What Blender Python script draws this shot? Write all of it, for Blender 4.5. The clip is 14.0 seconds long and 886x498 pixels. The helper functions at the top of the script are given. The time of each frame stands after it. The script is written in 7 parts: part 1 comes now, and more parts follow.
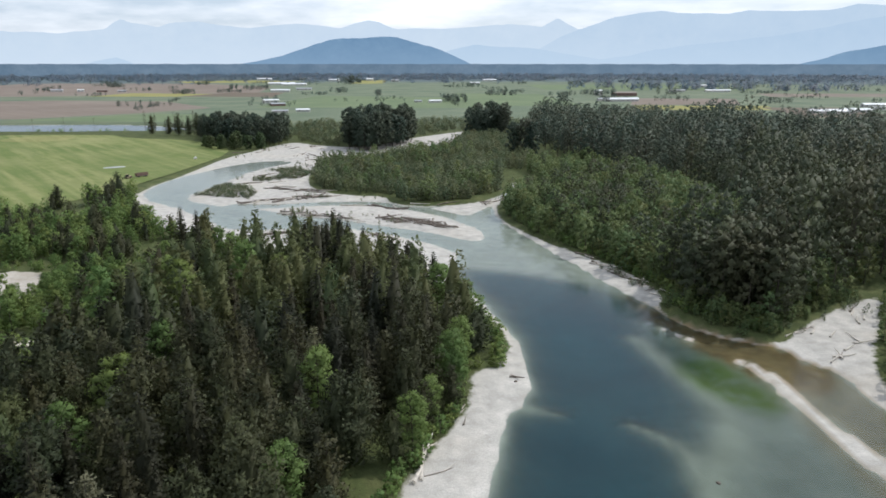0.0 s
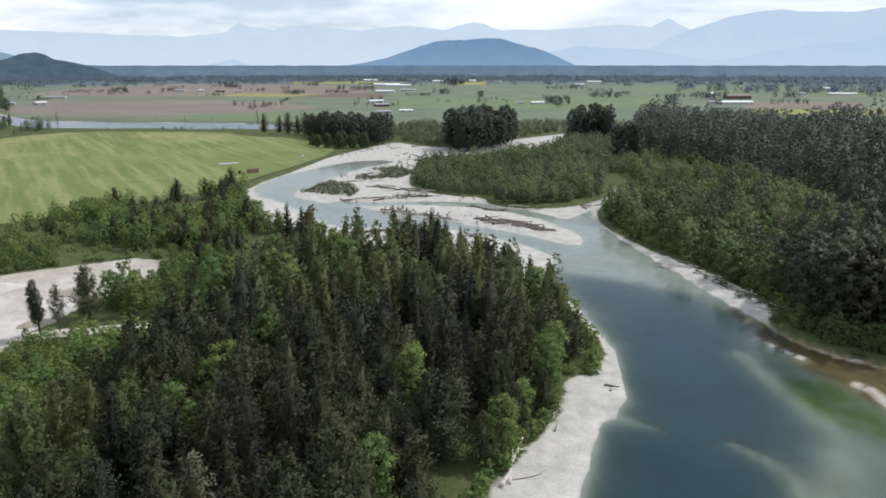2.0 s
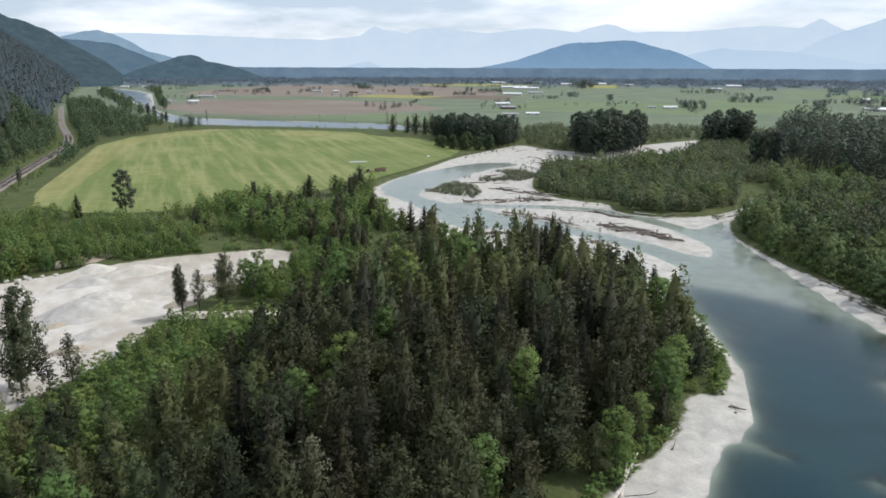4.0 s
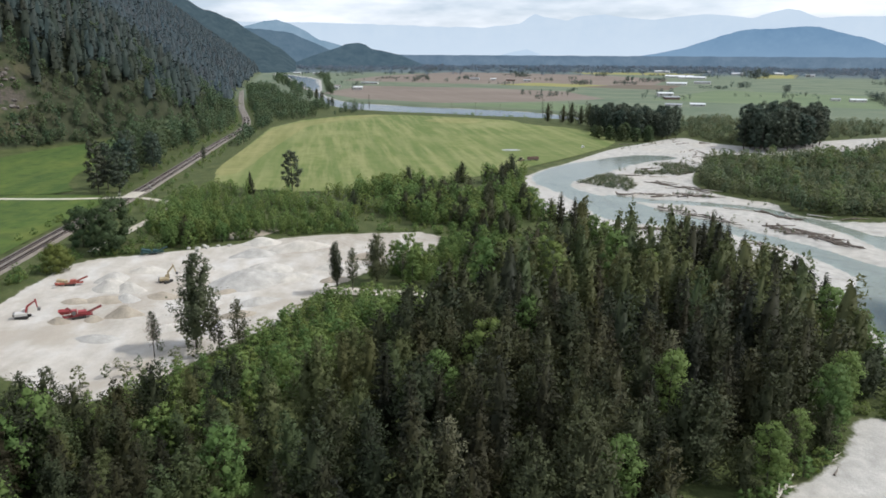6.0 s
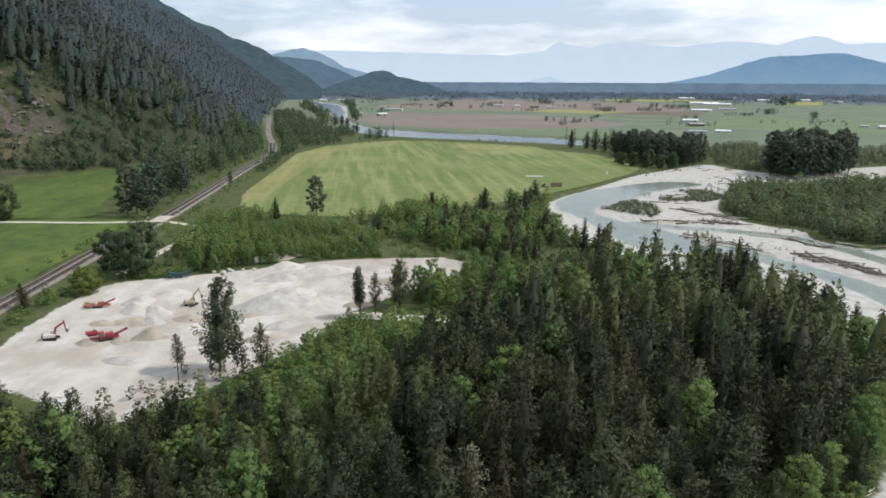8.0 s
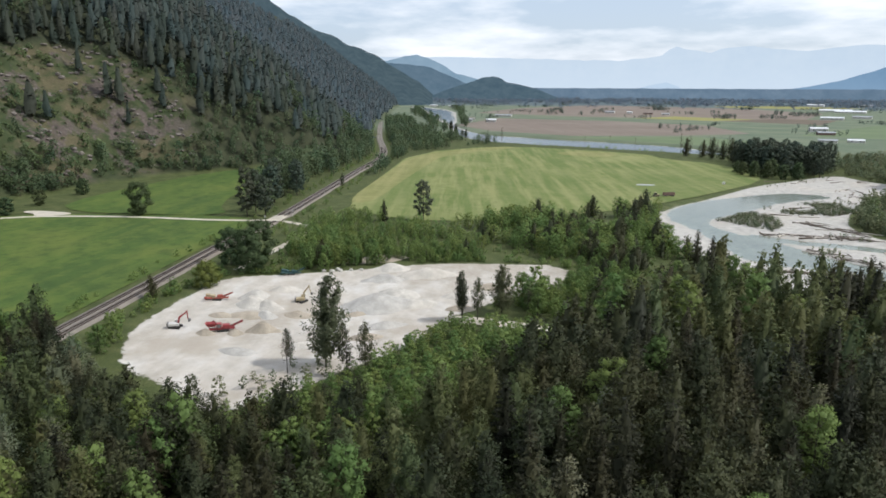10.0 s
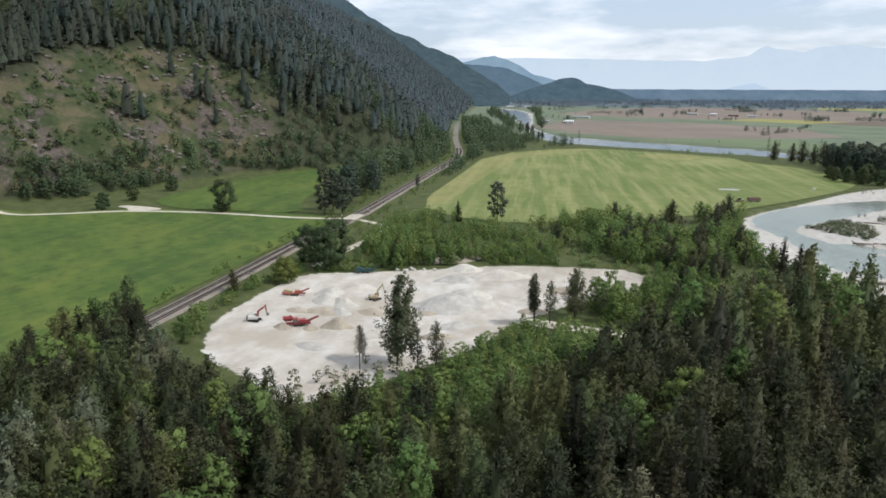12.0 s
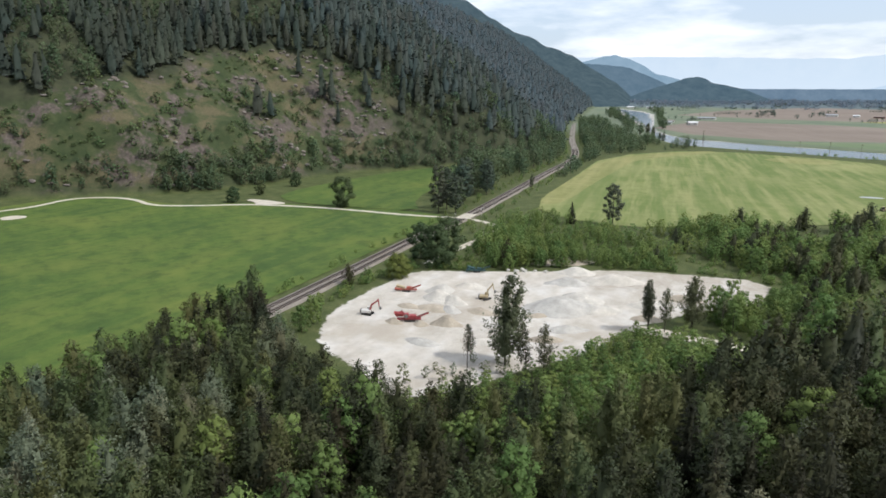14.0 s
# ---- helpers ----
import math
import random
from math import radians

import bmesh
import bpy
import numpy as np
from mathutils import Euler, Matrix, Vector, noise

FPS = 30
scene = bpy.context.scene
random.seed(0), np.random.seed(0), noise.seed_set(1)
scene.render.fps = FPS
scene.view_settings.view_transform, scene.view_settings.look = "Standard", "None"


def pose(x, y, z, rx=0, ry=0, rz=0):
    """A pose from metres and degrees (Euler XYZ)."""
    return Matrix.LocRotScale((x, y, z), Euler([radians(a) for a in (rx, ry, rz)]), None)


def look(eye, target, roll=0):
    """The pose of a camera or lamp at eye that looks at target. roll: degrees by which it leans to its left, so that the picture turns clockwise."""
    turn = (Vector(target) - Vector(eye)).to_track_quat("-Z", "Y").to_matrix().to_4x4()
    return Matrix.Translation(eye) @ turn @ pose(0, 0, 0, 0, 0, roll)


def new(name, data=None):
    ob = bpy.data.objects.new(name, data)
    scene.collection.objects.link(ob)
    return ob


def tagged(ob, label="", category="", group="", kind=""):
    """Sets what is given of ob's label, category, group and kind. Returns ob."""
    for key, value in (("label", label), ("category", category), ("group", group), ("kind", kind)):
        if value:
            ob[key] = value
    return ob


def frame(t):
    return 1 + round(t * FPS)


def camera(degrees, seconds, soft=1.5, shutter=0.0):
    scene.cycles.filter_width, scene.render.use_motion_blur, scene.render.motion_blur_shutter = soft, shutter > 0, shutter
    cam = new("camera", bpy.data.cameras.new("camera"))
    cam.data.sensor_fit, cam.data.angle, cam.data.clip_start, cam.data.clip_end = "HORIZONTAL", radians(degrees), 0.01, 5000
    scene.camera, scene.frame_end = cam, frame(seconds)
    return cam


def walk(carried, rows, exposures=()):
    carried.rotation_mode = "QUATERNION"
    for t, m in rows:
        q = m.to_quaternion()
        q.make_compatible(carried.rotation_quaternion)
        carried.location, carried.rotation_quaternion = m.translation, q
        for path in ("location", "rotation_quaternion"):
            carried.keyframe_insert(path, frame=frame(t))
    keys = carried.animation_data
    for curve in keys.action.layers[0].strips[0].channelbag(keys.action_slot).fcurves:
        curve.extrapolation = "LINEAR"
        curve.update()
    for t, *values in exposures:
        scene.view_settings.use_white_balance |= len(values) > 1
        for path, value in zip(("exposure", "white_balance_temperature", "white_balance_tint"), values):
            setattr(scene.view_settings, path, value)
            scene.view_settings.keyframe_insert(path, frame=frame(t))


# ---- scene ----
cam = camera(64.8, 14.0, soft=1.7)
walk(cam, [
    (0.0, pose(0, 0, 75, 75.10, -0.02, 0.01)),
    (0.5, pose(0, 0, 75, 75.12, -0.06, 2.17)),
    (1.0, pose(0, 0, 75, 75.16, -0.12, 5.55)),
    (1.5, pose(0, 0, 75, 75.19, -0.04, 7.73)),
    (2.0, pose(0, 0, 75, 75.21, 0.00, 8.20)),
    (2.5, pose(0, 0, 75, 75.19, -0.14, 10.85)),
    (3.0, pose(0, 0, 75, 75.16, -0.07, 12.92)),
    (3.5, pose(0, 0, 75, 75.25, -0.11, 14.01)),
    (4.0, pose(0, 0, 75, 75.39, -0.20, 18.38)),
    (6.5, pose(0, 0, 75, 74.50, -0.23, 31.99)),
    (7.0, pose(0, 0, 75, 75.12, -0.19, 32.41)),
    (7.5, pose(0, 0, 75, 75.81, -0.19, 32.42)),
    (8.0, pose(0, 0, 75, 76.49, -0.24, 32.81)),
    (8.5, pose(0, 0, 75, 77.02, -0.23, 34.52)),
    (9.0, pose(0, 0, 75, 77.04, -0.24, 37.22)),
    (11.5, pose(0, 0, 75, 77.01, -0.24, 46.05)),
    (12.0, pose(0, 0, 75, 76.99, -0.21, 47.73)),
    (12.5, pose(0, 0, 75, 77.01, -0.20, 50.06)),
    (13.0, pose(0, 0, 75, 77.00, -0.17, 52.40)),
    (13.5, pose(0, 0, 75, 76.97, -0.16, 54.75)),
    (14.0, pose(0, 0, 75, 76.97, -0.13, 57.08)),
], exposures=[(0.0, 0.0, 6170, 10), (12.6, 0.0, 6250, 10), (14.0, 0.14, 6250, 10)])

# ---- light ----
SUN_AZIMUTH, SUN_HEIGHT = 55.0, 50.0          # degrees clockwise from +y, degrees over the horizon
world = bpy.data.worlds.new("sky")
scene.world = world
world.use_nodes = True
wn, wl = world.node_tree.nodes, world.node_tree.links
wn.clear()
sky = wn.new("ShaderNodeTexSky")
sky.sky_type, sky.sun_disc = "NISHITA", False
sky.sun_elevation, sky.sun_rotation = radians(SUN_HEIGHT), radians(SUN_AZIMUTH)
sky.air_density, sky.dust_density, sky.ozone_density = 1.0, 1.5, 1.5
tc = wn.new("ShaderNodeTexCoord")
stretch = wn.new("ShaderNodeMapping")
stretch.inputs["Scale"].default_value = (1.0, 1.0, 4.5)
cloud = wn.new("ShaderNodeTexNoise")
cloud.inputs["Scale"].default_value, cloud.inputs["Detail"].default_value = 3.6, 9.0
cloud.inputs["Roughness"].default_value = 0.55
ramp = wn.new("ShaderNodeValToRGB")
ramp.color_ramp.elements[0].position, ramp.color_ramp.elements[1].position = 0.42, 0.64
mix = wn.new("ShaderNodeMixRGB")
mix.inputs[2].default_value = (9.0, 9.1, 9.3, 1)
veil = wn.new("ShaderNodeMixRGB")
veil.inputs[0].default_value, veil.inputs[2].default_value = 0.6, (5.7, 6.5, 7.7, 1)
back = wn.new("ShaderNodeBackground")
back.inputs[1].default_value = 0.125
wo = wn.new("ShaderNodeOutputWorld")
wl.new(tc.outputs["Generated"], stretch.inputs[0])
wl.new(stretch.outputs[0], cloud.inputs["Vector"])
wl.new(cloud.outputs["Fac"], ramp.inputs[0])
wl.new(ramp.outputs[0], mix.inputs[0])
wl.new(sky.outputs[0], veil.inputs[1])
wl.new(veil.outputs[0], mix.inputs[1])
wl.new(mix.outputs[0], back.inputs[0])
wl.new(back.outputs[0], wo.inputs[0])

sun_data = bpy.data.lights.new("sun", "SUN")
sun_data.energy, sun_data.angle, sun_data.color = 3.0, radians(0.8), (1.0, 0.95, 0.87)
sun = new("sun", sun_data)
sun_way = Vector((math.sin(radians(SUN_AZIMUTH)) * math.cos(radians(SUN_HEIGHT)),
                  math.cos(radians(SUN_AZIMUTH)) * math.cos(radians(SUN_HEIGHT)), math.sin(radians(SUN_HEIGHT))))
sun.matrix_world = look(sun_way * 400, (0, 0, 0))

# ---- materials ----


class Mat:
    """A node material under construction."""

    def __init__(self, name, rough=0.8, metal=0.0, spec=0.3):
        self.m = bpy.data.materials.new(name)
        self.m.use_nodes = True
        self.n, self.l = self.m.node_tree.nodes, self.m.node_tree.links
        self.b = self.n["Principled BSDF"]
        self.b.inputs["Roughness"].default_value = rough
        self.b.inputs["Metallic"].default_value = metal
        self.b.inputs["Specular IOR Level"].default_value = spec

    def node(self, kind, **ins):
        nd = self.n.new(kind)
        for k, v in ins.items():
            nd.inputs[k.replace("_", " ")].default_value = v
        return nd

    def place(self):
        g = self.n.new("ShaderNodeNewGeometry")
        return g.outputs["Position"]

    def noise(self, scale, detail=4.0, rough=0.55, stretch=None, turn=0.0):
        nd = self.node("ShaderNodeTexNoise", Scale=scale, Detail=detail, Roughness=rough)
        src = self.place()
        if stretch:
            mp = self.n.new("ShaderNodeMapping")
            mp.inputs["Rotation"].default_value = (0, 0, radians(turn))
            mp.vector_type = "TEXTURE"
            mp.inputs["Scale"].default_value = tuple(1 / v for v in stretch)
            self.l.new(src, mp.inputs[0])
            src = mp.outputs[0]
        self.l.new(src, nd.inputs["Vector"])
        return nd.outputs["Fac"]

    def ramp(self, fac, stops):
        nd = self.n.new("ShaderNodeValToRGB")
        els = nd.color_ramp.elements
        while len(els) < len(stops):
            els.new(0.5)
        for e, (p, c) in zip(els, stops):
            e.position, e.color = p, (*c, 1) if len(c) == 3 else c
        self.l.new(fac, nd.inputs[0])
        return nd.outputs[0]

    def mix(self, fac, a, b, kind="MIX"):
        nd = self.n.new("ShaderNodeMixRGB")
        nd.blend_type = kind
        for slot, v in ((0, fac), (1, a), (2, b)):
            if hasattr(v, "is_linked"):
                self.l.new(v, nd.inputs[slot])
            else:
                nd.inputs[slot].default_value = v if slot == 0 else (*v, 1)
        return nd.outputs[0]

    def math(self, op, a, b=0.0, clamp=False):
        nd = self.n.new("ShaderNodeMath")
        nd.operation, nd.use_clamp = op, clamp
        for slot, v in ((0, a), (1, b)):
            if hasattr(v, "is_linked"):
                self.l.new(v, nd.inputs[slot])
            else:
                nd.inputs[slot].default_value = v
        return nd.outputs[0]

    def attr(self, name):
        nd = self.n.new("ShaderNodeAttribute")
        nd.attribute_name = name
        return nd.outputs["Fac"]

    def rand(self):
        return self.n.new("ShaderNodeObjectInfo").outputs["Random"]

    def bump(self, height, strength=0.5, dist=0.1):
        nd = self.node("ShaderNodeBump", Strength=strength, Distance=dist)
        self.l.new(height, nd.inputs["Height"])
        self.l.new(nd.outputs[0], self.b.inputs["Normal"])

    def colour(self, c):
        if hasattr(c, "is_linked"):
            self.l.new(c, self.b.inputs["Base Color"])
        else:
            self.b.inputs["Base Color"].default_value = (*c, 1)
        return self


def plain(name, c, rough=0.6, metal=0.0, wear=0.25, scale=1.5, spec=0.35):
    """Paint, metal, wood or concrete with grain and dirt at two scales."""
    m = Mat(name, rough, metal, spec)
    fine, broad = m.noise(scale * 6, 5), m.noise(scale, 3)
    dark = tuple(v * (1 - wear) for v in c)
    lite = tuple(min(1, v * (1 + wear * 0.6)) for v in c)
    m.colour(m.mix(m.math("MULTIPLY", fine, 0.35), m.ramp(broad, [(0.3, dark), (0.7, lite)]), tuple(v * 0.6 for v in c)))
    m.bump(fine, 0.3, 0.02)
    return m.m


def foliage(name, dark, mid, light, glow_share=0.25):
    """Leaves: colour varies from tree to tree and from clump to clump; some light passes through."""
    m = Mat(name, 0.6, 0, 0.2)
    tree = m.math("FRACT", m.math("ADD", m.attr("tint"), m.rand()))
    cool = (mid[0] * 0.82, mid[1] * 0.98, mid[2] * 1.1)
    brown = (mid[0] * 1.28, mid[1] * 1.02, mid[2] * 1.0)
    base = m.ramp(tree, [(0.0, dark), (0.22, cool), (0.45, mid), (0.68, brown), (0.85, mid), (1.0, light)])
    isl = m.n.new("ShaderNodeNewGeometry").outputs["Random Per Island"]
    base = m.mix(0.18, base, m.ramp(isl, [(0.0, dark), (0.6, mid), (1.0, light)]))
    base = m.mix(m.math("MULTIPLY", m.ramp(m.noise(0.03, 4), [(0.45, (0, 0, 0)), (0.68, (1, 1, 1))]), 0.5), base, light)
    m.colour(base)
    tr = m.n.new("ShaderNodeBsdfTranslucent")
    m.l.new(base, tr.inputs[0])
    ms = m.n.new("ShaderNodeMixShader")
    ms.inputs[0].default_value = glow_share
    out = m.n["Material Output"]
    m.l.new(m.b.outputs[0], ms.inputs[1])
    m.l.new(tr.outputs[0], ms.inputs[2])
    m.l.new(ms.outputs[0], out.inputs[0])
    return m.m


# cloud shade over the riverside wood is put into these two darker leaf colours
LEAF_FIR = foliage("fir_needles", (0.012, 0.0145, 0.008), (0.029, 0.031, 0.0145), (0.056, 0.056, 0.026), 0.2)
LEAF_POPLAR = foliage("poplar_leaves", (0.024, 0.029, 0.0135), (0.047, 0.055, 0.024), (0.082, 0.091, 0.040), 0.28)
# brighter copy of the poplar leaves, for trees painted as standing in sun
LEAF_POPLAR_LIT = foliage("sunlit_poplar_leaves", (0.052, 0.066, 0.026), (0.094, 0.114, 0.044), (0.150, 0.168, 0.070), 0.38)
LEAF_LONE = foliage("lone_poplar_leaves", (0.045, 0.054, 0.028), (0.085, 0.096, 0.048), (0.140, 0.150, 0.078), 0.4)
LEAF_ACROSS = foliage("far_bank_leaves", (0.030, 0.041, 0.023), (0.058, 0.071, 0.037), (0.098, 0.112, 0.058), 0.32)
LEAF_GROVE = foliage("grove_leaves", (0.042, 0.060, 0.044), (0.068, 0.090, 0.060), (0.100, 0.122, 0.082), 0.32)
LEAF_BROAD = foliage("broad_tree_leaves", (0.040, 0.062, 0.026), (0.070, 0.100, 0.040), (0.105, 0.140, 0.058), 0.35)
LEAF_YOUNG = foliage("young_cottonwood_leaves", (0.078, 0.112, 0.045), (0.135, 0.182, 0.068), (0.195, 0.245, 0.098), 0.42)
LEAF_BUSH = foliage("alder_leaves", (0.084, 0.136, 0.038), (0.148, 0.216, 0.060), (0.208, 0.280, 0.086), 0.44)
LEAF_BAR = foliage("willow_scrub_leaves", (0.09, 0.112, 0.058), (0.135, 0.165, 0.082), (0.19, 0.215, 0.115), 0.4)
LEAF_WILLOW = foliage("yellow_willow_leaves", (0.13, 0.15, 0.035), (0.19, 0.21, 0.05), (0.25, 0.27, 0.07), 0.35)
LEAF_SILVER = foliage("silver_poplar_leaves", (0.085, 0.1, 0.058), (0.14, 0.158, 0.092), (0.26, 0.272, 0.18), 0.35)
LEAF_SLOPE = foliage("slope_bush_leaves", (0.06, 0.092, 0.036), (0.1, 0.145, 0.054), (0.14, 0.188, 0.076), 0.35)
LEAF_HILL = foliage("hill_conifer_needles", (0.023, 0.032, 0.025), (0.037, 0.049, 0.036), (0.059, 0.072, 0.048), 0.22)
# the same needles with haze painted in, bluer for the farther bands
LEAF_HILL_MID = foliage("hill_conifer_needles_hazed", (0.035, 0.050, 0.045), (0.050, 0.067, 0.059), (0.070, 0.090, 0.075), 0.22)
LEAF_HILL_FAR = foliage("far_hill_conifer_needles_hazed", (0.046, 0.066, 0.074), (0.058, 0.08, 0.087), (0.075, 0.097, 0.1), 0.2)
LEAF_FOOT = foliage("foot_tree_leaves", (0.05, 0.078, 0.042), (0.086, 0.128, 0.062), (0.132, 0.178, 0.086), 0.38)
# leaves of the plain and far woods, blue haze mixed into their colour
LEAF_FAR = foliage("distant_tree_leaves_hazed", (0.060, 0.084, 0.072), (0.082, 0.110, 0.088), (0.108, 0.138, 0.106), 0.35)
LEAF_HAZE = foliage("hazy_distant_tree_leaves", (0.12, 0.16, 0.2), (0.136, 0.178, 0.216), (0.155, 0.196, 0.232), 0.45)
LEAF_DRY = foliage("dry_brown_twigs", (0.05, 0.04, 0.03), (0.09, 0.075, 0.055), (0.13, 0.11, 0.08), 0.1)
BARK = plain("grey_brown_bark", (0.075, 0.062, 0.05), 0.9, 0, 0.4, 2.0)
DRIFT = plain("weathered_driftwood", (0.20, 0.165, 0.135), 0.85, 0, 0.45, 1.2)
DRIFT_PALE = plain("bleached_driftwood", (0.58, 0.53, 0.46), 0.8, 0, 0.3, 1.2)
STEEL = plain("rail_steel", (0.34, 0.30, 0.27), 0.45, 0.7, 0.3, 2)
SLEEPER = plain("creosoted_sleeper", (0.075, 0.055, 0.045), 0.9, 0, 0.35, 2)
RED = plain("faded_red_paint", (0.33, 0.06, 0.062), 0.5, 0, 0.35, 1.0)
ORANGE = plain("orange_red_paint", (0.40, 0.105, 0.075), 0.6, 0, 0.35, 1.0)
YELLOW = plain("dusty_yellow_paint", (0.44, 0.36, 0.22), 0.6, 0, 0.3, 1.0)
WHITE_PAINT = plain("dusty_white_paint", (0.62, 0.60, 0.56), 0.5, 0, 0.2, 1.0)
TEAL = plain("dark_teal_paint", (0.035, 0.085, 0.085), 0.5, 0, 0.3, 1.0)
GREY_STEEL = plain("worn_grey_steel", (0.22, 0.21, 0.20), 0.55, 0.5, 0.35, 1.2)
RUBBER = plain("track_rubber", (0.045, 0.043, 0.04), 0.85, 0, 0.3, 2)
GLASS = plain("dark_cab_glass", (0.02, 0.025, 0.03), 0.08, 0, 0.1, 2, 0.6)
ROOF_WHITE = plain("white_sheet_roof", (0.78, 0.79, 0.80), 0.4, 0, 0.08, 0.2)
ROOF_GREY = plain("grey_sheet_roof", (0.36, 0.37, 0.39), 0.5, 0, 0.15, 0.2)
ROOF_BROWN = plain("brown_shingle_roof", (0.26, 0.215, 0.19), 0.8, 0, 0.2, 0.3)
WALL_PALE = plain("pale_boarded_wall", (0.58, 0.56, 0.52), 0.8, 0, 0.12, 0.3)
WALL_RED = plain("barn_red_wall", (0.20, 0.125, 0.105), 0.8, 0, 0.2, 0.3)
DARK_OPENING = plain("dark_window_pane", (0.03, 0.03, 0.035), 0.3, 0, 0.1, 1)
POLE = plain("weathered_pole_wood", (0.16, 0.13, 0.10), 0.85, 0, 0.3, 1.5)


def gravel_colour(m, tone=(1, 1, 1)):
    fine, mid, broad = m.noise(2.2, 6, 0.7), m.noise(0.25, 5), m.noise(0.03, 4)
    c = m.ramp(mid, [(0.3, (0.36 * tone[0], 0.345 * tone[1], 0.315 * tone[2])), (0.7, (0.55 * tone[0], 0.525 * tone[1], 0.48 * tone[2]))])
    c = m.mix(m.ramp(fine, [(0.35, (0.32, 0.32, 0.32)), (0.6, (0, 0, 0))]), c, (0.22 * tone[0], 0.21 * tone[1], 0.19 * tone[2]))
    return m.mix(m.ramp(broad, [(0.5, (0, 0, 0)), (0.75, (0.5, 0.5, 0.5))]), c, (0.46 * tone[0], 0.41 * tone[1], 0.34 * tone[2])), fine


def make_ground():
    m = Mat("ground_soil_grass_gravel", 0.95, 0, 0.15)
    fine, mid, broad = m.noise(1.3, 6, 0.65), m.noise(0.12, 5), m.noise(0.012, 4)
    grass = m.ramp(mid, [(0.25, (0.048, 0.062, 0.022)), (0.5, (0.082, 0.100, 0.036)), (0.75, (0.130, 0.135, 0.058))])
    grass = m.mix(m.ramp(fine, [(0.35, (0.5, 0.5, 0.5)), (0.65, (0, 0, 0))]), grass, (0.035, 0.045, 0.016))
    # greens of the far plain with a little haze painted in
    plain_hazed = m.ramp(broad, [(0.3, (0.105, 0.138, 0.092)), (0.5, (0.138, 0.168, 0.112)), (0.7, (0.172, 0.195, 0.128))])
    c = m.mix(m.attr("plain"), grass, plain_hazed)
    # from about 3 km the ground takes the painted haze blue of far woods
    c = m.mix(m.attr("remote_haze"), c, m.ramp(broad, [(0.3, (0.082, 0.110, 0.122)), (0.7, (0.118, 0.150, 0.155))]))
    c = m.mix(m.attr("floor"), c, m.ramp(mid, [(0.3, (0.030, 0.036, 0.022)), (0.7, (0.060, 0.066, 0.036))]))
    # rocky hillside
    rocky = m.ramp(m.noise(0.4, 6, 0.75), [(0.3, (0.044, 0.037, 0.033)), (0.5, (0.098, 0.080, 0.070)), (0.7, (0.172, 0.142, 0.121))])
    outcrop = m.ramp(m.math("ADD", m.noise(0.035, 5, 0.65), m.math("MULTIPLY", m.noise(0.3, 4), 0.25)), [(0.645, (0, 0, 0)), (0.735, (1, 1, 1))])
    hill_grass = m.ramp(m.noise(0.09, 6, 0.75), [(0.3, (0.026, 0.040, 0.018)), (0.5, (0.044, 0.058, 0.025)), (0.7, (0.074, 0.080, 0.038))])
    straw = m.ramp(m.math("ADD", m.noise(0.028, 5, 0.6, (1, 1, 2.2)), m.math("MULTIPLY", m.noise(0.5, 4), 0.15)), [(0.56, (0, 0, 0)), (0.68, (0.85, 0.85, 0.85))])
    hill_grass = m.mix(straw, hill_grass, m.ramp(m.noise(0.8, 5, 0.7), [(0.3, (0.074, 0.066, 0.038)), (0.7, (0.150, 0.124, 0.074))]))
    c = m.mix(m.attr("rock"), c, m.mix(outcrop, hill_grass, rocky))
    # river gravel
    g, gf = gravel_colour(m)
    edge = m.math("ADD", m.math("SUBTRACT", m.attr("gravel"), 0.8), m.math("MULTIPLY", m.math("SUBTRACT", m.noise(0.3, 5, 0.65), 0.5), 5.0))
    c = m.mix(m.ramp(m.math("MULTIPLY", edge, 0.9), [(0.0, (0, 0, 0)), (1.0, (1, 1, 1))]), c, g)
    # wet silt on the bed; the trees' green reflection is painted onto it
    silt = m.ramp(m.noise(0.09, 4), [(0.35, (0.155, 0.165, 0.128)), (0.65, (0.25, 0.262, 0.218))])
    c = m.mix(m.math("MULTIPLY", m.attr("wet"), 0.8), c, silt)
    c = m.mix(m.math("MULTIPLY", m.attr("wet"), m.attr("mud")), c, m.ramp(m.noise(0.2, 5), [(0.35, (0.165, 0.100, 0.040)), (0.65, (0.27, 0.175, 0.080))]))
    c = m.mix(m.math("MULTIPLY", m.attr("tree_reflection"), m.ramp(m.noise(0.14, 4), [(0.35, (0.35, 0.35, 0.35)), (0.6, (1, 1, 1))])), c, (0.118, 0.168, 0.014))
    # quarry floor
    q, _ = gravel_colour(m, (1.12, 1.08, 1.03))
    tracks = m.ramp(m.noise(0.11, 5, 0.6, (1, 0.45, 1), 35), [(0.34, (0.36, 0.325, 0.275)), (0.5, (0.49, 0.455, 0.405)), (0.64, (0.60, 0.585, 0.555))])
    q = m.mix(0.62, q, tracks)
    damp = m.ramp(m.noise(0.045, 4, 0.6), [(0.50, (0, 0, 0)), (0.64, (0.7, 0.7, 0.7))])
    q = m.mix(damp, q, (0.37, 0.325, 0.265))
    earth = m.math("MULTIPLY", m.attr("earth"), m.ramp(m.noise(0.07, 5, 0.65), [(0.36, (0.15, 0.15, 0.15)), (0.6, (1, 1, 1))]))
    q = m.mix(earth, q, m.ramp(m.noise(0.5, 5, 0.7), [(0.3, (0.29, 0.255, 0.21)), (0.7, (0.42, 0.38, 0.32))]))
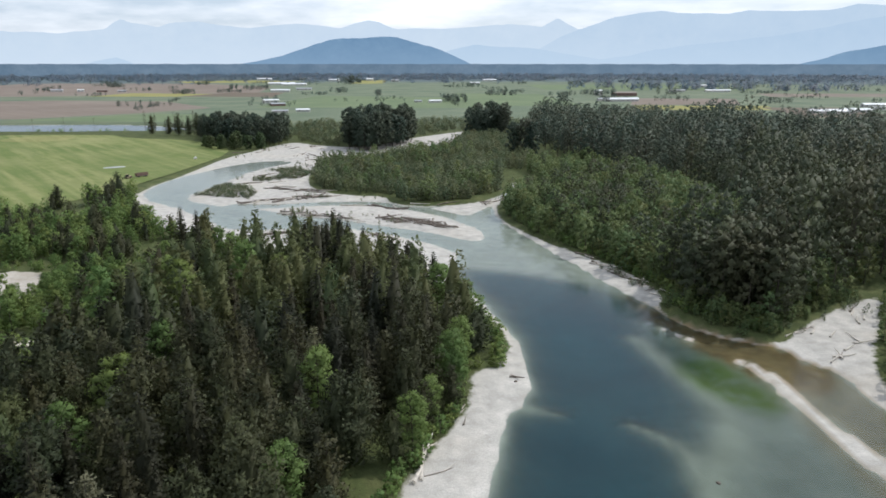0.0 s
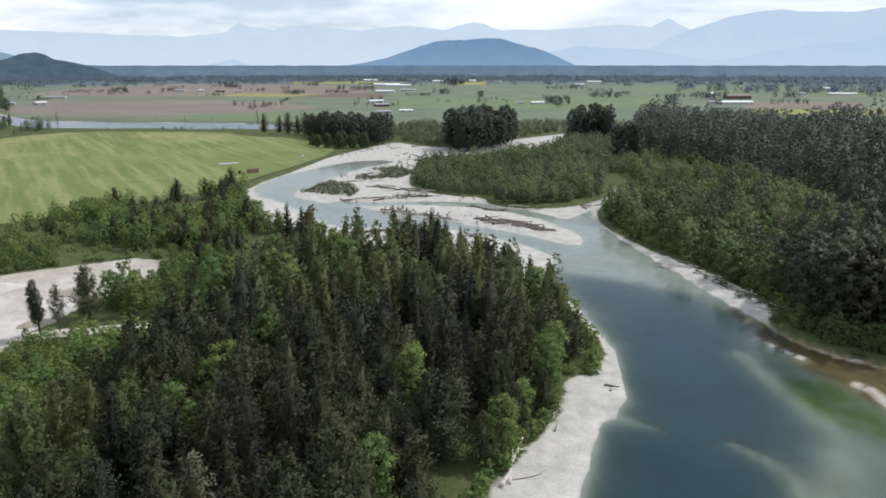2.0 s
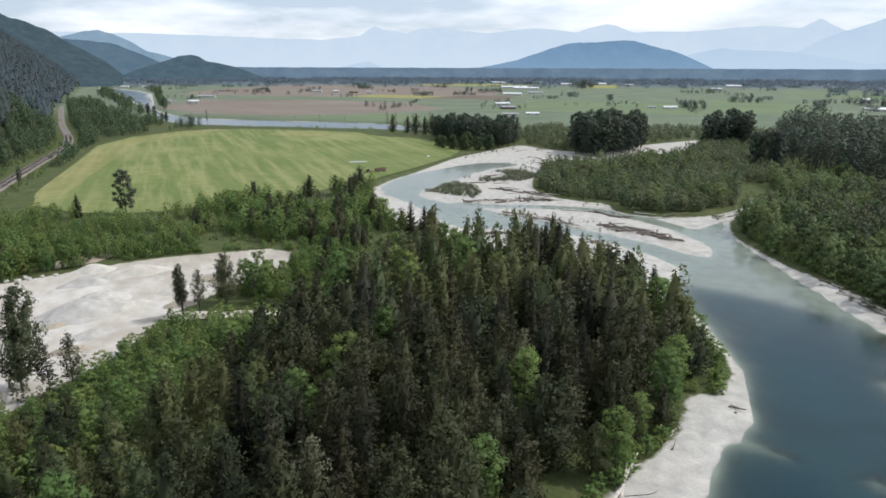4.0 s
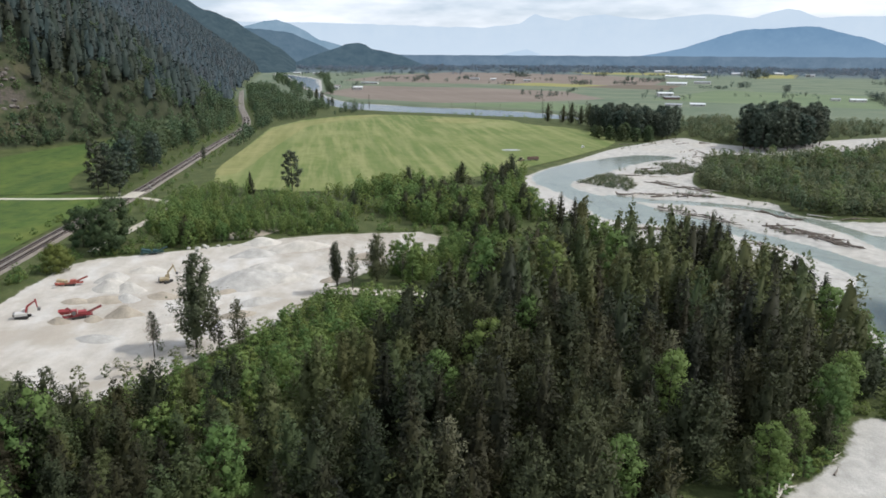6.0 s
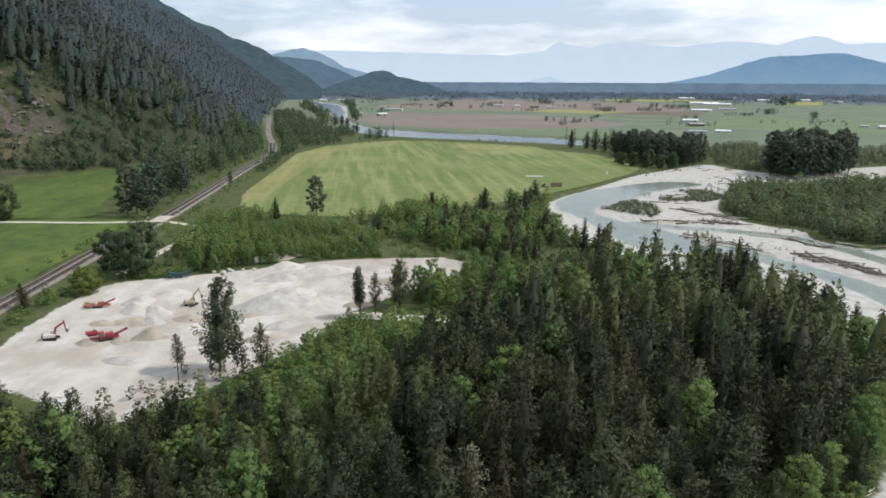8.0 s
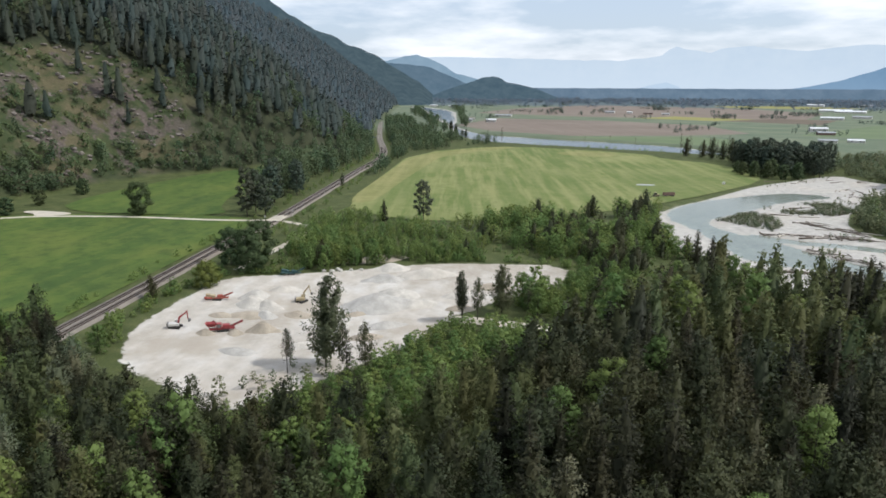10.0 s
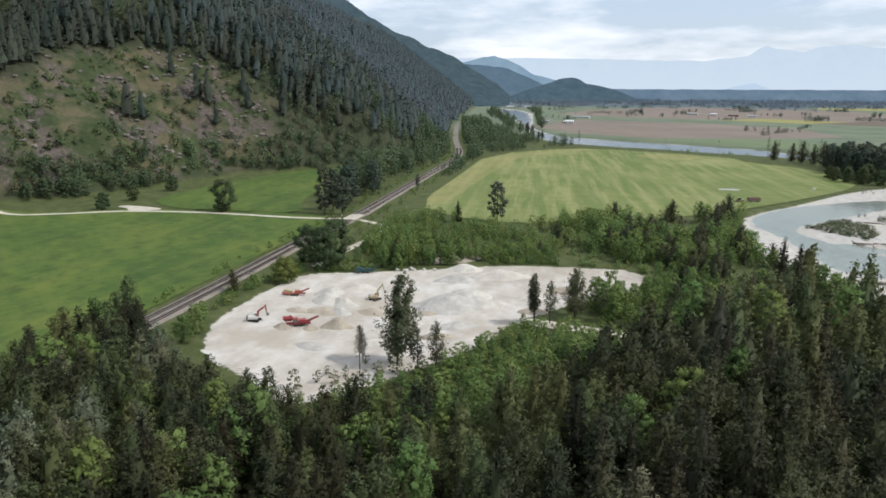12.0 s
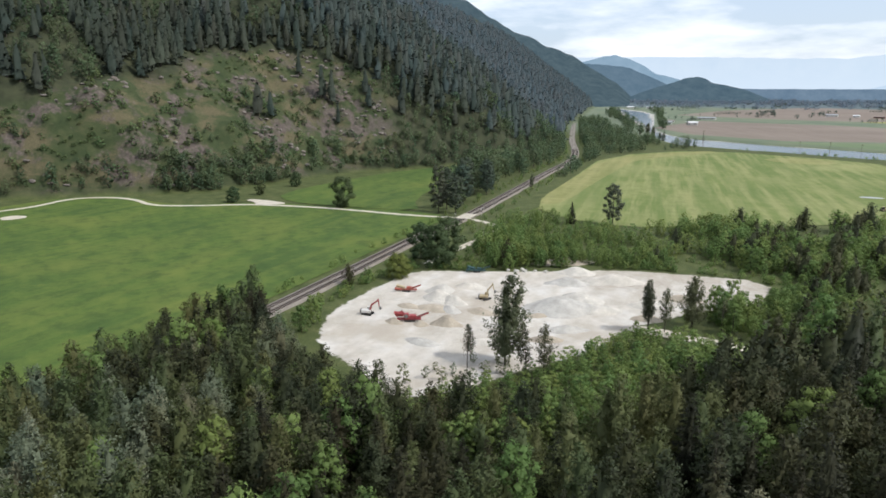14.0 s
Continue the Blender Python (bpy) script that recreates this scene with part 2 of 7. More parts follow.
    pe = m.math("ADD", m.attr("pit"), m.math("MULTIPLY", m.math("SUBTRACT", m.noise(0.25, 5, 0.65), 0.5), 6.0))
    c = m.mix(m.ramp(m.math("MULTIPLY", pe, 1.1), [(0.0, (0, 0, 0)), (1.0, (1, 1, 1))]), c, q)
    m.colour(c)
    m.bump(m.math("ADD", fine, gf), 0.5, 0.25)
    return m.m


def field_mat(name, a, b, c2, swath=0.0, turn=0.0, scale=0.02, tufts=1.0):
    m = Mat(name, 0.9, 0, 0.15)
    c = m.ramp(m.noise(scale, 5, 0.6), [(0.3, a), (0.5, b), (0.7, c2)])
    if swath:
        st = m.noise(0.15, 5, 0.6, (1, 0.06, 1), turn)
        c = m.mix(m.math("MULTIPLY", m.ramp(st, [(0.42, (0, 0, 0)), (0.6, (1, 1, 1))]), swath), c, c2)
        st2 = m.noise(0.06, 3, 0.5, (1, 0.05, 1), turn)
        c = m.mix(m.math("MULTIPLY", m.ramp(st2, [(0.45, (0, 0, 0)), (0.6, (1, 1, 1))]), swath * 0.7), c, a)
    clumps = m.noise(0.11, 6, 0.72)
    c = m.mix(m.math("MULTIPLY", m.ramp(clumps, [(0.36, (0.6, 0.6, 0.6)), (0.52, (0, 0, 0))]), tufts), c, tuple(v * 0.78 for v in a))
    c = m.mix(m.math("MULTIPLY", m.ramp(clumps, [(0.54, (0, 0, 0)), (0.70, (0.5, 0.5, 0.5))]), tufts), c, c2)
    fine = m.noise(1.2, 5, 0.7)
    c = m.mix(m.math("MULTIPLY", fine, 0.35), c, tuple(v * 0.6 for v in b))
    m.colour(c)
    m.bump(fine, 0.4, 0.15)
    return m.m


GROUND = make_ground()
HAY = field_mat("mown_hay_grass", (0.108, 0.152, 0.042), (0.155, 0.190, 0.058), (0.275, 0.275, 0.118), 0.8, 40, 0.012, 0.5)
HAY_PALE = field_mat("pale_hay_stubble", (0.170, 0.185, 0.062), (0.225, 0.225, 0.085), (0.300, 0.285, 0.125), 0.7, 40, 0.02, 0.6)
PASTURE = field_mat("lush_pasture_grass", (0.044, 0.082, 0.024), (0.078, 0.124, 0.028), (0.150, 0.172, 0.042), 0.35, 36, 0.014)
SOIL = field_mat("ploughed_brown_soil", (0.17, 0.135, 0.11), (0.21, 0.17, 0.14), (0.25, 0.21, 0.17), 0.4, 50, 0.006, 0.3)
SOIL_DARK = field_mat("dark_ploughed_soil", (0.12, 0.095, 0.075), (0.15, 0.12, 0.09), (0.18, 0.145, 0.11), 0.4, 50, 0.006, 0.3)
CROP_YELLOW = field_mat("yellowing_crop", (0.22, 0.22, 0.07), (0.27, 0.26, 0.09), (0.32, 0.29, 0.11), 0.3, 50, 0.008, 0.3)
CROP_GREEN = field_mat("green_crop", (0.115, 0.158, 0.085), (0.145, 0.190, 0.100), (0.18, 0.22, 0.12), 0.3, 50, 0.008, 0.3)


def make_simple_gravel(name, tone):
    m = Mat(name, 0.95, 0, 0.15)
    c, f = gravel_colour(m, tone)
    m.colour(c)
    m.bump(f, 0.6, 0.2)
    return m.m


ROAD_GRAVEL = make_simple_gravel("pale_road_gravel", (1.15, 1.1, 1.0))
BALLAST = make_simple_gravel("railway_ballast", (0.50, 0.465, 0.44))
HEAP = make_simple_gravel("heaped_gravel", (1.15, 1.13, 1.1))
HEAP_SAND = make_simple_gravel("damp_sandy_gravel", (0.82, 0.75, 0.65))
HEAP_GREY = make_simple_gravel("grey_crushed_stone", (0.98, 0.98, 0.98))


def make_water():
    m = Mat("clear_green_river_water", 0.05)
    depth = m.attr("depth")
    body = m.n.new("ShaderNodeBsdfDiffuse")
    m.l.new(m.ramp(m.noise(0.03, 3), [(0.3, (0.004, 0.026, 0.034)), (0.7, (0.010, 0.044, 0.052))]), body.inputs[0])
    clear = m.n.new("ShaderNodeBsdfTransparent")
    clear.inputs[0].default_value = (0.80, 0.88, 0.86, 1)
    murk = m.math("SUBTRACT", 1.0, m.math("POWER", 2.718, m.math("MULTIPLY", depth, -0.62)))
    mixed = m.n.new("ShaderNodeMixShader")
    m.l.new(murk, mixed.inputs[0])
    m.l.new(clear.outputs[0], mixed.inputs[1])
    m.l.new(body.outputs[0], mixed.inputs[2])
    gloss = m.n.new("ShaderNodeBsdfGlossy")
    gloss.inputs["Roughness"].default_value = 0.14
    bp = m.node("ShaderNodeBump", Strength=0.05, Distance=0.15)
    m.l.new(m.math("ADD", m.noise(0.9, 4, 0.6), m.noise(0.15, 3)), bp.inputs["Height"])
    m.l.new(bp.outputs[0], gloss.inputs["Normal"])
    fr = m.node("ShaderNodeFresnel", IOR=1.31)
    top = m.n.new("ShaderNodeMixShader")
    m.l.new(fr.outputs[0], top.inputs[0])
    m.l.new(mixed.outputs[0], top.inputs[1])
    m.l.new(gloss.outputs[0], top.inputs[2])
    m.l.new(top.outputs[0], m.n["Material Output"].inputs[0])
    return m.m


WATER = make_water()


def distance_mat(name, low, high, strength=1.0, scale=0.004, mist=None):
    """Far mountains behind kilometres of bright air: the haze is painted as glowing colour."""
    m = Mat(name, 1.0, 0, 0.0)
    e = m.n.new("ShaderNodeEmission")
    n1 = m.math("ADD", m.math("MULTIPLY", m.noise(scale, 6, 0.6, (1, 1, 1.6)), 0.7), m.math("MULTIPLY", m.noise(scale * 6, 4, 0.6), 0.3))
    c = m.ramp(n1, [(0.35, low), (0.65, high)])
    # painted haze, thickest towards the mountain's foot
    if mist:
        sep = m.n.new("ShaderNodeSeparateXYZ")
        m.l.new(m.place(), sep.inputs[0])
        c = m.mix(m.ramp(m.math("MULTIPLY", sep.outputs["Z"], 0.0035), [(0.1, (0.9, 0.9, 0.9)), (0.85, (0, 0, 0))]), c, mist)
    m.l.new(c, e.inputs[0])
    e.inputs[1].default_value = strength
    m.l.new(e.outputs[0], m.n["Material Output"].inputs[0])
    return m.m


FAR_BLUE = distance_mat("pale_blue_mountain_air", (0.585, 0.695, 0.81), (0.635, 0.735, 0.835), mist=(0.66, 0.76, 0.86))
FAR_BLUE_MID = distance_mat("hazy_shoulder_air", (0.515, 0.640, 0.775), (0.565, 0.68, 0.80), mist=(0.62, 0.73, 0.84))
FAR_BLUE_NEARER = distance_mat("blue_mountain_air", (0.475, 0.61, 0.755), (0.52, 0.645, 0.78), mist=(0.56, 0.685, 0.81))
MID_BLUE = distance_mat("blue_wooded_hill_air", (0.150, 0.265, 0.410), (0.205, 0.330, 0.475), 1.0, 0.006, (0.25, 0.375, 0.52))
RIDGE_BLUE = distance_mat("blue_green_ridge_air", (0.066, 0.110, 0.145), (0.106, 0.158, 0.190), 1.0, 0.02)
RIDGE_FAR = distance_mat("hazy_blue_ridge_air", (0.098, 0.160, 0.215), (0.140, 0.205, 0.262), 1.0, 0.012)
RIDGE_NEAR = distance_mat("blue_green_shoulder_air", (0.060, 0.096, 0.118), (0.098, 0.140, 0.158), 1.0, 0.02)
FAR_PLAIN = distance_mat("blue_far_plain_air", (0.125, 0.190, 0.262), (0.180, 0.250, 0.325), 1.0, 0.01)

# ---- building helpers ----
rng = np.random.default_rng(7)
TABLE = np.random.default_rng(3).random((256, 256))


def vnoise(x, y, size, seed=0):
    """Smooth noise, 0 to 1, with features of about size metres."""
    x, y = np.asarray(x, float) / size + 17.3 * seed, np.asarray(y, float) / size + 41.7 * seed
    i, j = np.floor(x).astype(int), np.floor(y).astype(int)
    u, v = x - i, y - j
    u, v = u * u * (3 - 2 * u), v * v * (3 - 2 * v)
    a, b = TABLE[i % 256, j % 256], TABLE[(i + 1) % 256, j % 256]
    c, d = TABLE[i % 256, (j + 1) % 256], TABLE[(i + 1) % 256, (j + 1) % 256]
    return (a * (1 - u) + b * u) * (1 - v) + (c * (1 - u) + d * u) * v


def fbm(x, y, size, seed=0, octaves=4):
    s = sum(vnoise(x, y, size / 2**k, seed + k) / 2**k for k in range(octaves))
    return s / sum(1 / 2**k for k in range(octaves))


def rounded(poly, times=2):
    """A closed outline with its corners cut."""
    p = np.array(poly, float)
    for _ in range(times):
        q = np.roll(p, -1, 0)
        p = np.stack([p * 0.75 + q * 0.25, p * 0.25 + q * 0.75], 1).reshape(-1, 2)
    return p


def flowing(line, times=2):
    """An open line with its corners cut."""
    p = np.array(line, float)
    for _ in range(times):
        a, b = p[:-1], p[1:]
        p = np.concatenate([p[:1], np.stack([a * 0.75 + b * 0.25, a * 0.25 + b * 0.75], 1).reshape(-1, p.shape[1])[1:-1], p[-1:]])
    return p


def to_line(line, x, y):
    best = np.full(np.shape(x), 1e9)
    for (ax, ay), (bx, by) in zip(line[:-1], line[1:]):
        dx, dy = bx - ax, by - ay
        k = np.clip(((x - ax) * dx + (y - ay) * dy) / (dx * dx + dy * dy + 1e-9), 0, 1)
        best = np.minimum(best, np.hypot(x - ax - k * dx, y - ay - k * dy))
    return best


def inside(poly, x, y):
    x, y = np.asarray(x, float), np.asarray(y, float)
    r = np.zeros(x.shape, bool)
    for (ax, ay), (bx, by) in zip(poly, np.roll(poly, -1, 0)):
        cross = (ay > y) != (by > y)
        r ^= cross & (x < (bx - ax) * (y - ay) / (by - ay + 1e-12) + ax)
    return r


def depth_in(poly, x, y):
    """Metres inside an outline, negative outside."""
    d = to_line(np.concatenate([poly, poly[:1]]), x, y)
    return np.where(inside(poly, x, y), d, -d)


def smooth(a, b, v):
    k = np.clip((v - a) / (b - a), 0, 1)
    return k * k * (3 - 2 * k)


def mesh_of(name, verts, faces, mats, index=None, attrs=None, flat=True, normals=None):
    """A mesh from arrays; all faces have the same number of corners."""
    verts, faces = np.asarray(verts, np.float32), np.asarray(faces, np.int32)
    me = bpy.data.meshes.new(name)
    k = faces.shape[1]
    me.vertices.add(len(verts))
    me.vertices.foreach_set("co", verts.ravel())
    me.loops.add(faces.size)
    me.loops.foreach_set("vertex_index", faces.ravel())
    me.polygons.add(len(faces))
    me.polygons.foreach_set("loop_start", np.arange(0, faces.size, k, dtype=np.int32))
    for mt in mats:
        me.materials.append(mt)
    if index is not None:
        me.polygons.foreach_set("material_index", np.asarray(index, np.int32))
    for key, val in (attrs or {}).items():
        me.attributes.new(key, "FLOAT", "POINT").data.foreach_set("value", np.asarray(val, np.float32))
    me.polygons.foreach_set("use_smooth", np.full(len(faces), normals is not None or not flat))
    me.update(calc_edges=True)
    if normals is not None:
        me.normals_split_custom_set_from_vertices(np.asarray(normals, np.float32))
    return me


def part(name, bm, material, parent, label=""):
    """One bmesh as a mesh object under a thing or a part."""
    me = bpy.data.meshes.new(name)
    bm.to_mesh(me)
    bm.free()
    me.materials.append(material)
    ob = new(name, me)
    ob.parent = parent
    return tagged(ob, label)


def thing(name, label, category, group="", kind="", at=None):
    ob = new(name)
    if at is not None:
        ob.matrix_world = at
    return tagged(ob, label, category, group, kind)


def box(bm, lo, hi, m=None, bevel=0.0):
    r = bmesh.ops.create_cube(bm, size=1)
    lo, hi = Vector(lo), Vector(hi)
    mat = Matrix.Translation((lo + hi) / 2) @ Matrix.Diagonal((*(hi - lo), 1))
    bmesh.ops.transform(bm, matrix=(m @ mat) if m else mat, verts=r["verts"])
    if bevel:
        es = list({e for v in r["verts"] for e in v.link_edges})
        bmesh.ops.bevel(bm, geom=es, offset=bevel, segments=2, affect="EDGES", profile=0.6)
    return bm


def beam(bm, p, q, w, h, w2=None, h2=None):
    """A straight member from p to q, w wide and h deep, tapering to w2, h2."""
    p, q = Vector(p), Vector(q)
    d = (q - p).normalized()
    side = d.cross(Vector((0, 0, 1)))
    side = side.normalized() if side.length > 1e-4 else Vector((1, 0, 0))
    up = side.cross(d)
    w2, h2 = w2 or w, h2 or h
    vs = [bm.verts.new(c + side * a * ww / 2 + up * b * hh / 2) for c, ww, hh in ((p, w, h), (q, w2, h2))
          for a, b in ((-1, -1), (1, -1), (1, 1), (-1, 1))]
    for f in ((3, 2, 1, 0), (4, 5, 6, 7), (0, 1, 5, 4), (1, 2, 6, 5), (2, 3, 7, 6), (3, 0, 4, 7)):
        bm.faces.new([vs[i] for i in f])
    return bm


def rod(bm, p, q, r1, r2, sides=7):
    p, q = Vector(p), Vector(q)
    d = (q - p).normalized()
    a = d.orthogonal().normalized()
    b = d.cross(a)
    rings = [[bm.verts.new(c + (a * math.cos(k * math.tau / sides) + b * math.sin(k * math.tau / sides)) * r) for k in range(sides)]
             for c, r in ((p, r1), (q, r2))]
    for k in range(sides):
        bm.faces.new((rings[0][k], rings[0][(k + 1) % sides], rings[1][(k + 1) % sides], rings[1][k]))
    bm.faces.new(rings[0][::-1])
    bm.faces.new(rings[1])
    return bm


# ---- the plan: outlines in metres ----
WATER_LEVEL = -1.6
CORRIDOR = rounded([(-25, -120), (-18, 50), (-10, 111), (-3, 127), (5, 146), (6, 164), (15, 168), (18, 188), (9, 214), (-3, 233), (-14, 250),
                    (-28, 268), (-50, 286), (-64, 281), (-82, 264), (-100, 292), (-122, 311), (-150, 338), (-172, 380), (-190, 424),
                    (-181, 516), (-180, 577), (-165, 636), (-152, 700), (-113, 660), (-70, 652), (-39, 728), (18, 805), (30, 815), (6, 677),
                    (-31, 600), (-63, 590), (-100, 592), (-95, 511), (-87, 447), (-72, 418), (-53, 407), (-33, 406), (-27, 384), (-4, 379),
                    (20, 391), (37, 418), (47, 468), (52, 466), (50, 428), (32, 386), (29, 352), (38, 319), (53, 284), (66, 260), (73, 240),
                    (75, 221), (69, 209), (78, 192), (94, 182), (108, 197), (125, 211), (137, 219), (150, 224), (128, 190), (118, 176),
                    (107, 154), (112, 60), (130, -120)], 1)
MAIN_WATER = rounded([(0, -120), (2, 60), (8, 111), (12, 129), (15, 142), (20, 148), (22, 156), (21, 164), (21, 175), (21, 188), (16, 210),
                      (9, 228), (4, 246), (2, 262), (6, 277), (0, 288), (-14, 304), (-34, 319), (-54, 329), (-81, 322), (-100, 320), (-119, 341),
                      (-150, 378), (-174, 397), (-184, 421), (-190, 443), (-186, 476), (-174, 505), (-168, 529), (-150, 563), (-123, 567),
                      (-119, 552), (-127, 540), (-138, 511), (-143, 470), (-149, 437), (-151, 405), (-138, 389), (-114, 376), (-89, 367),
                      (-79, 355), (-57, 350), (-35, 335), (-15, 325), (0, 314), (14, 300), (20, 308), (14, 330), (8, 348), (22, 372),
                      (27, 386), (31, 358), (36, 322), (42, 297), (49, 276), (56, 256), (60, 236), (67, 217), (78, 195), (84, 187), (94, 184),
                      (96, 172), (102, 166), (102, 155), (102, 146), (104, 60), (118, -120)], 1)
SIDE_CHANNEL = flowing([(-115, 380), (-95, 378), (-67, 388), (-38, 388), (-19, 378), (-3, 364), (8, 351), (16, 334)])
CREEK = flowing([(50, 508), (54, 462), (51, 438), (38, 413), (24, 397), (2, 379), (-19, 378)])
FAR_RIVER = rounded([(-1900, 2030), (-1500, 1760), (-1130, 1330), (-900, 1060), (-748, 928), (-677, 908), (-557, 902), (-466, 912), (-385, 906),
                     (-312, 862), (-250, 800), (-230, 815), (-262, 840), (-338, 818), (-414, 812), (-497, 806), (-582, 793), (-646, 799),
                     (-748, 874), (-860, 985), (-1050, 1180), (-1289, 1390), (-1650, 1760), (-1960, 1990)], 1)
LONG_BAR = flowing([(79, 172), (83, 163), (83, 150), (84, 138), (86, 122), (90, 100)])
SMALL_BAR = flowing([(63, 200), (67, 192), (71, 186)])
SPIT = flowing([(14, 147), (20, 145), (27, 143)])
SHOAL = flowing([(41, 139), (46, 133), (50, 125), (48, 108), (48, 80)])
SHOAL_EAST = flowing([(55, 188), (58, 172), (65, 146), (61, 132), (51, 118), (50, 90)])
MUD = rounded([(60, 232), (61, 213), (66, 196), (69, 181), (75, 171), (79, 158), (84, 155), (92, 150), (102, 164), (98, 182), (86, 192), (73, 203), (68, 218)], 1)
TREE_REFLECTION = rounded([(62, 172), (69, 178), (74, 169), (77, 159), (82, 148), (74, 144), (67, 147), (63, 156), (60, 163)], 1)
PIT = rounded([(-184, 75), (-204, 84), (-220, 99), (-236, 127), (-246, 145), (-229, 168), (-212, 196), (-204, 212), (-185, 232), (-153, 257), (-137, 224),
               (-146, 188), (-145, 160), (-137, 143), (-137, 120), (-136, 92), (-140, 76), (-163, 77)], 1)
HAY_FIELD = rounded([(-345, 292), (-425, 398), (-566, 584), (-560, 745), (-365, 768), (-324, 724), (-266, 716), (-207, 664), (-183, 602), (-188, 509),
                     (-197, 432), (-209, 380), (-239, 330), (-263, 290), (-304, 280)], 1)
RAIL = flowing([(-60, -170), (-150, -36), (-194, 30), (-227, 78), (-264, 130), (-298, 176), (-335, 234), (-385, 300), (-446, 380), (-500, 452), (-545, 514),
                (-590, 562), (-645, 614), (-760, 715), (-957, 903), (-1300, 1230)])
ROAD = flowing([(-490, -60), (-497, -20), (-505, 4), (-513, 22), (-538, 43), (-530, 68), (-509, 81), (-478, 84), (-463, 106), (-449, 139), (-433, 156), (-404, 181),
                (-356, 209), (-334, 231), (-317, 234), (-300, 232), (-284, 210), (-270, 185), (-250, 152)])
S_DIR, W_DIR = (-0.656, 0.755), (-0.755, -0.656)     # along the mountain's foot, and into it


def along(x, y):
    return x * S_DIR[0] + y * S_DIR[1], x * W_DIR[0] + y * W_DIR[1]


def foot(s):
    return np.interp(s, [-900, 0, 200, 366, 440, 500, 600, 650, 720, 900, 1300, 2500, 4000], [620, 520, 470, 412, 305, 278, 232, 190, 112, 100, 140, 200, 240])


def mountain(x, y):
    s, w = along(x, y)
    d = np.maximum(w - foot(s) + 14 * (fbm(x, y, 90, 5) - 0.5), 0)
    steep = 0.69 + 0.16 * (fbm(x, y, 160, 9) - 0.5)
    rise = steep * d * smooth(-8, 35, d)
    cap = np.interp(s, [0, 500, 900, 1300, 2500, 3300, 3900], [480, 455, 378, 374, 428, 428, 100])
    z = rise / (1 + (rise / cap) ** 6) ** (1 / 6)
    return z + np.where(d > 3, 1, 0) * smooth(3, 40, d) * ((fbm(x, y, 40, 12) - 0.5) * 16 + np.abs(fbm(x, y, 26, 15, 3) - 0.5) * 22 - 3)


def crag(x, y):
    """How bare and rocky the hillside is, 0 to 1."""
    az = np.degrees(np.arctan2(-x, y))
    top = np.interp(az, [56, 60, 63, 66, 70, 75, 78, 82, 90, 120], [35, 58, 80, 103, 112, 110, 86, 80, 62, 40])
    z = mountain(x, y)
    n = 22 * (fbm(x, y, 60, 21) - 0.5)
    return smooth(1, 8, z) * (1 - smooth(-6, 6, z - top + n)) * smooth(57, 65, az)


def wetness(x, y):
    """Metres inside the water's edge, negative on dry ground."""
    wob = 2.6 * (fbm(x, y, 14, 2) - 0.5)
    w = depth_in(MAIN_WATER, x, y)
    w = np.maximum(w, 6.5 - to_line(SIDE_CHANNEL, x, y))
    w = np.maximum(w, 3.2 - to_line(CREEK, x, y))
    w = np.maximum(w, depth_in(FAR_RIVER, x, y))
    w = np.minimum(w, to_line(LONG_BAR, x, y) - np.interp(y, [90, 125, 165], [3.2, 2.4, 1.2]))
    w = np.minimum(w, to_line(SMALL_BAR, x, y) - 0.9)
    return w + wob * smooth(0, 60, y - 60)


def ground_height(x, y):
    z = -0.5 * fbm(x, y, 30, 1) * (1 - smooth(700, 1000, np.hypot(x, y)))
    c = np.maximum(depth_in(CORRIDOR, x, y), depth_in(FAR_RIVER, x, y) + 3)
    w = wetness(x, y)
    deep_x = np.interp(y, [60, 110, 130, 150, 190, 220, 245, 290], [24, 25, 28, 36, 41, 39, 26, 12])
    pool = np.exp(-(np.abs((x - deep_x + 7 * (fbm(x, y, 40, 44) - 0.5)) / 19) ** 2.6)) * smooth(264, 246, y + 0.37 * (x - 8))
    deep = 0.22 + 0.24 * smooth(250, 215, y) + 3.4 * pool * (0.75 + 0.5 * fbm(x, y, 22, 8)) + 0.5 * smooth(250, 200, y) * fbm(x, y, 18, 4)
    deep = np.where(y > 320, 0.04 + 0.2 * fbm(x, y, 30, 8), deep)
    deep = deep * (1 - 0.45 * smooth(26, 34, x - deep_x) * smooth(250, 200, y))
    for ln, wd in ((SPIT, 3.2), (SHOAL, 3.6), (SHOAL_EAST, 5.0)):
        deep = deep * (1 - 0.95 * np.exp(-((to_line(ln, x, y) / wd) ** 2)))
    bed = np.where(w > 0, WATER_LEVEL - deep * (1 - np.exp(-np.maximum(w, 0) / 5)),
                   WATER_LEVEL + 0.10 + np.minimum(1.0, 0.09 * np.maximum(-w, 0)) + 0.25 * (fbm(x, y, 9, 6) - 0.5))
    z = z + (bed - z) * smooth(-3, 2.5, c)
    p = depth_in(PIT, x, y)
    z = z + smooth(0, 8, p) * (1.9 * fbm(x, y, 34, 14) + 1.5 * np.abs(fbm(x, y, 15, 16, 3) - 0.5) + 0.9 * fbm(x, y, 5, 18) - 1.6)
    return z + mountain(x, y)


def lines_of(*spans):
    out = []
    for a, b, step in spans:
        out.append(np.arange(a, b, step))
    return np.unique(np.concatenate(out + [np.array([spans[-1][1]], float)]).round(2))


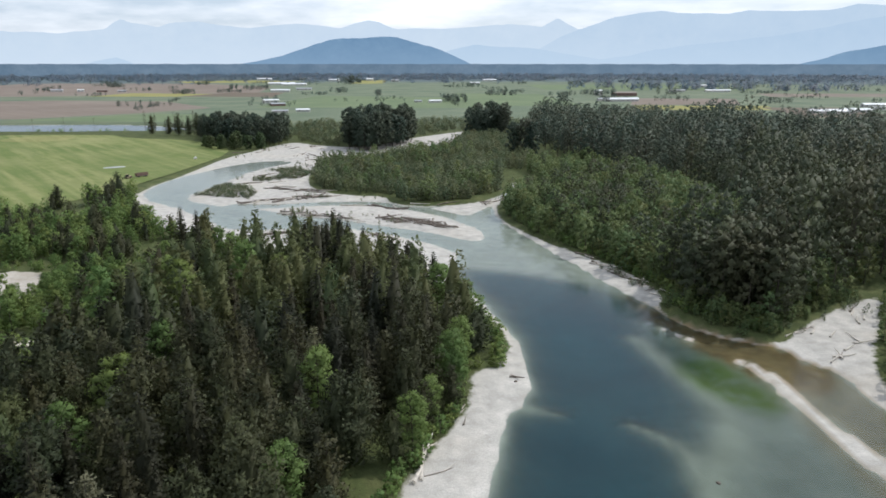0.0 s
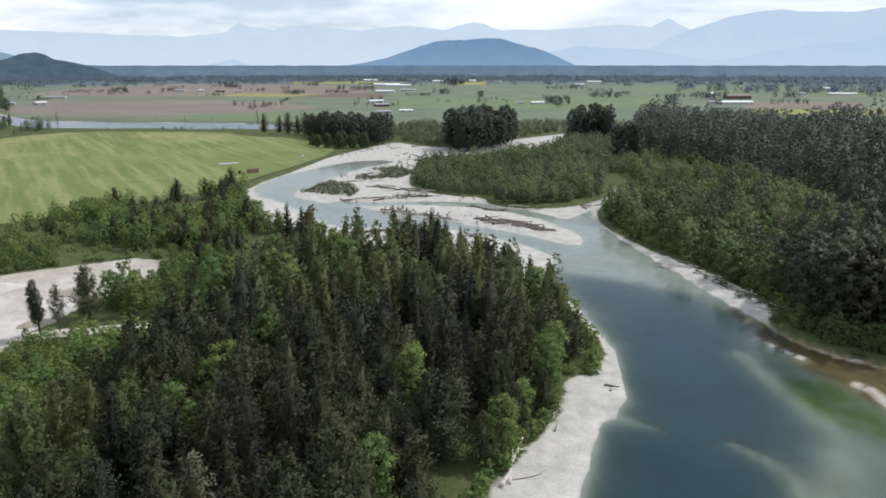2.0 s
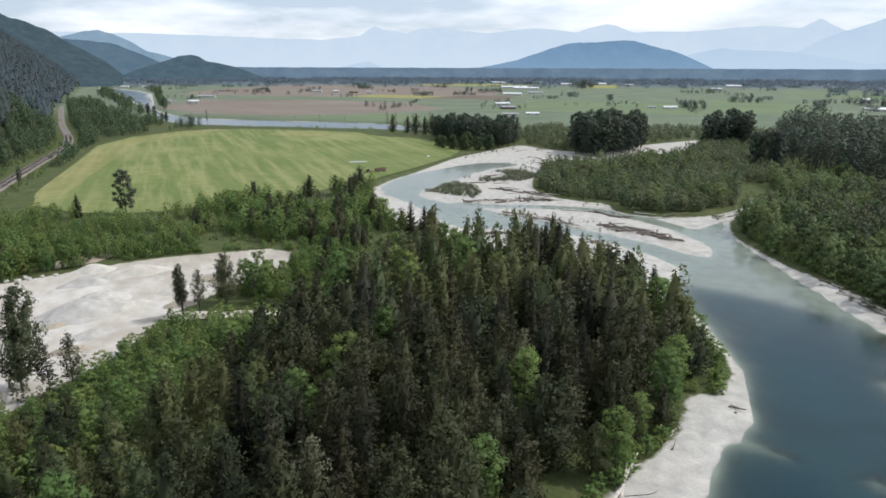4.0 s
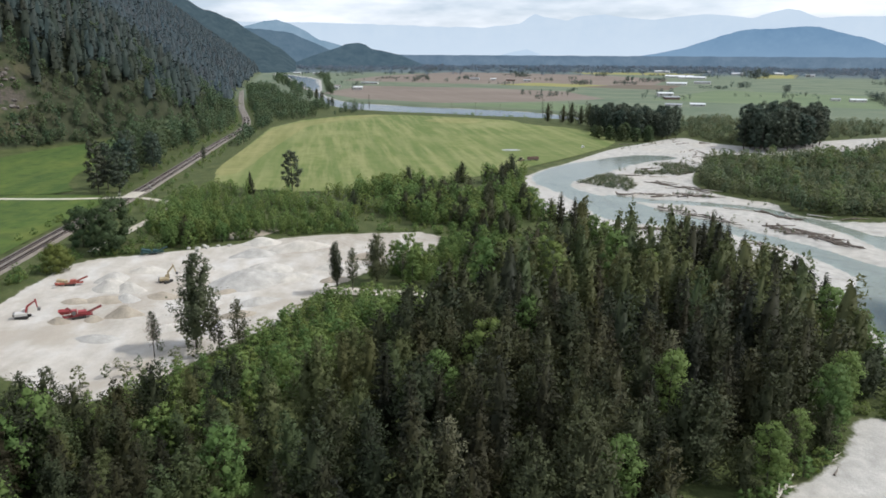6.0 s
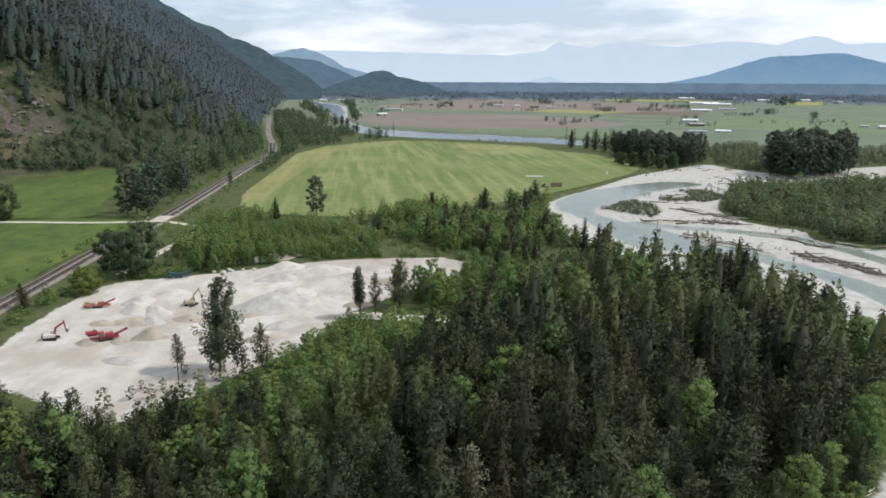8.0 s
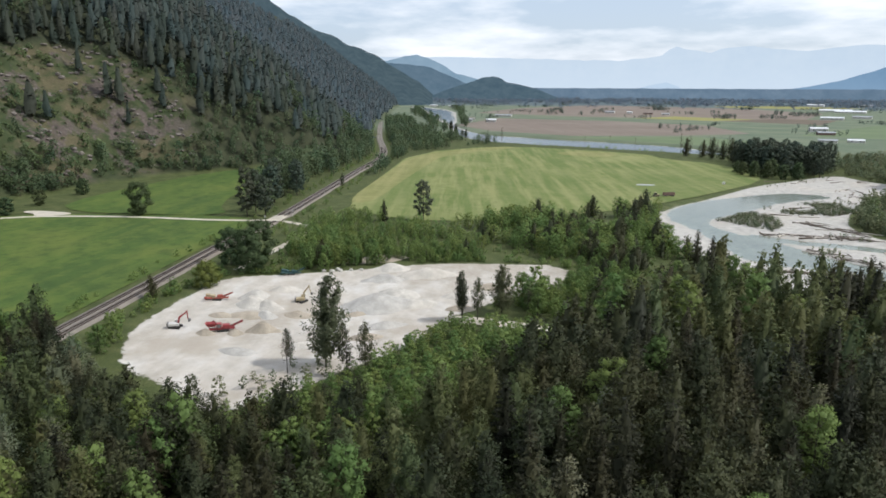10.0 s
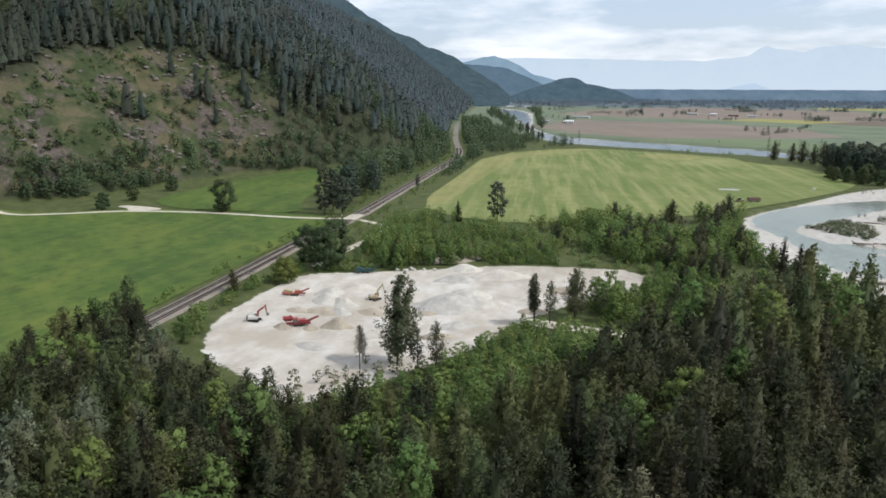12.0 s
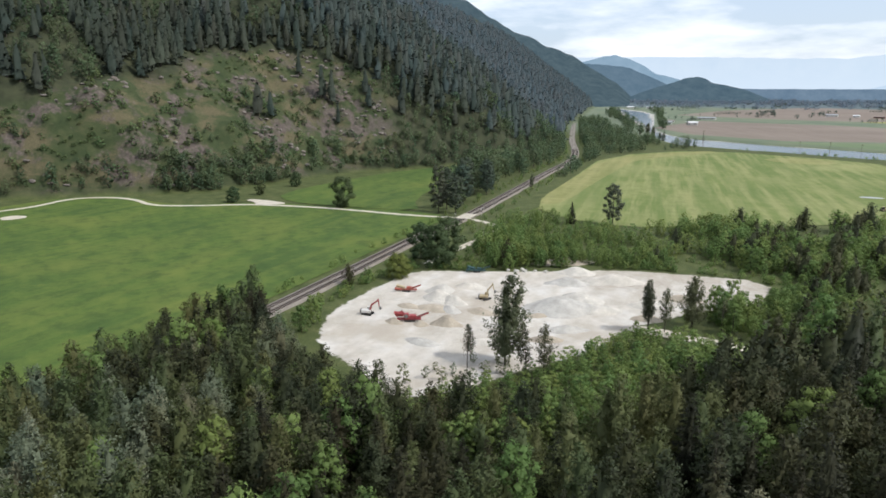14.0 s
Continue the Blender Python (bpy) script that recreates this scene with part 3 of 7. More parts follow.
def sheet(xs, ys):
    X, Y = np.meshgrid(xs, ys, indexing="ij")
    i = np.arange(len(xs) * len(ys)).reshape(len(xs), len(ys))
    f = np.stack([i[:-1, :-1], i[1:, :-1], i[1:, 1:], i[:-1, 1:]], -1).reshape(-1, 4)
    return X.ravel(), Y.ravel(), f


# ---- ground and water ----
xs = lines_of((-4850, -2600, 150), (-2600, -780, 20), (-780, -480, 6), (-480, -262, 6), (-262, 152, 2.6), (152, 700, 14), (700, 4850, 120))
ys = lines_of((-700, -100, 40), (-100, 70, 6), (70, 400, 2.6), (400, 620, 5), (620, 1100, 10), (1100, 2700, 24), (2700, 4850, 120))
gx, gy, gf = sheet(xs, ys)
gz = ground_height(gx, gy)
gw = wetness(gx, gy)
in_corridor = np.maximum(depth_in(CORRIDOR, gx, gy), depth_in(FAR_RIVER, gx, gy) - 2)
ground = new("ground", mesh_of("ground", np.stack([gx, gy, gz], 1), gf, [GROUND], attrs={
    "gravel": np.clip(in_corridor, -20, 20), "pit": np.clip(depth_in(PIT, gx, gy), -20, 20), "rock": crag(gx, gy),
    "wet": smooth(-0.6, 1.2, gw) * smooth(0, 2, in_corridor) * (1 - 0.85 * smooth(232, 262, gy + 0.37 * (gx - 8))), "plain": smooth(760, 1000, gy) * (mountain(gx, gy) < 0.5), "remote_haze": smooth(2750, 3250, np.hypot(gx, gy) + 500 * (fbm(gx, gy, 500, 97) - 0.5)),
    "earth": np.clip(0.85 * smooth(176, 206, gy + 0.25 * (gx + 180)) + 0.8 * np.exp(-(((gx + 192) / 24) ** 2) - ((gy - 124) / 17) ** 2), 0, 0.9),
    "mud": np.maximum(smooth(-2, 2, depth_in(MUD, gx, gy)), smooth(76, 82, gx) * smooth(215, 205, gy) * 0.6) * 0.95, "tree_reflection": 0.85 * smooth(-3.5, 3.5, depth_in(TREE_REFLECTION, gx, gy) + 5 * (fbm(gx, gy, 9, 88) - 0.5)) * (gw > 0.2),
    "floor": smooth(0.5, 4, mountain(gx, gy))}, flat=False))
tagged(ground, "grassy valley floor with pale gravel river bars and hillside", "ground", kind="structure")

wx, wy, wf = sheet(lines_of((-200, -60, 3), (-60, 112, 2.6), (112, 124, 4)), lines_of((-110, 70, 12), (70, 400, 2.6), (400, 600, 4)))
wz = np.full(len(wx), WATER_LEVEL)
keep = (wetness(wx, wy) > -12)[wf].any(1)
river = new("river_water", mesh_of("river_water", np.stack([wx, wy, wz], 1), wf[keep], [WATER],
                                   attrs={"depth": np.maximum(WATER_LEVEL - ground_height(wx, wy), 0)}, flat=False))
tagged(river, "clear blue-green river water over pale gravel", "river", kind="structure")
fx, fy, ff = sheet(np.arange(-1980, -200, 24.0), np.arange(770, 2060, 24.0))
keep = (depth_in(FAR_RIVER, fx, fy) > -40)[ff].any(1)
slough = new("slough_water", mesh_of("slough_water", np.stack([fx, fy, np.full(len(fx), WATER_LEVEL)], 1), ff[keep], [WATER],
                                     attrs={"depth": np.full(len(fx), 2.5)}, flat=False))
tagged(slough, "smooth pale-reflecting slough beyond the hay field", "river", kind="structure")


def field(name, outline, z, mat, label):
    bm = bmesh.new()
    f = bm.faces.new([bm.verts.new((x, y, z)) for x, y in outline])
    if f.normal.z < 0 or f.calc_area() == 0:
        f.normal_flip()
    bm.normal_update()
    for fc in bm.faces:
        if fc.normal.z < 0:
            fc.normal_flip()
    bmesh.ops.triangulate(bm, faces=bm.faces[:])
    me = bpy.data.meshes.new(name)
    bm.to_mesh(me)
    bm.free()
    me.materials.append(mat)
    return tagged(new(name, me), label, "field", kind="structure")


field("hay_field", HAY_FIELD, 0.06, HAY, "mown green hay field with yellowish swaths")
field("hay_field", rounded([(-352, 298), (-428, 402), (-556, 578), (-552, 735), (-520, 738), (-524, 592), (-470, 508), (-400, 400), (-338, 312)], 2), 0.09, HAY_PALE, "yellowish mown margin of the hay field")
field("hay_field", rounded([(-448, 690), (-380, 690), (-382, 745), (-446, 745)], 1), 0.09, HAY_PALE, "pale mown patch at the hay field's far side")
PASTURE_LINE = rounded([(-232, 30 + 40), (-276, 132), (-308, 178), (-342, 228), (-372, 216), (-410, 184), (-440, 160), (-458, 136), (-472, 102), (-492, 88),
                        (-520, 82), (-545, 62), (-540, 30), (-520, 0), (-500, -60), (-480, -160), (-80, -160), (-160, -36), (-206, 30)], 1)
field("pasture_field", PASTURE_LINE, 0.05, PASTURE, "lush green pasture beside the railway")
NORTH_PASTURE = rounded([(-366, 221), (-408, 189), (-446, 164), (-484, 172), (-530, 246), (-566, 330), (-562, 384), (-520, 366), (-462, 298), (-408, 240)], 1)
field("pasture_field", NORTH_PASTURE, 0.05,
      PASTURE, "small green pasture below the wooded hill")
FAR_FIELDS = [
    (SOIL, "brown ploughed field beyond the slough", [(-930, 1090), (-760, 985), (-590, 975), (-470, 1100), (-400, 1230), (-560, 1440), (-780, 1470), (-1060, 1400)]),
    (SOIL, "wide brown ploughed field", [(-1500, 2080), (-1330, 1650), (-980, 1640), (-640, 1760), (-490, 1900), (-560, 2350), (-900, 2700), (-1560, 2720)]),
    (CROP_YELLOW, "strip of yellowing crop", [(-830, 1660), (-620, 1650), (-570, 1800), (-800, 1840)]),
    (SOIL_DARK, "strip of dark ploughed soil", [(-610, 1660), (-390, 1640), (-420, 1900), (-560, 1880)]),
    (CROP_YELLOW, "pale yellow crop strip", [(-1150, 3020), (-900, 3250), (-600, 3150), (-700, 2850), (-1000, 2800)]),
    (CROP_GREEN, "green crop strip on the slough bank", [(-590, 945), (-330, 930), (-260, 1040), (-440, 1090), (-560, 970)]),
    (CROP_GREEN, "wide green crop field", [(-330, 1250), (60, 1230), (90, 1600), (-300, 1700)]),
    (CROP_YELLOW, "pale crop field", [(-380, 3300), (-260, 3300), (-230, 2750), (-350, 2700)]),
    (CROP_GREEN, "bright green crop field", [(40, 1300), (260, 1300), (240, 1800), (30, 1850)]),
    (SOIL, "brown bare field", [(350, 1330), (560, 1340), (640, 1560), (420, 1580)]),
    (CROP_YELLOW, "yellow-green crop strip", [(330, 1180), (560, 1180), (590, 1300), (350, 1310)]),
    (SOIL_DARK, "bare earth yard beside white sheds", [(520, 1010), (660, 1020), (700, 1240), (560, 1250)]),
    (SOIL, "long brown field strip", [(760, 1650), (1150, 1650), (1250, 1820), (800, 1830)]),
    (CROP_GREEN, "pale green field", [(300, 2100), (900, 2050), (1000, 2500), (300, 2600)]),
]
for k, (mat, label, outline) in enumerate(FAR_FIELDS):
    field("crop_field", outline, 0.05 + 0.01 * k, mat, label)


def ribbon(name, line, profile, mat, z=0.0):
    """A strip along a line; profile: sideways offset and height, from left to right."""
    p = np.array(line, float)
    t = np.gradient(p, axis=0)
    t /= np.linalg.norm(t, axis=1)[:, None]
    nrm = np.stack([t[:, 1], -t[:, 0]], 1)
    k = len(profile)
    v = np.concatenate([np.c_[p + nrm * o, np.full(len(p), z + h)][:, None] for o, h in profile], 1).reshape(-1, 3)
    i = np.arange(len(p) * k).reshape(len(p), k)
    f = np.stack([i[:-1, :-1], i[:-1, 1:], i[1:, 1:], i[1:, :-1]], -1).reshape(-1, 4)
    return mesh_of(name, v, f, [mat])


def even(line, step):
    p = np.array(line, float)
    d = np.r_[0, np.cumsum(np.linalg.norm(np.diff(p, axis=0), axis=1))]
    t = np.arange(0, d[-1], step)
    return np.stack([np.interp(t, d, p[:, k]) for k in range(p.shape[1])], 1)


RAIL_EVEN = even(RAIL, 6.0)
railway = thing("railway", "double-track railway on grey ballast", "railway", kind="structure")
me = ribbon("ballast", RAIL_EVEN, [(-5.0, -0.5), (-3.9, 0.55), (3.9, 0.55), (5.0, -0.5)], BALLAST)
new("ballast", me).parent = railway
for off in (-2.72, -1.28, 1.28, 2.72):
    new("rail", ribbon("rail", RAIL_EVEN, [(off - 0.08, 0.62), (off - 0.08, 0.86), (off + 0.08, 0.86), (off + 0.08, 0.62)], STEEL)).parent = railway
tie = even([q for q in RAIL if q[1] < 620], 0.75)
tt = np.gradient(tie, axis=0)
tt /= np.linalg.norm(tt, axis=1)[:, None]
tn = np.stack([tt[:, 1], -tt[:, 0]], 1)
sv, sf = [], []
cube_f = np.array([(3, 2, 1, 0), (4, 5, 6, 7), (0, 1, 5, 4), (1, 2, 6, 5), (2, 3, 7, 6), (3, 0, 4, 7)])
for off in (-2.0, 2.0):
    c = tie + tn * off
    corners = [c + tn * a * 1.3 + tt * b * 0.14 for a, b in ((-1, -1), (1, -1), (1, 1), (-1, 1))]
    for z in (0.5, 0.68):
        sv.append(np.stack([np.c_[q, np.full(len(q), z)] for q in corners], 1))
for k in (0, 2):
    block = np.concatenate([sv[k], sv[k + 1]], 1).reshape(-1, 3)
    sf.append((block, (np.arange(len(tie))[:, None, None] * 8 + cube_f).reshape(-1, 4)))
verts = np.concatenate([sf[0][0], sf[1][0]])
faces = np.concatenate([sf[0][1], sf[1][1] + len(sf[0][0])])
sl = new("sleepers", mesh_of("sleepers", verts, faces, [SLEEPER]))
sl.parent = railway
tagged(sl, kind="stuff")

road = tagged(new("gravel_road", ribbon("gravel_road", even(ROAD, 3.0), [(-2.0, 0.02), (-1.7, 0.14), (1.7, 0.14), (2.0, 0.02)], ROAD_GRAVEL)),
              "narrow pale gravel farm road", "road", kind="structure")
yard = field("gravel_yard", rounded([(-446, 142), (-436, 158), (-442, 162), (-456, 156), (-470, 148), (-466, 142), (-456, 146)], 2), 0.16, ROAD_GRAVEL,
             "pale gravel yard at the road fork")
field("gravel_yard", rounded([(-480, 0), (-466, 2), (-470, 16), (-482, 12)], 2), 0.16, ROAD_GRAVEL, "pale gravel patch in the pasture")
field("crossing_deck", [(-343, 238), (-333, 224), (-326, 229), (-336, 243)], 0.80, ROAD_GRAVEL, "pale level crossing deck across the rails")
spur = field("gravel_track", rounded([(-146, 162), (-134, 168), (-118, 176), (-104, 182), (-103, 186), (-120, 181), (-138, 174), (-146, 170)], 1), 0.1, ROAD_GRAVEL,
             "pale gravel track leading from the pit")
field("field_pond", rounded([(-250, 511), (-244, 514), (-238, 518), (-238, 524), (-246, 522), (-252, 517)], 2), 0.12, ROOF_GREY, "small pale puddle in the hay field")

bright = field("far_water", [(1290, 3260), (1560, 3140), (1640, 3330), (1340, 3500)], 0.3, WATER, "bright strip of river on the far plain")
bright.data.attributes.new("depth", "FLOAT", "POINT").data.foreach_set("value", np.full(len(bright.data.vertices), 2.5, np.float32))

# ---- distance ----


def range_of(name, outline, r, mat, label, rough=0.12, thick=300, seed=1, n=260):
    """Far high ground: a skyline (azimuth to the left, height in degrees) raised on an arc of radius r, with a sloping face."""
    a = np.array(outline, float)
    order = np.argsort(a[:, 0])
    az = np.linspace(a[:, 0].min(), a[:, 0].max(), n)
    el = np.interp(az, a[order, 0], a[order, 1])
    amp = rough * np.clip(el + 0.1, 0, 1)
    el = el + amp * ((fbm(az * 10, az * 0, 9, seed, 4) - 0.5) * 2)
    rows = []
    for k, fr in enumerate((0.0, 0.35, 0.7, 1.0)):
        rr = r - thick * (1 - fr) + thick * 0.25 * (fbm(az * 12, az * 0 + k, 10, seed + 3) - 0.5)
        z = -12 + (75 + (r) * np.tan(np.radians(el)) + 12) * (fr ** 1.1)
        rows.append(np.stack([-np.sin(np.radians(az)) * rr, np.cos(np.radians(az)) * rr, z], 1))
    v = np.stack(rows, 1).reshape(-1, 3)
    i = np.arange(n * 4).reshape(n, 4)
    f = np.stack([i[:-1, :-1], i[1:, :-1], i[1:, 1:], i[:-1, 1:]], -1).reshape(-1, 4)
    return tagged(new(name, mesh_of(name, v, f, [mat], flat=False)), label, "mountains", kind="structure")


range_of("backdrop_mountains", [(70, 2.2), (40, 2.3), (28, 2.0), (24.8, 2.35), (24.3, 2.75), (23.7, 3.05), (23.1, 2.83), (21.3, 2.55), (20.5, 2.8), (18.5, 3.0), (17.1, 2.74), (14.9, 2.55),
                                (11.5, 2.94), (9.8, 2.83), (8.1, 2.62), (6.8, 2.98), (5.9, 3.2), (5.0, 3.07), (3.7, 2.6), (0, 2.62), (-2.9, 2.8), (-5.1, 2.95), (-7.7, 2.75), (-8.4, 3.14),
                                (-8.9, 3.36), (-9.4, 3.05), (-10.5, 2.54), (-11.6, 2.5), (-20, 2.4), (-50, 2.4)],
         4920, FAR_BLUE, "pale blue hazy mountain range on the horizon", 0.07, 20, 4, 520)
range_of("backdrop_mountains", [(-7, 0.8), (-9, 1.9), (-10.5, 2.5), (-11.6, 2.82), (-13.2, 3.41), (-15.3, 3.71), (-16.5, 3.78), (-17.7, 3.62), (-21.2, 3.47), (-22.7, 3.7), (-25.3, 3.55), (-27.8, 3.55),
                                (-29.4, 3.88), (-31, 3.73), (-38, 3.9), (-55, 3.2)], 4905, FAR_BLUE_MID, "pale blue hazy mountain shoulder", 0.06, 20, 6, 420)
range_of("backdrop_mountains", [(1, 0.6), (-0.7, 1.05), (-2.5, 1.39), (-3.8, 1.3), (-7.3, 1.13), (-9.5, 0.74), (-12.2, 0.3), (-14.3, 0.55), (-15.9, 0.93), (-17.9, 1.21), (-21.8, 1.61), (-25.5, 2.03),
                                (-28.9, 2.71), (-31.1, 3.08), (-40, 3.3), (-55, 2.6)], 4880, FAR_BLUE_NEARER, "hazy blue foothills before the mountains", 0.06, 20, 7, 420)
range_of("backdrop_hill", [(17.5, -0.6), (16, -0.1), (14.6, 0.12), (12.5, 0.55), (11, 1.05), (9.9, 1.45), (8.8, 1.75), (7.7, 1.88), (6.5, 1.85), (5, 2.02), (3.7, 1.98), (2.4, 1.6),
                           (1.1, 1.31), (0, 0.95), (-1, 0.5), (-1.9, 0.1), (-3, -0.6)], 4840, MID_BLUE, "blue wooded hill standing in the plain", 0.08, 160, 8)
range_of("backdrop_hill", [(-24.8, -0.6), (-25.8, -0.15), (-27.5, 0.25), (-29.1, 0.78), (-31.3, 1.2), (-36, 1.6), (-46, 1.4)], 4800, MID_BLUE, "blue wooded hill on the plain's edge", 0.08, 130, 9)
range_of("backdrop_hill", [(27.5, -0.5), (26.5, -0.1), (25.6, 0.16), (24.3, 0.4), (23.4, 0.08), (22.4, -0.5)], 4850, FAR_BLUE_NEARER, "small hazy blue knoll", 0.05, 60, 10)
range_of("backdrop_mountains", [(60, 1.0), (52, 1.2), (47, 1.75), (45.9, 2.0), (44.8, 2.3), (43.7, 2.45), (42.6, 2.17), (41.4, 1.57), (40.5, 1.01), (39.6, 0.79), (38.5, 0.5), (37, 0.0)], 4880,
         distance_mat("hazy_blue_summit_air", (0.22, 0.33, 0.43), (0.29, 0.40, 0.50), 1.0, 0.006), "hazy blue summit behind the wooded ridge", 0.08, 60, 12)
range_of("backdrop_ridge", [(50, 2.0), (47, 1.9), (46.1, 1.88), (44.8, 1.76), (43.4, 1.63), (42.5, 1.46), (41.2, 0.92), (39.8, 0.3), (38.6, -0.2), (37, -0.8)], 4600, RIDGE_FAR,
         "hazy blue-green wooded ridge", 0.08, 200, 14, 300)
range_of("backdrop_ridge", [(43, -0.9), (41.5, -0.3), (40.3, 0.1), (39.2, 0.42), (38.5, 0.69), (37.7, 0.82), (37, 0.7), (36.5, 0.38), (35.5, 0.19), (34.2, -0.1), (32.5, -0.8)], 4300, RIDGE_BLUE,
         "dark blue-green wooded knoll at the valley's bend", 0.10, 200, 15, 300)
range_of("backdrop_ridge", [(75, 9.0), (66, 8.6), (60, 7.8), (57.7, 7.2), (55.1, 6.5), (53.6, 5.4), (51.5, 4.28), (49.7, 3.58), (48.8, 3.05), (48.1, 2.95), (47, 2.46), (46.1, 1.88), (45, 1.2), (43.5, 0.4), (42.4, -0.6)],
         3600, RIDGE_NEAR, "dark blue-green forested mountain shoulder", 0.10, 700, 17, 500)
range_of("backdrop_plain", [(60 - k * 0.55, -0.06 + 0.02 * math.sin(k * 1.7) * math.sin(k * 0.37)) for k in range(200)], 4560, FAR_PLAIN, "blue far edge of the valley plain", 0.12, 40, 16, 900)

# ---- trees ----


def leaf_cards(r, pd, size, flat=0.0, h=10.0, rad=3.0, slim=0.62, stir=0.22):
    """Three-cornered leaf sprays at points; they lie along their branch and lean outward from the crown."""
    p, d = pd[:2]
    n = len(p)
    out = np.stack([p[:, 0] / rad, p[:, 1] / rad, 1.1 * (p[:, 2] / h - 0.35)], 1)
    out = out * 0.8 + d * 0.5 + r.normal(size=(n, 3)) * stir + np.array([0, 0, 0.38])
    out /= np.linalg.norm(out, axis=1)[:, None] + 1e-9
    nrm = out * 0.85 + r.normal(size=(n, 3)) * 0.55
    nrm /= np.linalg.norm(nrm, axis=1)[:, None] + 1e-9
    if len(pd) == 3:
        reach = pd[2] + r.normal(size=(n, 3)) * 0.25
    else:
        reach = np.stack([p[:, 0] / rad, p[:, 1] / rad, np.full(n, 0.55 - 1.1 * flat)], 1) + r.normal(size=(n, 3)) * 0.55
    a = reach - nrm * (reach * nrm).sum(1)[:, None]
    a /= np.linalg.norm(a, axis=1)[:, None] + 1e-9
    b = np.cross(nrm, a)
    s = np.asarray(size)[:, None]
    v = np.stack([p + a * s, p - a * s * 0.7 + b * s * slim, p - a * s * 0.7 - b * s * slim], 1)
    return v.reshape(-1, 3), np.arange(n * 3).reshape(n, 3), np.repeat(out, 3, 0)


def clumped(r, centres, spread, n):
    """Points gathered round centres, as leaves round branch ends."""
    k = r.integers(0, len(centres), n)
    d = r.normal(size=(n, 3))
    d *= (np.minimum(1.0, 1.25 / np.linalg.norm(d, axis=1)))[:, None]
    return centres[k] + d * spread[k][:, None] * np.array([1, 1, 0.75]), d, centres, spread


def fir_points(r, h, rad, n):
    """Sprays along the drooping branches of a pointed crown: places, lean of each branch, way of growth."""
    m = 110
    z = 0.05 + 0.93 * (np.arange(m) + r.random(m)) / m
    reach = (rad * (1 - z) ** 0.6 * (1 - 0.2 * z) + 0.14) * (0.66 + 0.44 * r.random(m))
    az = np.arange(m) * 2.4 + r.random(m) * 1.3
    k = r.choice(m, n, p=reach / reach.sum())
    t = 0.22 + 0.78 * r.random(n) ** 0.62
    q = t * reach[k]
    side = r.normal(size=n) * (0.17 * reach[k] * (1.2 - t) + 0.09)
    rise = -0.34 * q + 0.2 * t ** 3 * reach[k] - np.abs(r.normal(size=n)) * 0.1 * reach[k]
    ca, sa = np.cos(az[k]), np.sin(az[k])
    p = np.stack([ca * q - sa * side, sa * q + ca * side, np.maximum(h * z[k] + rise, 0.03 * h)], 1)
    way = np.stack([ca - sa * np.sign(side) * 0.5, sa + ca * np.sign(side) * 0.5, -0.35 + 0.5 * r.random(n)], 1)
    return p, (r.normal(size=(m, 3)) * 0.55)[k], way


def plume_points(r, h, rad, n, wide=0.34, low=0.1):
    """Leaf sprays along the ascending branches of a tall full crown, widest at a third of its height."""
    m = 74
    z = low + (0.99 - low) * (np.arange(m) + r.random(m)) / m
    env = np.where(z < wide, ((z - low) / (wide - low)).clip(0, 1) ** 0.5 * 0.45 + 0.55, ((1 - z) / (1 - wide)).clip(0, 1) ** (0.6 if wide < 0.4 else 0.48))
    lean = r.normal(size=2) * 0.03 * h
    reach = (rad * env + 0.25) * (0.55 + 0.55 * r.random(m))
    az = np.arange(m) * 2.4 + r.random(m) * 1.6
    k = r.choice(m, n, p=reach / reach.sum())
    t = 0.2 + 0.8 * r.random(n) ** 0.6
    q = t * reach[k]
    puff = r.normal(size=(n, 3)) * (0.12 * reach[k] + 0.12)[:, None]
    ca, sa = np.cos(az[k]), np.sin(az[k])
    zz = h * z[k] - 0.75 * reach[k] + 0.9 * q
    p = np.stack([ca * q + lean[0] * z[k], sa * q + lean[1] * z[k], zz], 1) + puff
    p[:, 2] = np.clip(p[:, 2], 0.04 * h, h)
    way = np.stack([ca * 0.6, sa * 0.6, np.full(n, 0.6)], 1) + r.normal(size=(n, 3)) * 0.5
    return p, (r.normal(size=(m, 3)) * 0.5)[k], way


def core_mesh(r, h, rad, low, wide, power, sides, rows, grow):
    """The dense shaded inside of a crown."""
    z = np.linspace(low + 0.02, 0.84, rows)
    env = np.where(z < wide, 0.55 + 0.45 * ((z - low) / (wide - low + 1e-6)).clip(0, 1), ((1 - z) / (1 - wide)).clip(0, 1) ** power)
    az = np.arange(sides) * math.tau / sides
    q = (rad * grow * env)[:, None] * (0.45 + 1.1 * r.random((rows, sides)))
    v = np.stack([np.cos(az) * q, np.sin(az) * q, h * z[:, None] + 0.5 * rad * (r.random((rows, sides)) - 0.5)], -1).reshape(-1, 3)
    i = np.arange(rows * sides).reshape(rows, sides)
    n1 = np.roll(i, -1, 1)
    f = np.concatenate([np.stack([i[:-1], n1[:-1], n1[1:]], -1).reshape(-1, 3), np.stack([i[:-1], n1[1:], i[1:]], -1).reshape(-1, 3)])
    out = np.stack([v[:, 0] / rad, v[:, 1] / rad, np.full(len(v), 0.35)], 1)
    return v, f, out / np.linalg.norm(out, axis=1)[:, None]


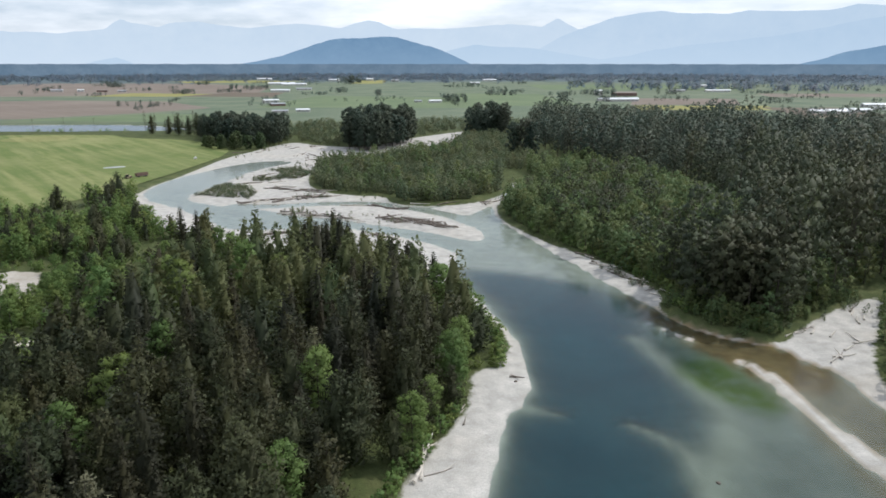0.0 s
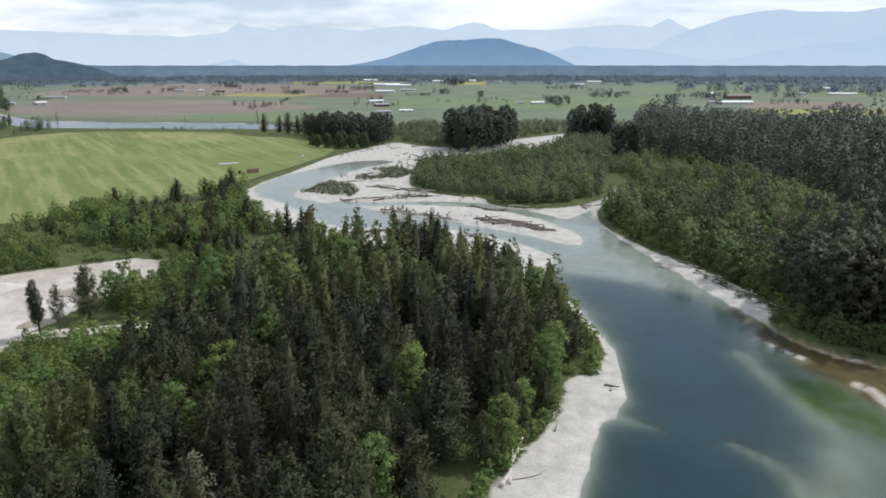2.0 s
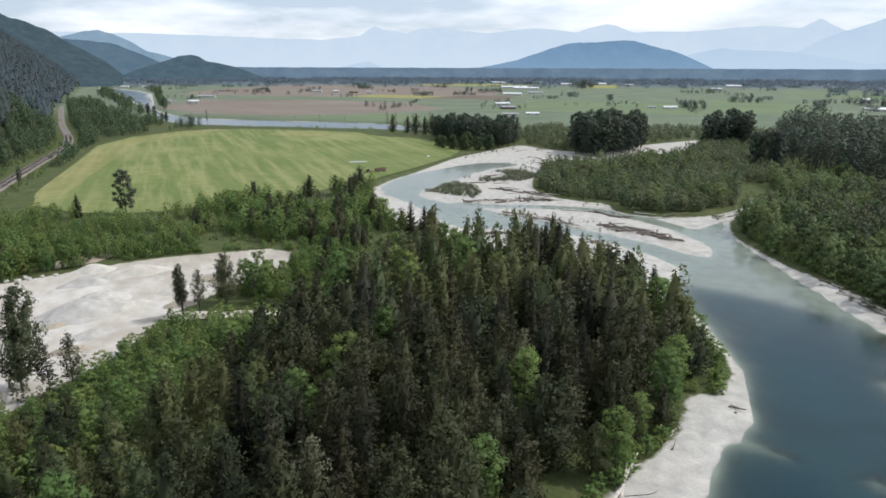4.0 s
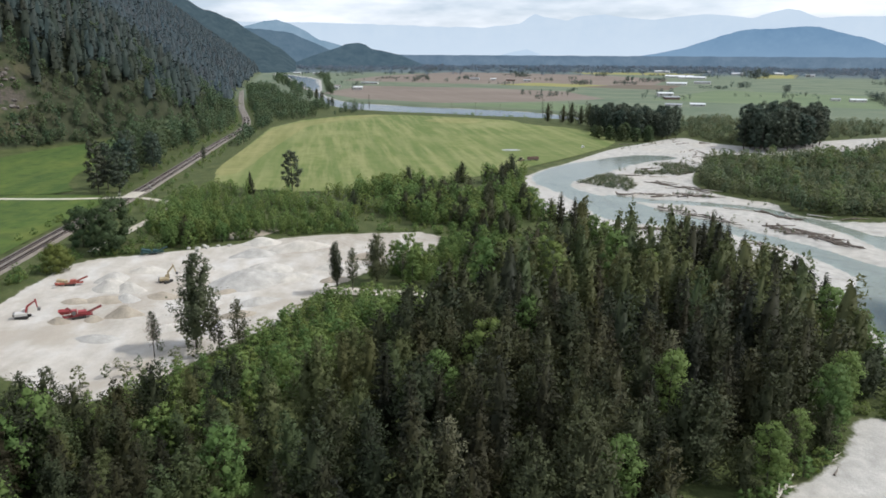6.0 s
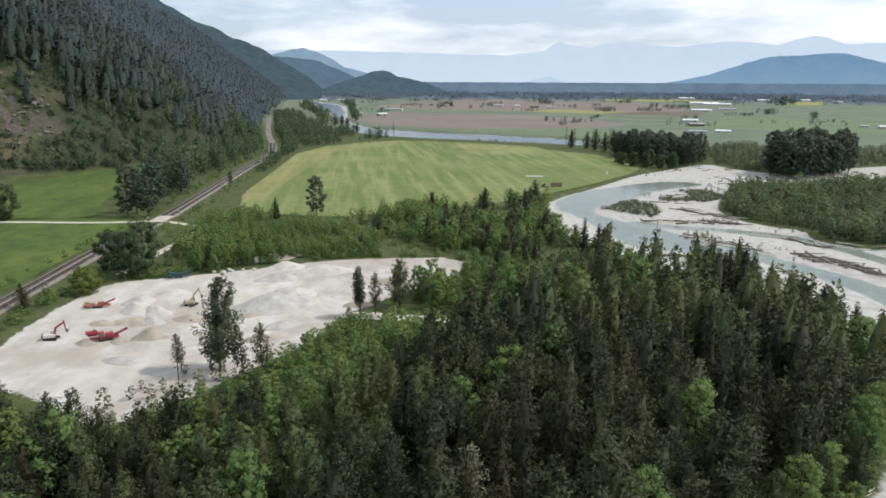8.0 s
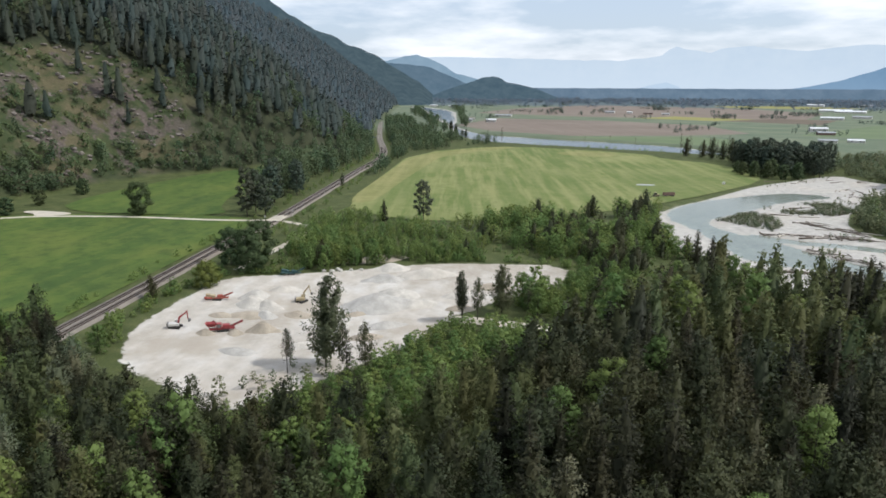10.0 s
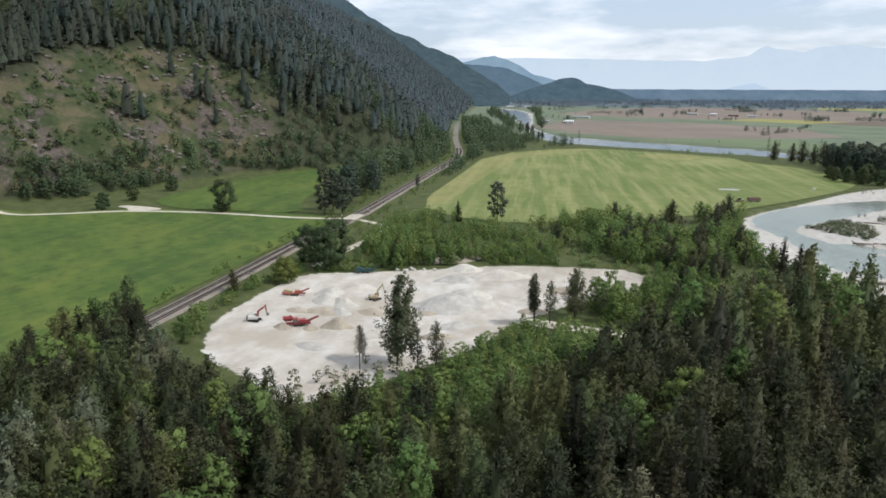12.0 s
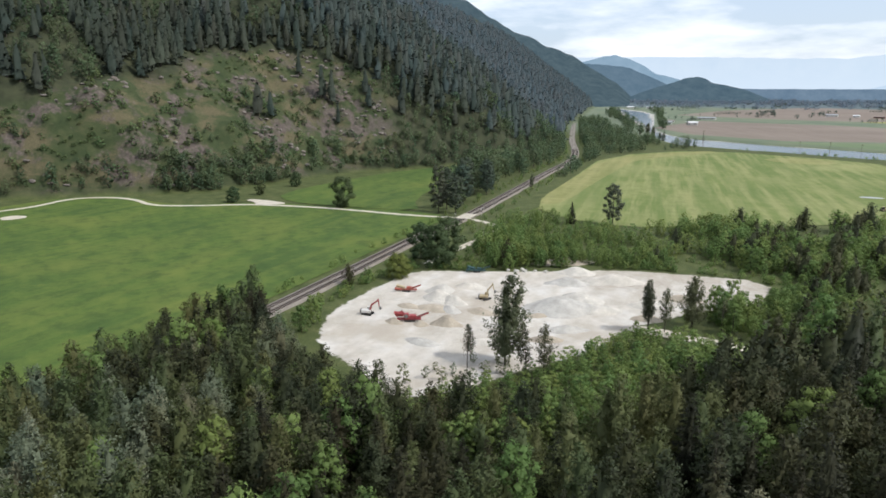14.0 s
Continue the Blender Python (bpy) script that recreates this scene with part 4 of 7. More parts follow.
def round_points(r, h, rad, n, low=0.25, lobes=24, full=0.6):
    """The leafy lobes at the ends of a broad tree's limbs."""
    z = low + (0.93 - low) * (np.arange(lobes) + r.random(lobes)) / lobes
    env = np.sin(np.clip((z - low + 0.15) / (1.12 - low), 0, 1) * math.pi) ** full
    az = np.arange(lobes) * 2.4 + r.random(lobes)
    q = rad * env * (0.35 + 0.55 * r.random(lobes))
    c = np.stack([np.cos(az) * q, np.sin(az) * q, z * h], 1)
    return clumped(r, c, rad * (0.15 + 0.10 * r.random(lobes)), n)


def trunk_mesh(name, h, r0, r):
    bm = bmesh.new()
    bend = r.normal(size=2) * 0.02 * h
    rings = []
    for k, rad in ((0, r0), (0.12, r0 * 0.85), (0.4, r0 * 0.68), (0.7, r0 * 0.42), (0.97, r0 * 0.08)):
        c = Vector((bend[0] * k * k, bend[1] * k * k, h * k - 0.8 * (k == 0)))
        rings.append([bm.verts.new(c + Vector((math.cos(a * math.tau / 6) * rad, math.sin(a * math.tau / 6) * rad, 0))) for a in range(6)])
    for p, q in zip(rings[:-1], rings[1:]):
        for a in range(6):
            bm.faces.new((p[a], p[(a + 1) % 6], q[(a + 1) % 6], q[a]))
    bm.faces.new(rings[-1])
    me = bpy.data.meshes.new(name)
    bm.to_mesh(me)
    bm.free()
    me.materials.append(BARK)
    return me


OCTA = np.array([(1, 0, 0), (0, 1, 0), (-1, 0, 0), (0, -1, 0), (0, 0, 1), (0, 0, -1)], float)
OCTA_F = np.array([(0, 1, 4), (1, 2, 4), (2, 3, 4), (3, 0, 4), (1, 0, 5), (2, 1, 5), (3, 2, 5), (0, 3, 5)])


def lumps(r, c, spread, h, rad, every=1, grow=0.9, under=True):
    """The solid leafy masses round which the outer leaves of a crown stand."""
    c, spread = c[::every], spread[::every] * grow * every ** 0.45
    n = len(c)
    az = r.random(n) * 1.57
    ca, sa = np.cos(az)[:, None], np.sin(az)[:, None]
    o = OCTA[None] * (0.75 + 0.5 * r.random((n, 6, 1)))
    o = np.stack([o[..., 0] * ca - o[..., 1] * sa, o[..., 0] * sa + o[..., 1] * ca, o[..., 2] * (0.95 if under else 0.7)], -1)
    if not under:
        o[:, :4, 2] -= 0.25
    v = c[:, None] + o * spread[:, None, None]
    v[..., 2] = np.maximum(v[..., 2], 0.02 * h)
    out = np.stack([v[..., 0] / rad, v[..., 1] / rad, 1.1 * (v[..., 2] / h - 0.35)], -1) * 0.8 + o * 0.55 + np.array([0, 0, 0.3])
    out /= np.linalg.norm(out, axis=-1)[..., None] + 1e-9
    return v.reshape(-1, 3), (OCTA_F[None, :8 if under else 4] + np.arange(n)[:, None, None] * 6).reshape(-1, 3), out.reshape(-1, 3)


def crown_arrays(kind, h, rad, n, size, seed, every=1, under=True):
    """A crown's corners, triangles and normals; under: a full model, else a light one."""
    r = np.random.default_rng(seed)
    s = size * (0.6 + 0.7 * r.random(n))
    if kind in ("fir", "plume", "thin", "lone"):
        if kind == "fir":
            p, low, wide, power = fir_points(r, h, rad, n), 0.06, 0.1, 0.85
            s = s * (0.62 + 0.45 * (1 - p[0][:, 2] / h).clip(0, 1))
        else:
            low, wide, power = {"plume": (0.08, 0.36, 0.6), "thin": (0.28, 0.55, 0.5), "lone": (0.16, 0.42, 0.52)}[kind]
            p = plume_points(r, h, rad, n, wide, low)
        v, f, o = leaf_cards(r, p, s, 0.0, h, rad, 0.42 if kind == "fir" else 0.6)
        if kind != "thin":
            grow = (0.18 if kind == "lone" else 0.3) if under else 0.46
            lv, lf, lo = core_mesh(r, h, rad, low, wide, power, 7 if under else 5, 7 if under else 4, grow)
            v, f, o = np.concatenate([v, lv]), np.concatenate([f, lf + len(v)]), np.concatenate([o, lo])
        return v, f, o
    low, lobes = {"round": (0.22, 40), "low": (0.06, 30), "dome": (0.14, 40)}[kind]
    p = round_points(r, h, rad, n, low, lobes if under else lobes * 2 // 3, 0.42 if kind == "dome" else 0.6)
    v, f, o = leaf_cards(r, p, s, 0.1, h, rad, 0.62, 0.2 if under else 0.06)
    if every:
        lv, lf, lo = lumps(r, p[2], p[3], h, rad, every, (0.8 if kind == "dome" else 0.72) if under else 0.85, under)
        v, f, o = np.concatenate([v, lv]), np.concatenate([f, lf + len(v)]), np.concatenate([o, lo])
    return v, f, o


def height_at(x, y):
    """The ground's height at a place, from the ground sheet."""
    i, j = min(max(np.searchsorted(xs, x) - 1, 0), len(xs) - 2), min(max(np.searchsorted(ys, y) - 1, 0), len(ys) - 2)
    u, v = (x - xs[i]) / (xs[i + 1] - xs[i]), (y - ys[j]) / (ys[j + 1] - ys[j])
    z = gz.reshape(len(xs), len(ys))
    return float((z[i, j] * (1 - v) + z[i, j + 1] * v) * (1 - u) + (z[i + 1, j] * (1 - v) + z[i + 1, j + 1] * v) * u)


class Kind:
    """A kind of tree: a few full models, and a few light ones for the joined woods."""

    def __init__(self, name, label, category, group, form, leaf, h, rad, n, size, variants=4, light=70, light_size=None, every=2):
        self.name, self.label, self.category, self.group, self.h = name, label, category, group, h
        self.full, self.light, self.leaf = [], [], leaf
        for k in range(variants):
            r = np.random.default_rng(hash_of(name) + k)
            hh, rr = h, rad * (0.85 + 0.3 * r.random())
            v, f, o = crown_arrays(form, hh, rr, n, size, hash_of(name) + 10 + k, 0 if form == "thin" else 1)
            cm = mesh_of("crown", v, f, [leaf], normals=o)
            tm = trunk_mesh("trunk", hh, 0.010 * hh + 0.04, r)
            self.full.append((tm, cm))
            lv, lf, lo = crown_arrays(form, hh, rr, light, light_size or size * 2.2, hash_of(name) + 50 + k, every, False)
            if name == "hazy_tree":
                lo = lo * 0.25 + np.array([0, 0, 0.9])
            elif form == "fir" and h > 22:
                lo = lo * 0.7 + np.array([0, 0, 0.4])
            t = 0.012 * hh + 0.04
            tv = np.array([(t, 0, -0.5), (-t * 0.5, t * 0.87, -0.5), (-t * 0.5, -t * 0.87, -0.5), (0.02, 0, hh * 0.9), (0, 0.02, hh * 0.9), (0, 0, hh * 0.9)])
            tf = np.array([(0, 1, 4), (0, 4, 3), (1, 2, 5), (1, 5, 4), (2, 0, 3), (2, 3, 5)]) + len(lv)
            self.light.append((np.concatenate([lv, tv]), np.concatenate([lf, tf]), np.r_[np.zeros(len(lf)), np.ones(6)],
                               np.concatenate([lo, np.array([(1, 0, 0), (-0.5, 0.87, 0), (-0.5, -0.87, 0)] * 2)])))

    def plant(self, x, y, h, turn, z=None, label=""):
        """One tree as a thing of its own."""
        k = int(abs(x * 7.3 + y * 3.1)) % len(self.full)
        z = height_at(x, y) if z is None else z
        s = h / self.h
        ob = thing(self.name, label or self.label, self.category, self.group)
        ob.matrix_world = Matrix.LocRotScale((x, y, z), Euler((0, 0, turn)), (s ** 0.8, s ** 0.8, s))
        for nm, me in zip(("trunk", "crown"), self.full[k]):
            new(nm, me).parent = ob
        return ob


def hash_of(text):
    return sum(ord(c) * (i + 3) for i, c in enumerate(text)) % 9973


def wood(name, label, category, kind, x, y, h, seed=1, spread=1.0):
    """Many trees of a kind, joined."""
    r = np.random.default_rng(seed)
    z = ground_height(x, y)
    V, F, I, T, N = [], [], [], [], []
    base = 0
    which = r.integers(0, len(kind.light), len(x))
    for k, (lv, lf, li, lo) in enumerate(kind.light):
        m = np.where(which == k)[0]
        if not len(m):
            continue
        a, s = r.random(len(m)) * math.tau, h[m] / kind.h
        ca, sa = (np.cos(a) * s ** 0.8 * spread)[:, None], (np.sin(a) * s ** 0.8 * spread)[:, None]
        v = np.stack([lv[:, 0] * ca - lv[:, 1] * sa + x[m][:, None], lv[:, 0] * sa + lv[:, 1] * ca + y[m][:, None], lv[:, 2] * s[:, None] + z[m][:, None]], -1)
        V.append(v.reshape(-1, 3))
        c1, s1 = np.cos(a)[:, None], np.sin(a)[:, None]
        N.append(np.stack([lo[:, 0] * c1 - lo[:, 1] * s1, lo[:, 0] * s1 + lo[:, 1] * c1, lo[:, 2] + 0 * c1], -1).reshape(-1, 3))
        F.append((lf[None] + base + (np.arange(len(m)) * len(lv))[:, None, None]).reshape(-1, 3))
        I.append(np.tile(li, len(m)))
        T.append(np.repeat(r.random(len(m)), len(lv)))
        base += len(m) * len(lv)
    me = mesh_of(name, np.concatenate(V), np.concatenate(F), [kind.leaf, BARK], np.concatenate(I), {"tint": np.concatenate(T)}, normals=np.concatenate(N))
    return tagged(new(name, me), label, category, kind="stuff")


def scatter(outline, step, seed=1, edge=0.0, gap=0.0):
    """Uneven points inside an outline, about step metres apart."""
    p = np.array(outline, float)
    r = np.random.default_rng(seed)
    X, Y = np.meshgrid(np.arange(p[:, 0].min(), p[:, 0].max(), step), np.arange(p[:, 1].min(), p[:, 1].max(), step))
    x, y = X.ravel() + (r.random(X.size) - 0.5) * step * 1.1, Y.ravel() + (r.random(X.size) - 0.5) * step * 1.1
    ok = depth_in(p, x, y) > edge
    if gap:
        ok &= fbm(x, y, 35, seed + 40) > gap
    return x[ok], y[ok]


FIR = Kind("conifer_tree", "dark olive conifer in the dense riverside wood", "tree", "riverside wood", "fir", LEAF_FIR, 20, 5.6, 3600, 0.40, 6, 900, 0.64)
POPLAR = Kind("poplar_tree", "full-crowned olive green cottonwood in the riverside wood", "tree", "cottonwoods", "plume", LEAF_POPLAR, 20, 5.4, 2900, 0.35, 7, 700, 0.60)
SLIM = Kind("slim_poplar_tree", "tall slender dark green poplar", "tree", "slim poplars", "thin", LEAF_POPLAR, 20, 2.7, 2600, 0.26, 3, 300, 0.6)
LONE = Kind("lone_poplar_tree", "tall feathery poplar standing clear of the wood", "tree", "lone poplars", "lone", LEAF_LONE, 24, 5.2, 5200, 0.40, 3, 300, 0.6)
ALDER = Kind("alder_tree", "bright green leafy alder", "tree", "alder belt", "low", LEAF_BUSH, 10, 3.2, 1000, 0.26, 6, 240, 0.40, 1)
TALLER = Kind("river_cottonwood", "grey-green cottonwood across the river", "tree", "river cottonwoods", "dome", LEAF_ACROSS, 26, 6.6, 1100, 0.52, 7, 430, 0.6, 1)
YOUNG = Kind("young_cottonwood", "young grey-green cottonwood on the far bank", "tree", "young cottonwoods", "low", LEAF_YOUNG, 10, 3.4, 300, 0.42, 6, 190, 0.46, 1)
BROAD = Kind("broadleaf_tree", "full dark green broadleaf tree", "tree", "pasture trees", "low", LEAF_BROAD, 20, 7.5, 5200, 0.42, 3, 150, 1.4)
MAPLE = Kind("maple_tree", "round bright green maple among the dark trees", "tree", "maples", "round", LEAF_BUSH, 18, 4.6, 2800, 0.28, 3, 500, 0.6)
POPLAR_LIT = Kind("open_poplar_tree", "sunlit olive poplar with an open feathery crown", "tree", "open poplars", "plume", LEAF_POPLAR_LIT, 20, 4.7, 2300, 0.34, 6, 520, 0.62)
SILVER = Kind("silver_poplar_tree", "pale silvery-leaved poplar beside the pit", "tree", "silver poplars", "plume", LEAF_SILVER, 20, 4.6, 2300, 0.31, 3, 400, 0.66)
WILLOW = Kind("willow_tree", "round yellow-green willow at the pit edge", "tree", "willows", "low", LEAF_WILLOW, 9, 6.0, 3200, 0.28, 1, 120, 0.9)
SCRUB = Kind("willow_scrub", "grey-green willow scrub", "shrub", "bar scrub", "low", LEAF_BAR, 7, 2.2, 200, 0.42, 5, 110, 0.42)
BUSH = Kind("bush", "low green bush on the bank", "shrub", "bushes", "low", LEAF_BUSH, 4, 2.2, 200, 0.34, 5, 80, 0.36)
HILLBUSH = Kind("hillside_bush", "grey-green bush on the rocky slope", "shrub", "hillside bushes", "low", LEAF_SLOPE, 5, 2.8, 100, 0.5, 5, 40, 0.7)
GREAT = Kind("tall_cottonwood", "very tall dark cottonwood", "tree", "cottonwood groves", "dome", LEAF_GROVE, 34, 7.4, 1900, 0.70, 5, 230, 0.9, 1)
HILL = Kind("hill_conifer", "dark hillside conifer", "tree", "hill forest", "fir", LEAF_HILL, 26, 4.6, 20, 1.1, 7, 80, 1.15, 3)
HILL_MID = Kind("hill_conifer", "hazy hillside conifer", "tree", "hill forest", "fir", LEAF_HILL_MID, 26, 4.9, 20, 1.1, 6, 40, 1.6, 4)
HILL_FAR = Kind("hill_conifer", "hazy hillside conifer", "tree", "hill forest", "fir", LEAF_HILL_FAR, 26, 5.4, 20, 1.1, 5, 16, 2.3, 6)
FOOT = Kind("foot_tree", "green broadleaf tree at the hill foot", "tree", "foot trees", "dome", LEAF_FOOT, 16, 4.6, 160, 1.0, 5, 170, 0.72)
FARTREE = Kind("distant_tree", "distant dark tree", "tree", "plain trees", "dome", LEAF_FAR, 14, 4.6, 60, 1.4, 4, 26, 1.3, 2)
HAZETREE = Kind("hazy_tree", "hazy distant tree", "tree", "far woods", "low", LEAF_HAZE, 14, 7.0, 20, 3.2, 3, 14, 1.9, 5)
DEAD = Kind("dry_tree", "thin half-bare brown tree", "tree", "dry trees", "thin", LEAF_DRY, 14, 1.8, 260, 0.24, 3, 60, 0.6)

# riverside wood in front: dark conifers and cottonwoods
WOOD = [(-40, 40), (-14, 60), (-11, 108), (-4, 126), (3, 145), (4, 163), (13, 167), (16, 186), (7, 211), (-5, 230), (-15, 247), (-28, 265), (-50, 282),
        (-64, 277), (-82, 260), (-98, 286), (-99, 240), (-100, 200), (-100, 165), (-98, 140), (-96, 100), (-100, 72), (-98, 50), (-70, 30)]
x, y = scatter(WOOD, 7.9, 11)
dist = np.hypot(x, y)
ok = dist > 60
x, y, dist = x[ok], y[ok], dist[ok]
h = 11.0 + 9.0 * fbm(x, y, 38, 31) + 8.0 * rng.random(len(x)) ** 1.5
h *= np.interp(depth_in(np.array(WOOD, float), x, y), [0, 9], [0.66, 1.0])
mixed = fbm(x, y, 24, 77) + 0.55 * (rng.random(len(x)) - 0.5)
near = dist < 165
back = (y > 180) | (x < -74) & (y < 118)
for kind, pick in ((FIR, mixed < 0.47 - 0.17 * back), (POPLAR, (mixed >= 0.47) & (mixed < 0.86) & ~back), (POPLAR_LIT, (mixed >= 0.3) & (mixed < 0.72) & back),
                   (MAPLE, mixed >= 0.86 - 0.14 * back)):
    m = np.where(pick & near)[0]
    m = m[np.argsort(dist[m])][:300]
    for k in m:
        kind.plant(x[k], y[k], h[k], rng.random() * 6.28)
    rest = pick.copy()
    rest[m] = False
    if rest.any():
        wood("riverside_wood", "dense dark wood of conifers and cottonwoods on the river bank", "forest", kind, x[rest], y[rest], h[rest], 3)
for x, y, hh in ((-52, 256, 18), (-44, 273, 19), (-37, 262, 17), (-30, 255, 16), (-12, 229, 17), (-3, 218, 16), (-76, 242, 17), (-101, 279, 17), (-112, 291, 16), (-49, 262, 16), (-46, 268, 16)):
    FIR.plant(x, y, hh + 1, rng.random() * 6.28, label="pointed dark conifer rising over the wood's edge")
for x, y, hh in ((-36, 123, 19), (-51, 88, 19), (-62, 120, 17), (-30, 150, 17)):
    SILVER.plant(x, y, hh, rng.random() * 6.28, label="grey-green broad-leaved poplar in the wood")
for x, y, hh in ((-27, 138, 18), (-6, 124, 14), (-3, 136, 12)):
    MAPLE.plant(x, y, hh, rng.random() * 6.28)
# brush along the wood's river edge
edge = even(np.array(WOOD[1:12], float), 2.6)
ex, ey = edge[:, 0] + 2.4 * (rng.random(len(edge)) - 0.3), edge[:, 1] + 2.4 * (rng.random(len(edge)) - 0.6)
wood("bank_bushes", "low green bushes along the wood's river edge", "shrubs", BUSH, ex, ey, 2.2 + 2.6 * rng.random(len(ex)), 4)

# mixed wood on the near side of the pit
SOUTH = [(-112, 72), (-126, 66), (-138, 62), (-163, 56), (-186, 58), (-206, 68), (-204, 48), (-186, 26), (-176, 2), (-178, -14), (-80, -14), (-70, 30), (-98, 50)]
x, y = scatter(SOUTH, 5.6, 12)
dist = np.hypot(x, y)
ok = dist > 62
x, y = x[ok], y[ok]
h = 12 + 7 * fbm(x, y, 26, 35) + 5 * rng.random(len(x)) ** 1.5
h *= np.interp(depth_in(np.array(SOUTH, float), x, y) + 14 * smooth(-158, -172, x), [0, 14], [0.62, 1.0])
gap = (np.abs(x * 78 + y * 137) < 4.5 * 158) & (x > -137)      # lower growth on the way down to the pit's corner
h = np.where(gap, np.clip(74 * (1 - np.hypot(x, y) / 160), 4, h), h)
pale = fbm(x, y, 22, 61) + 0.4 * (rng.random(len(x)) - 0.5)
for k in range(len(x)):
    kind = SILVER if pale[k] > 0.68 else POPLAR_LIT if pale[k] > 0.45 else ALDER if pale[k] > 0.40 else POPLAR if pale[k] > 0.31 else FIR
    kind.plant(x[k], y[k], h[k], rng.random() * 6.28)
for x, y, hh in ((-216, 66, 20), (-206, 60, 18), (-198, 55, 18), (-190, 48, 17), (-186, 42, 18), (-172, 20, 19), (-172, 11, 19)):
    POPLAR_LIT.plant(x, y, hh, rng.random() * 6.28, label="full-crowned cottonwood standing beside the railway")
for x, y, hh in ((-187, 60, 15), (-180, 58, 15), (-172, 56, 15), (-154, 56, 15), (-146, 61, 16), (-148, 57, 16), (-137, 66, 14.5), (-135, 69, 14.5), (-142, 57, 16), (-130, 72, 11)):
    POPLAR.plant(x, y, hh, rng.random() * 6.28, label="dark cottonwood at the pit's near edge")
for x, y, hh in ((-164, 57, 17), (-159, 58, 16), (-168, 54, 18), (-174, 60, 17), (-160, 52, 17), (-172, 30, 16), (-168, 36, 17)):
    SILVER.plant(x, y, hh, rng.random() * 6.28)

# bright brush along the pit and the belt towards the hay field
BRIGHT = [(-136, 143), (-134, 120), (-133, 92), (-136, 74), (-126, 68), (-102, 74), (-98, 100), (-100, 140), (-102, 165), (-118, 174), (-136, 162)]
x, y = scatter(BRIGHT, 3.4, 13)
wood("green_brush", "bright green young alder brush beside the pit", "shrubs", ALDER, x, y, 3.5 + 3.5 * rng.random(len(x)) + 5.0 * smooth(-126, -104, x) * rng.random(len(x)), 5)
r = np.random.default_rng(201)
for k in range(26):
    x, y = r.uniform(-126, -98), r.uniform(58, 98)
    hh = 10 + 6 * r.random() - 3.5 * (x < -122)
    if abs(x * 78 + y * 137) < 4.5 * 158:
        hh = min(hh, max(4, 74 * (1 - math.hypot(x, y) / 160)))
    (POPLAR_LIT if k % 3 else POPLAR).plant(x, y, hh, r.random() * 6.28, label="olive poplar rising over the bright brush")
BELT = [(-228, 172), (-205, 216), (-186, 236), (-152, 262), (-136, 226), (-143, 190), (-126, 178), (-104, 190), (-97, 240), (-96, 290), (-122, 308), (-148, 334),
        (-170, 378), (-186, 420), (-200, 380), (-234, 328), (-260, 284), (-300, 272), (-326, 268), (-300, 226), (-262, 186)]
x, y = scatter(BELT, 4.6, 14, 1.0, 0.37)
h = 2.2 + 17.0 * np.clip(fbm(x, y, 20, 36) - 0.2, 0, 1) ** 1.15 + 5.0 * rng.random(len(x)) ** 2
west = smooth(-200, -250, x)
h = h * (1 - 0.3 * west)
taller = (rng.random(len(x)) < 0.16) & (x > -215)
wood("belt_cottonwoods", "young cottonwoods standing over the alder belt", "forest", POPLAR, x[taller], y[taller], h[taller] * 1.25, 56)
x, y, h = x[~taller], y[~taller], h[~taller]
near = (np.hypot(x, y) < 330) & (x > -240)
m = np.where(near)[0]
m = m[np.argsort(np.hypot(x[m], y[m]))][:220]
for k in m:
    ALDER.plant(x[k], y[k], h[k], rng.random() * 6.28)
rest = np.ones(len(x), bool)
rest[m] = False
wood("alder_belt", "thick belt of bright green alders and bushes", "forest", ALDER, x[rest], y[rest], h[rest], 6)

# woods across the river
TALL = [(78, 226), (82, 202), (96, 190), (112, 204), (146, 234), (200, 228), (420, 262), (560, 420), (480, 640), (260, 830), (115, 900), (82, 700), (100, 540), (140, 450), (150, 330), (112, 262)]
x, y = scatter(TALL, 11.2, 15)
h = 6 + 30 * fbm(x, y, 34, 38) ** 1.15 + 18 * rng.random(len(x)) ** 1.2
h *= np.interp(np.hypot(x - 90, y - 200), [0, 40, 120], [1.2, 1.1, 1.0])
far = np.hypot(x, y) > 480
wood("cottonwood_forest", "tall dark cottonwood forest across the river", "forest", TALLER, x[~far], y[~far], h[~far], 7, 0.84)
wood("cottonwood_forest", "tall dark cottonwood forest beyond the river", "forest", GREAT, x[far], y[far], h[far], 8, 1.0)
for x, y, hh in ((80, 212, 25), (86, 205, 27), (92, 199, 26), (99, 197, 24), (90, 212, 30), (98, 206, 29), (106, 206, 26), (84, 222, 28), (96, 217, 31), (112, 214, 27), (80, 232, 24), (104, 222, 30)):
    TALLER.plant(x, y, hh, rng.random() * 6.28, label="tall dark cottonwood on the far shore")
x, y = scatter(TALL, 9.0, 65)
ok = (np.hypot(x, y) < 420) & (fbm(x, y, 40, 67) > 0.45)
wood("forest_underwood", "green alder underwood among the cottonwoods", "forest", YOUNG, x[ok], y[ok], 8 + 7 * rng.random(ok.sum()), 68)
LOW = [(32, 350), (41, 318), (57, 282), (67, 257), (76, 228), (112, 260), (150, 330), (140, 450), (100, 540), (62, 520), (60, 430), (36, 386)]
x, y = scatter(LOW, 5.8, 16)
h = 4 + 12 * fbm(x, y, 36, 39) + 6 * rng.random(len(x)) ** 2
wood("bank_brush", "green alders and young cottonwoods on the far bank", "forest", YOUNG, x, y, h, 9)
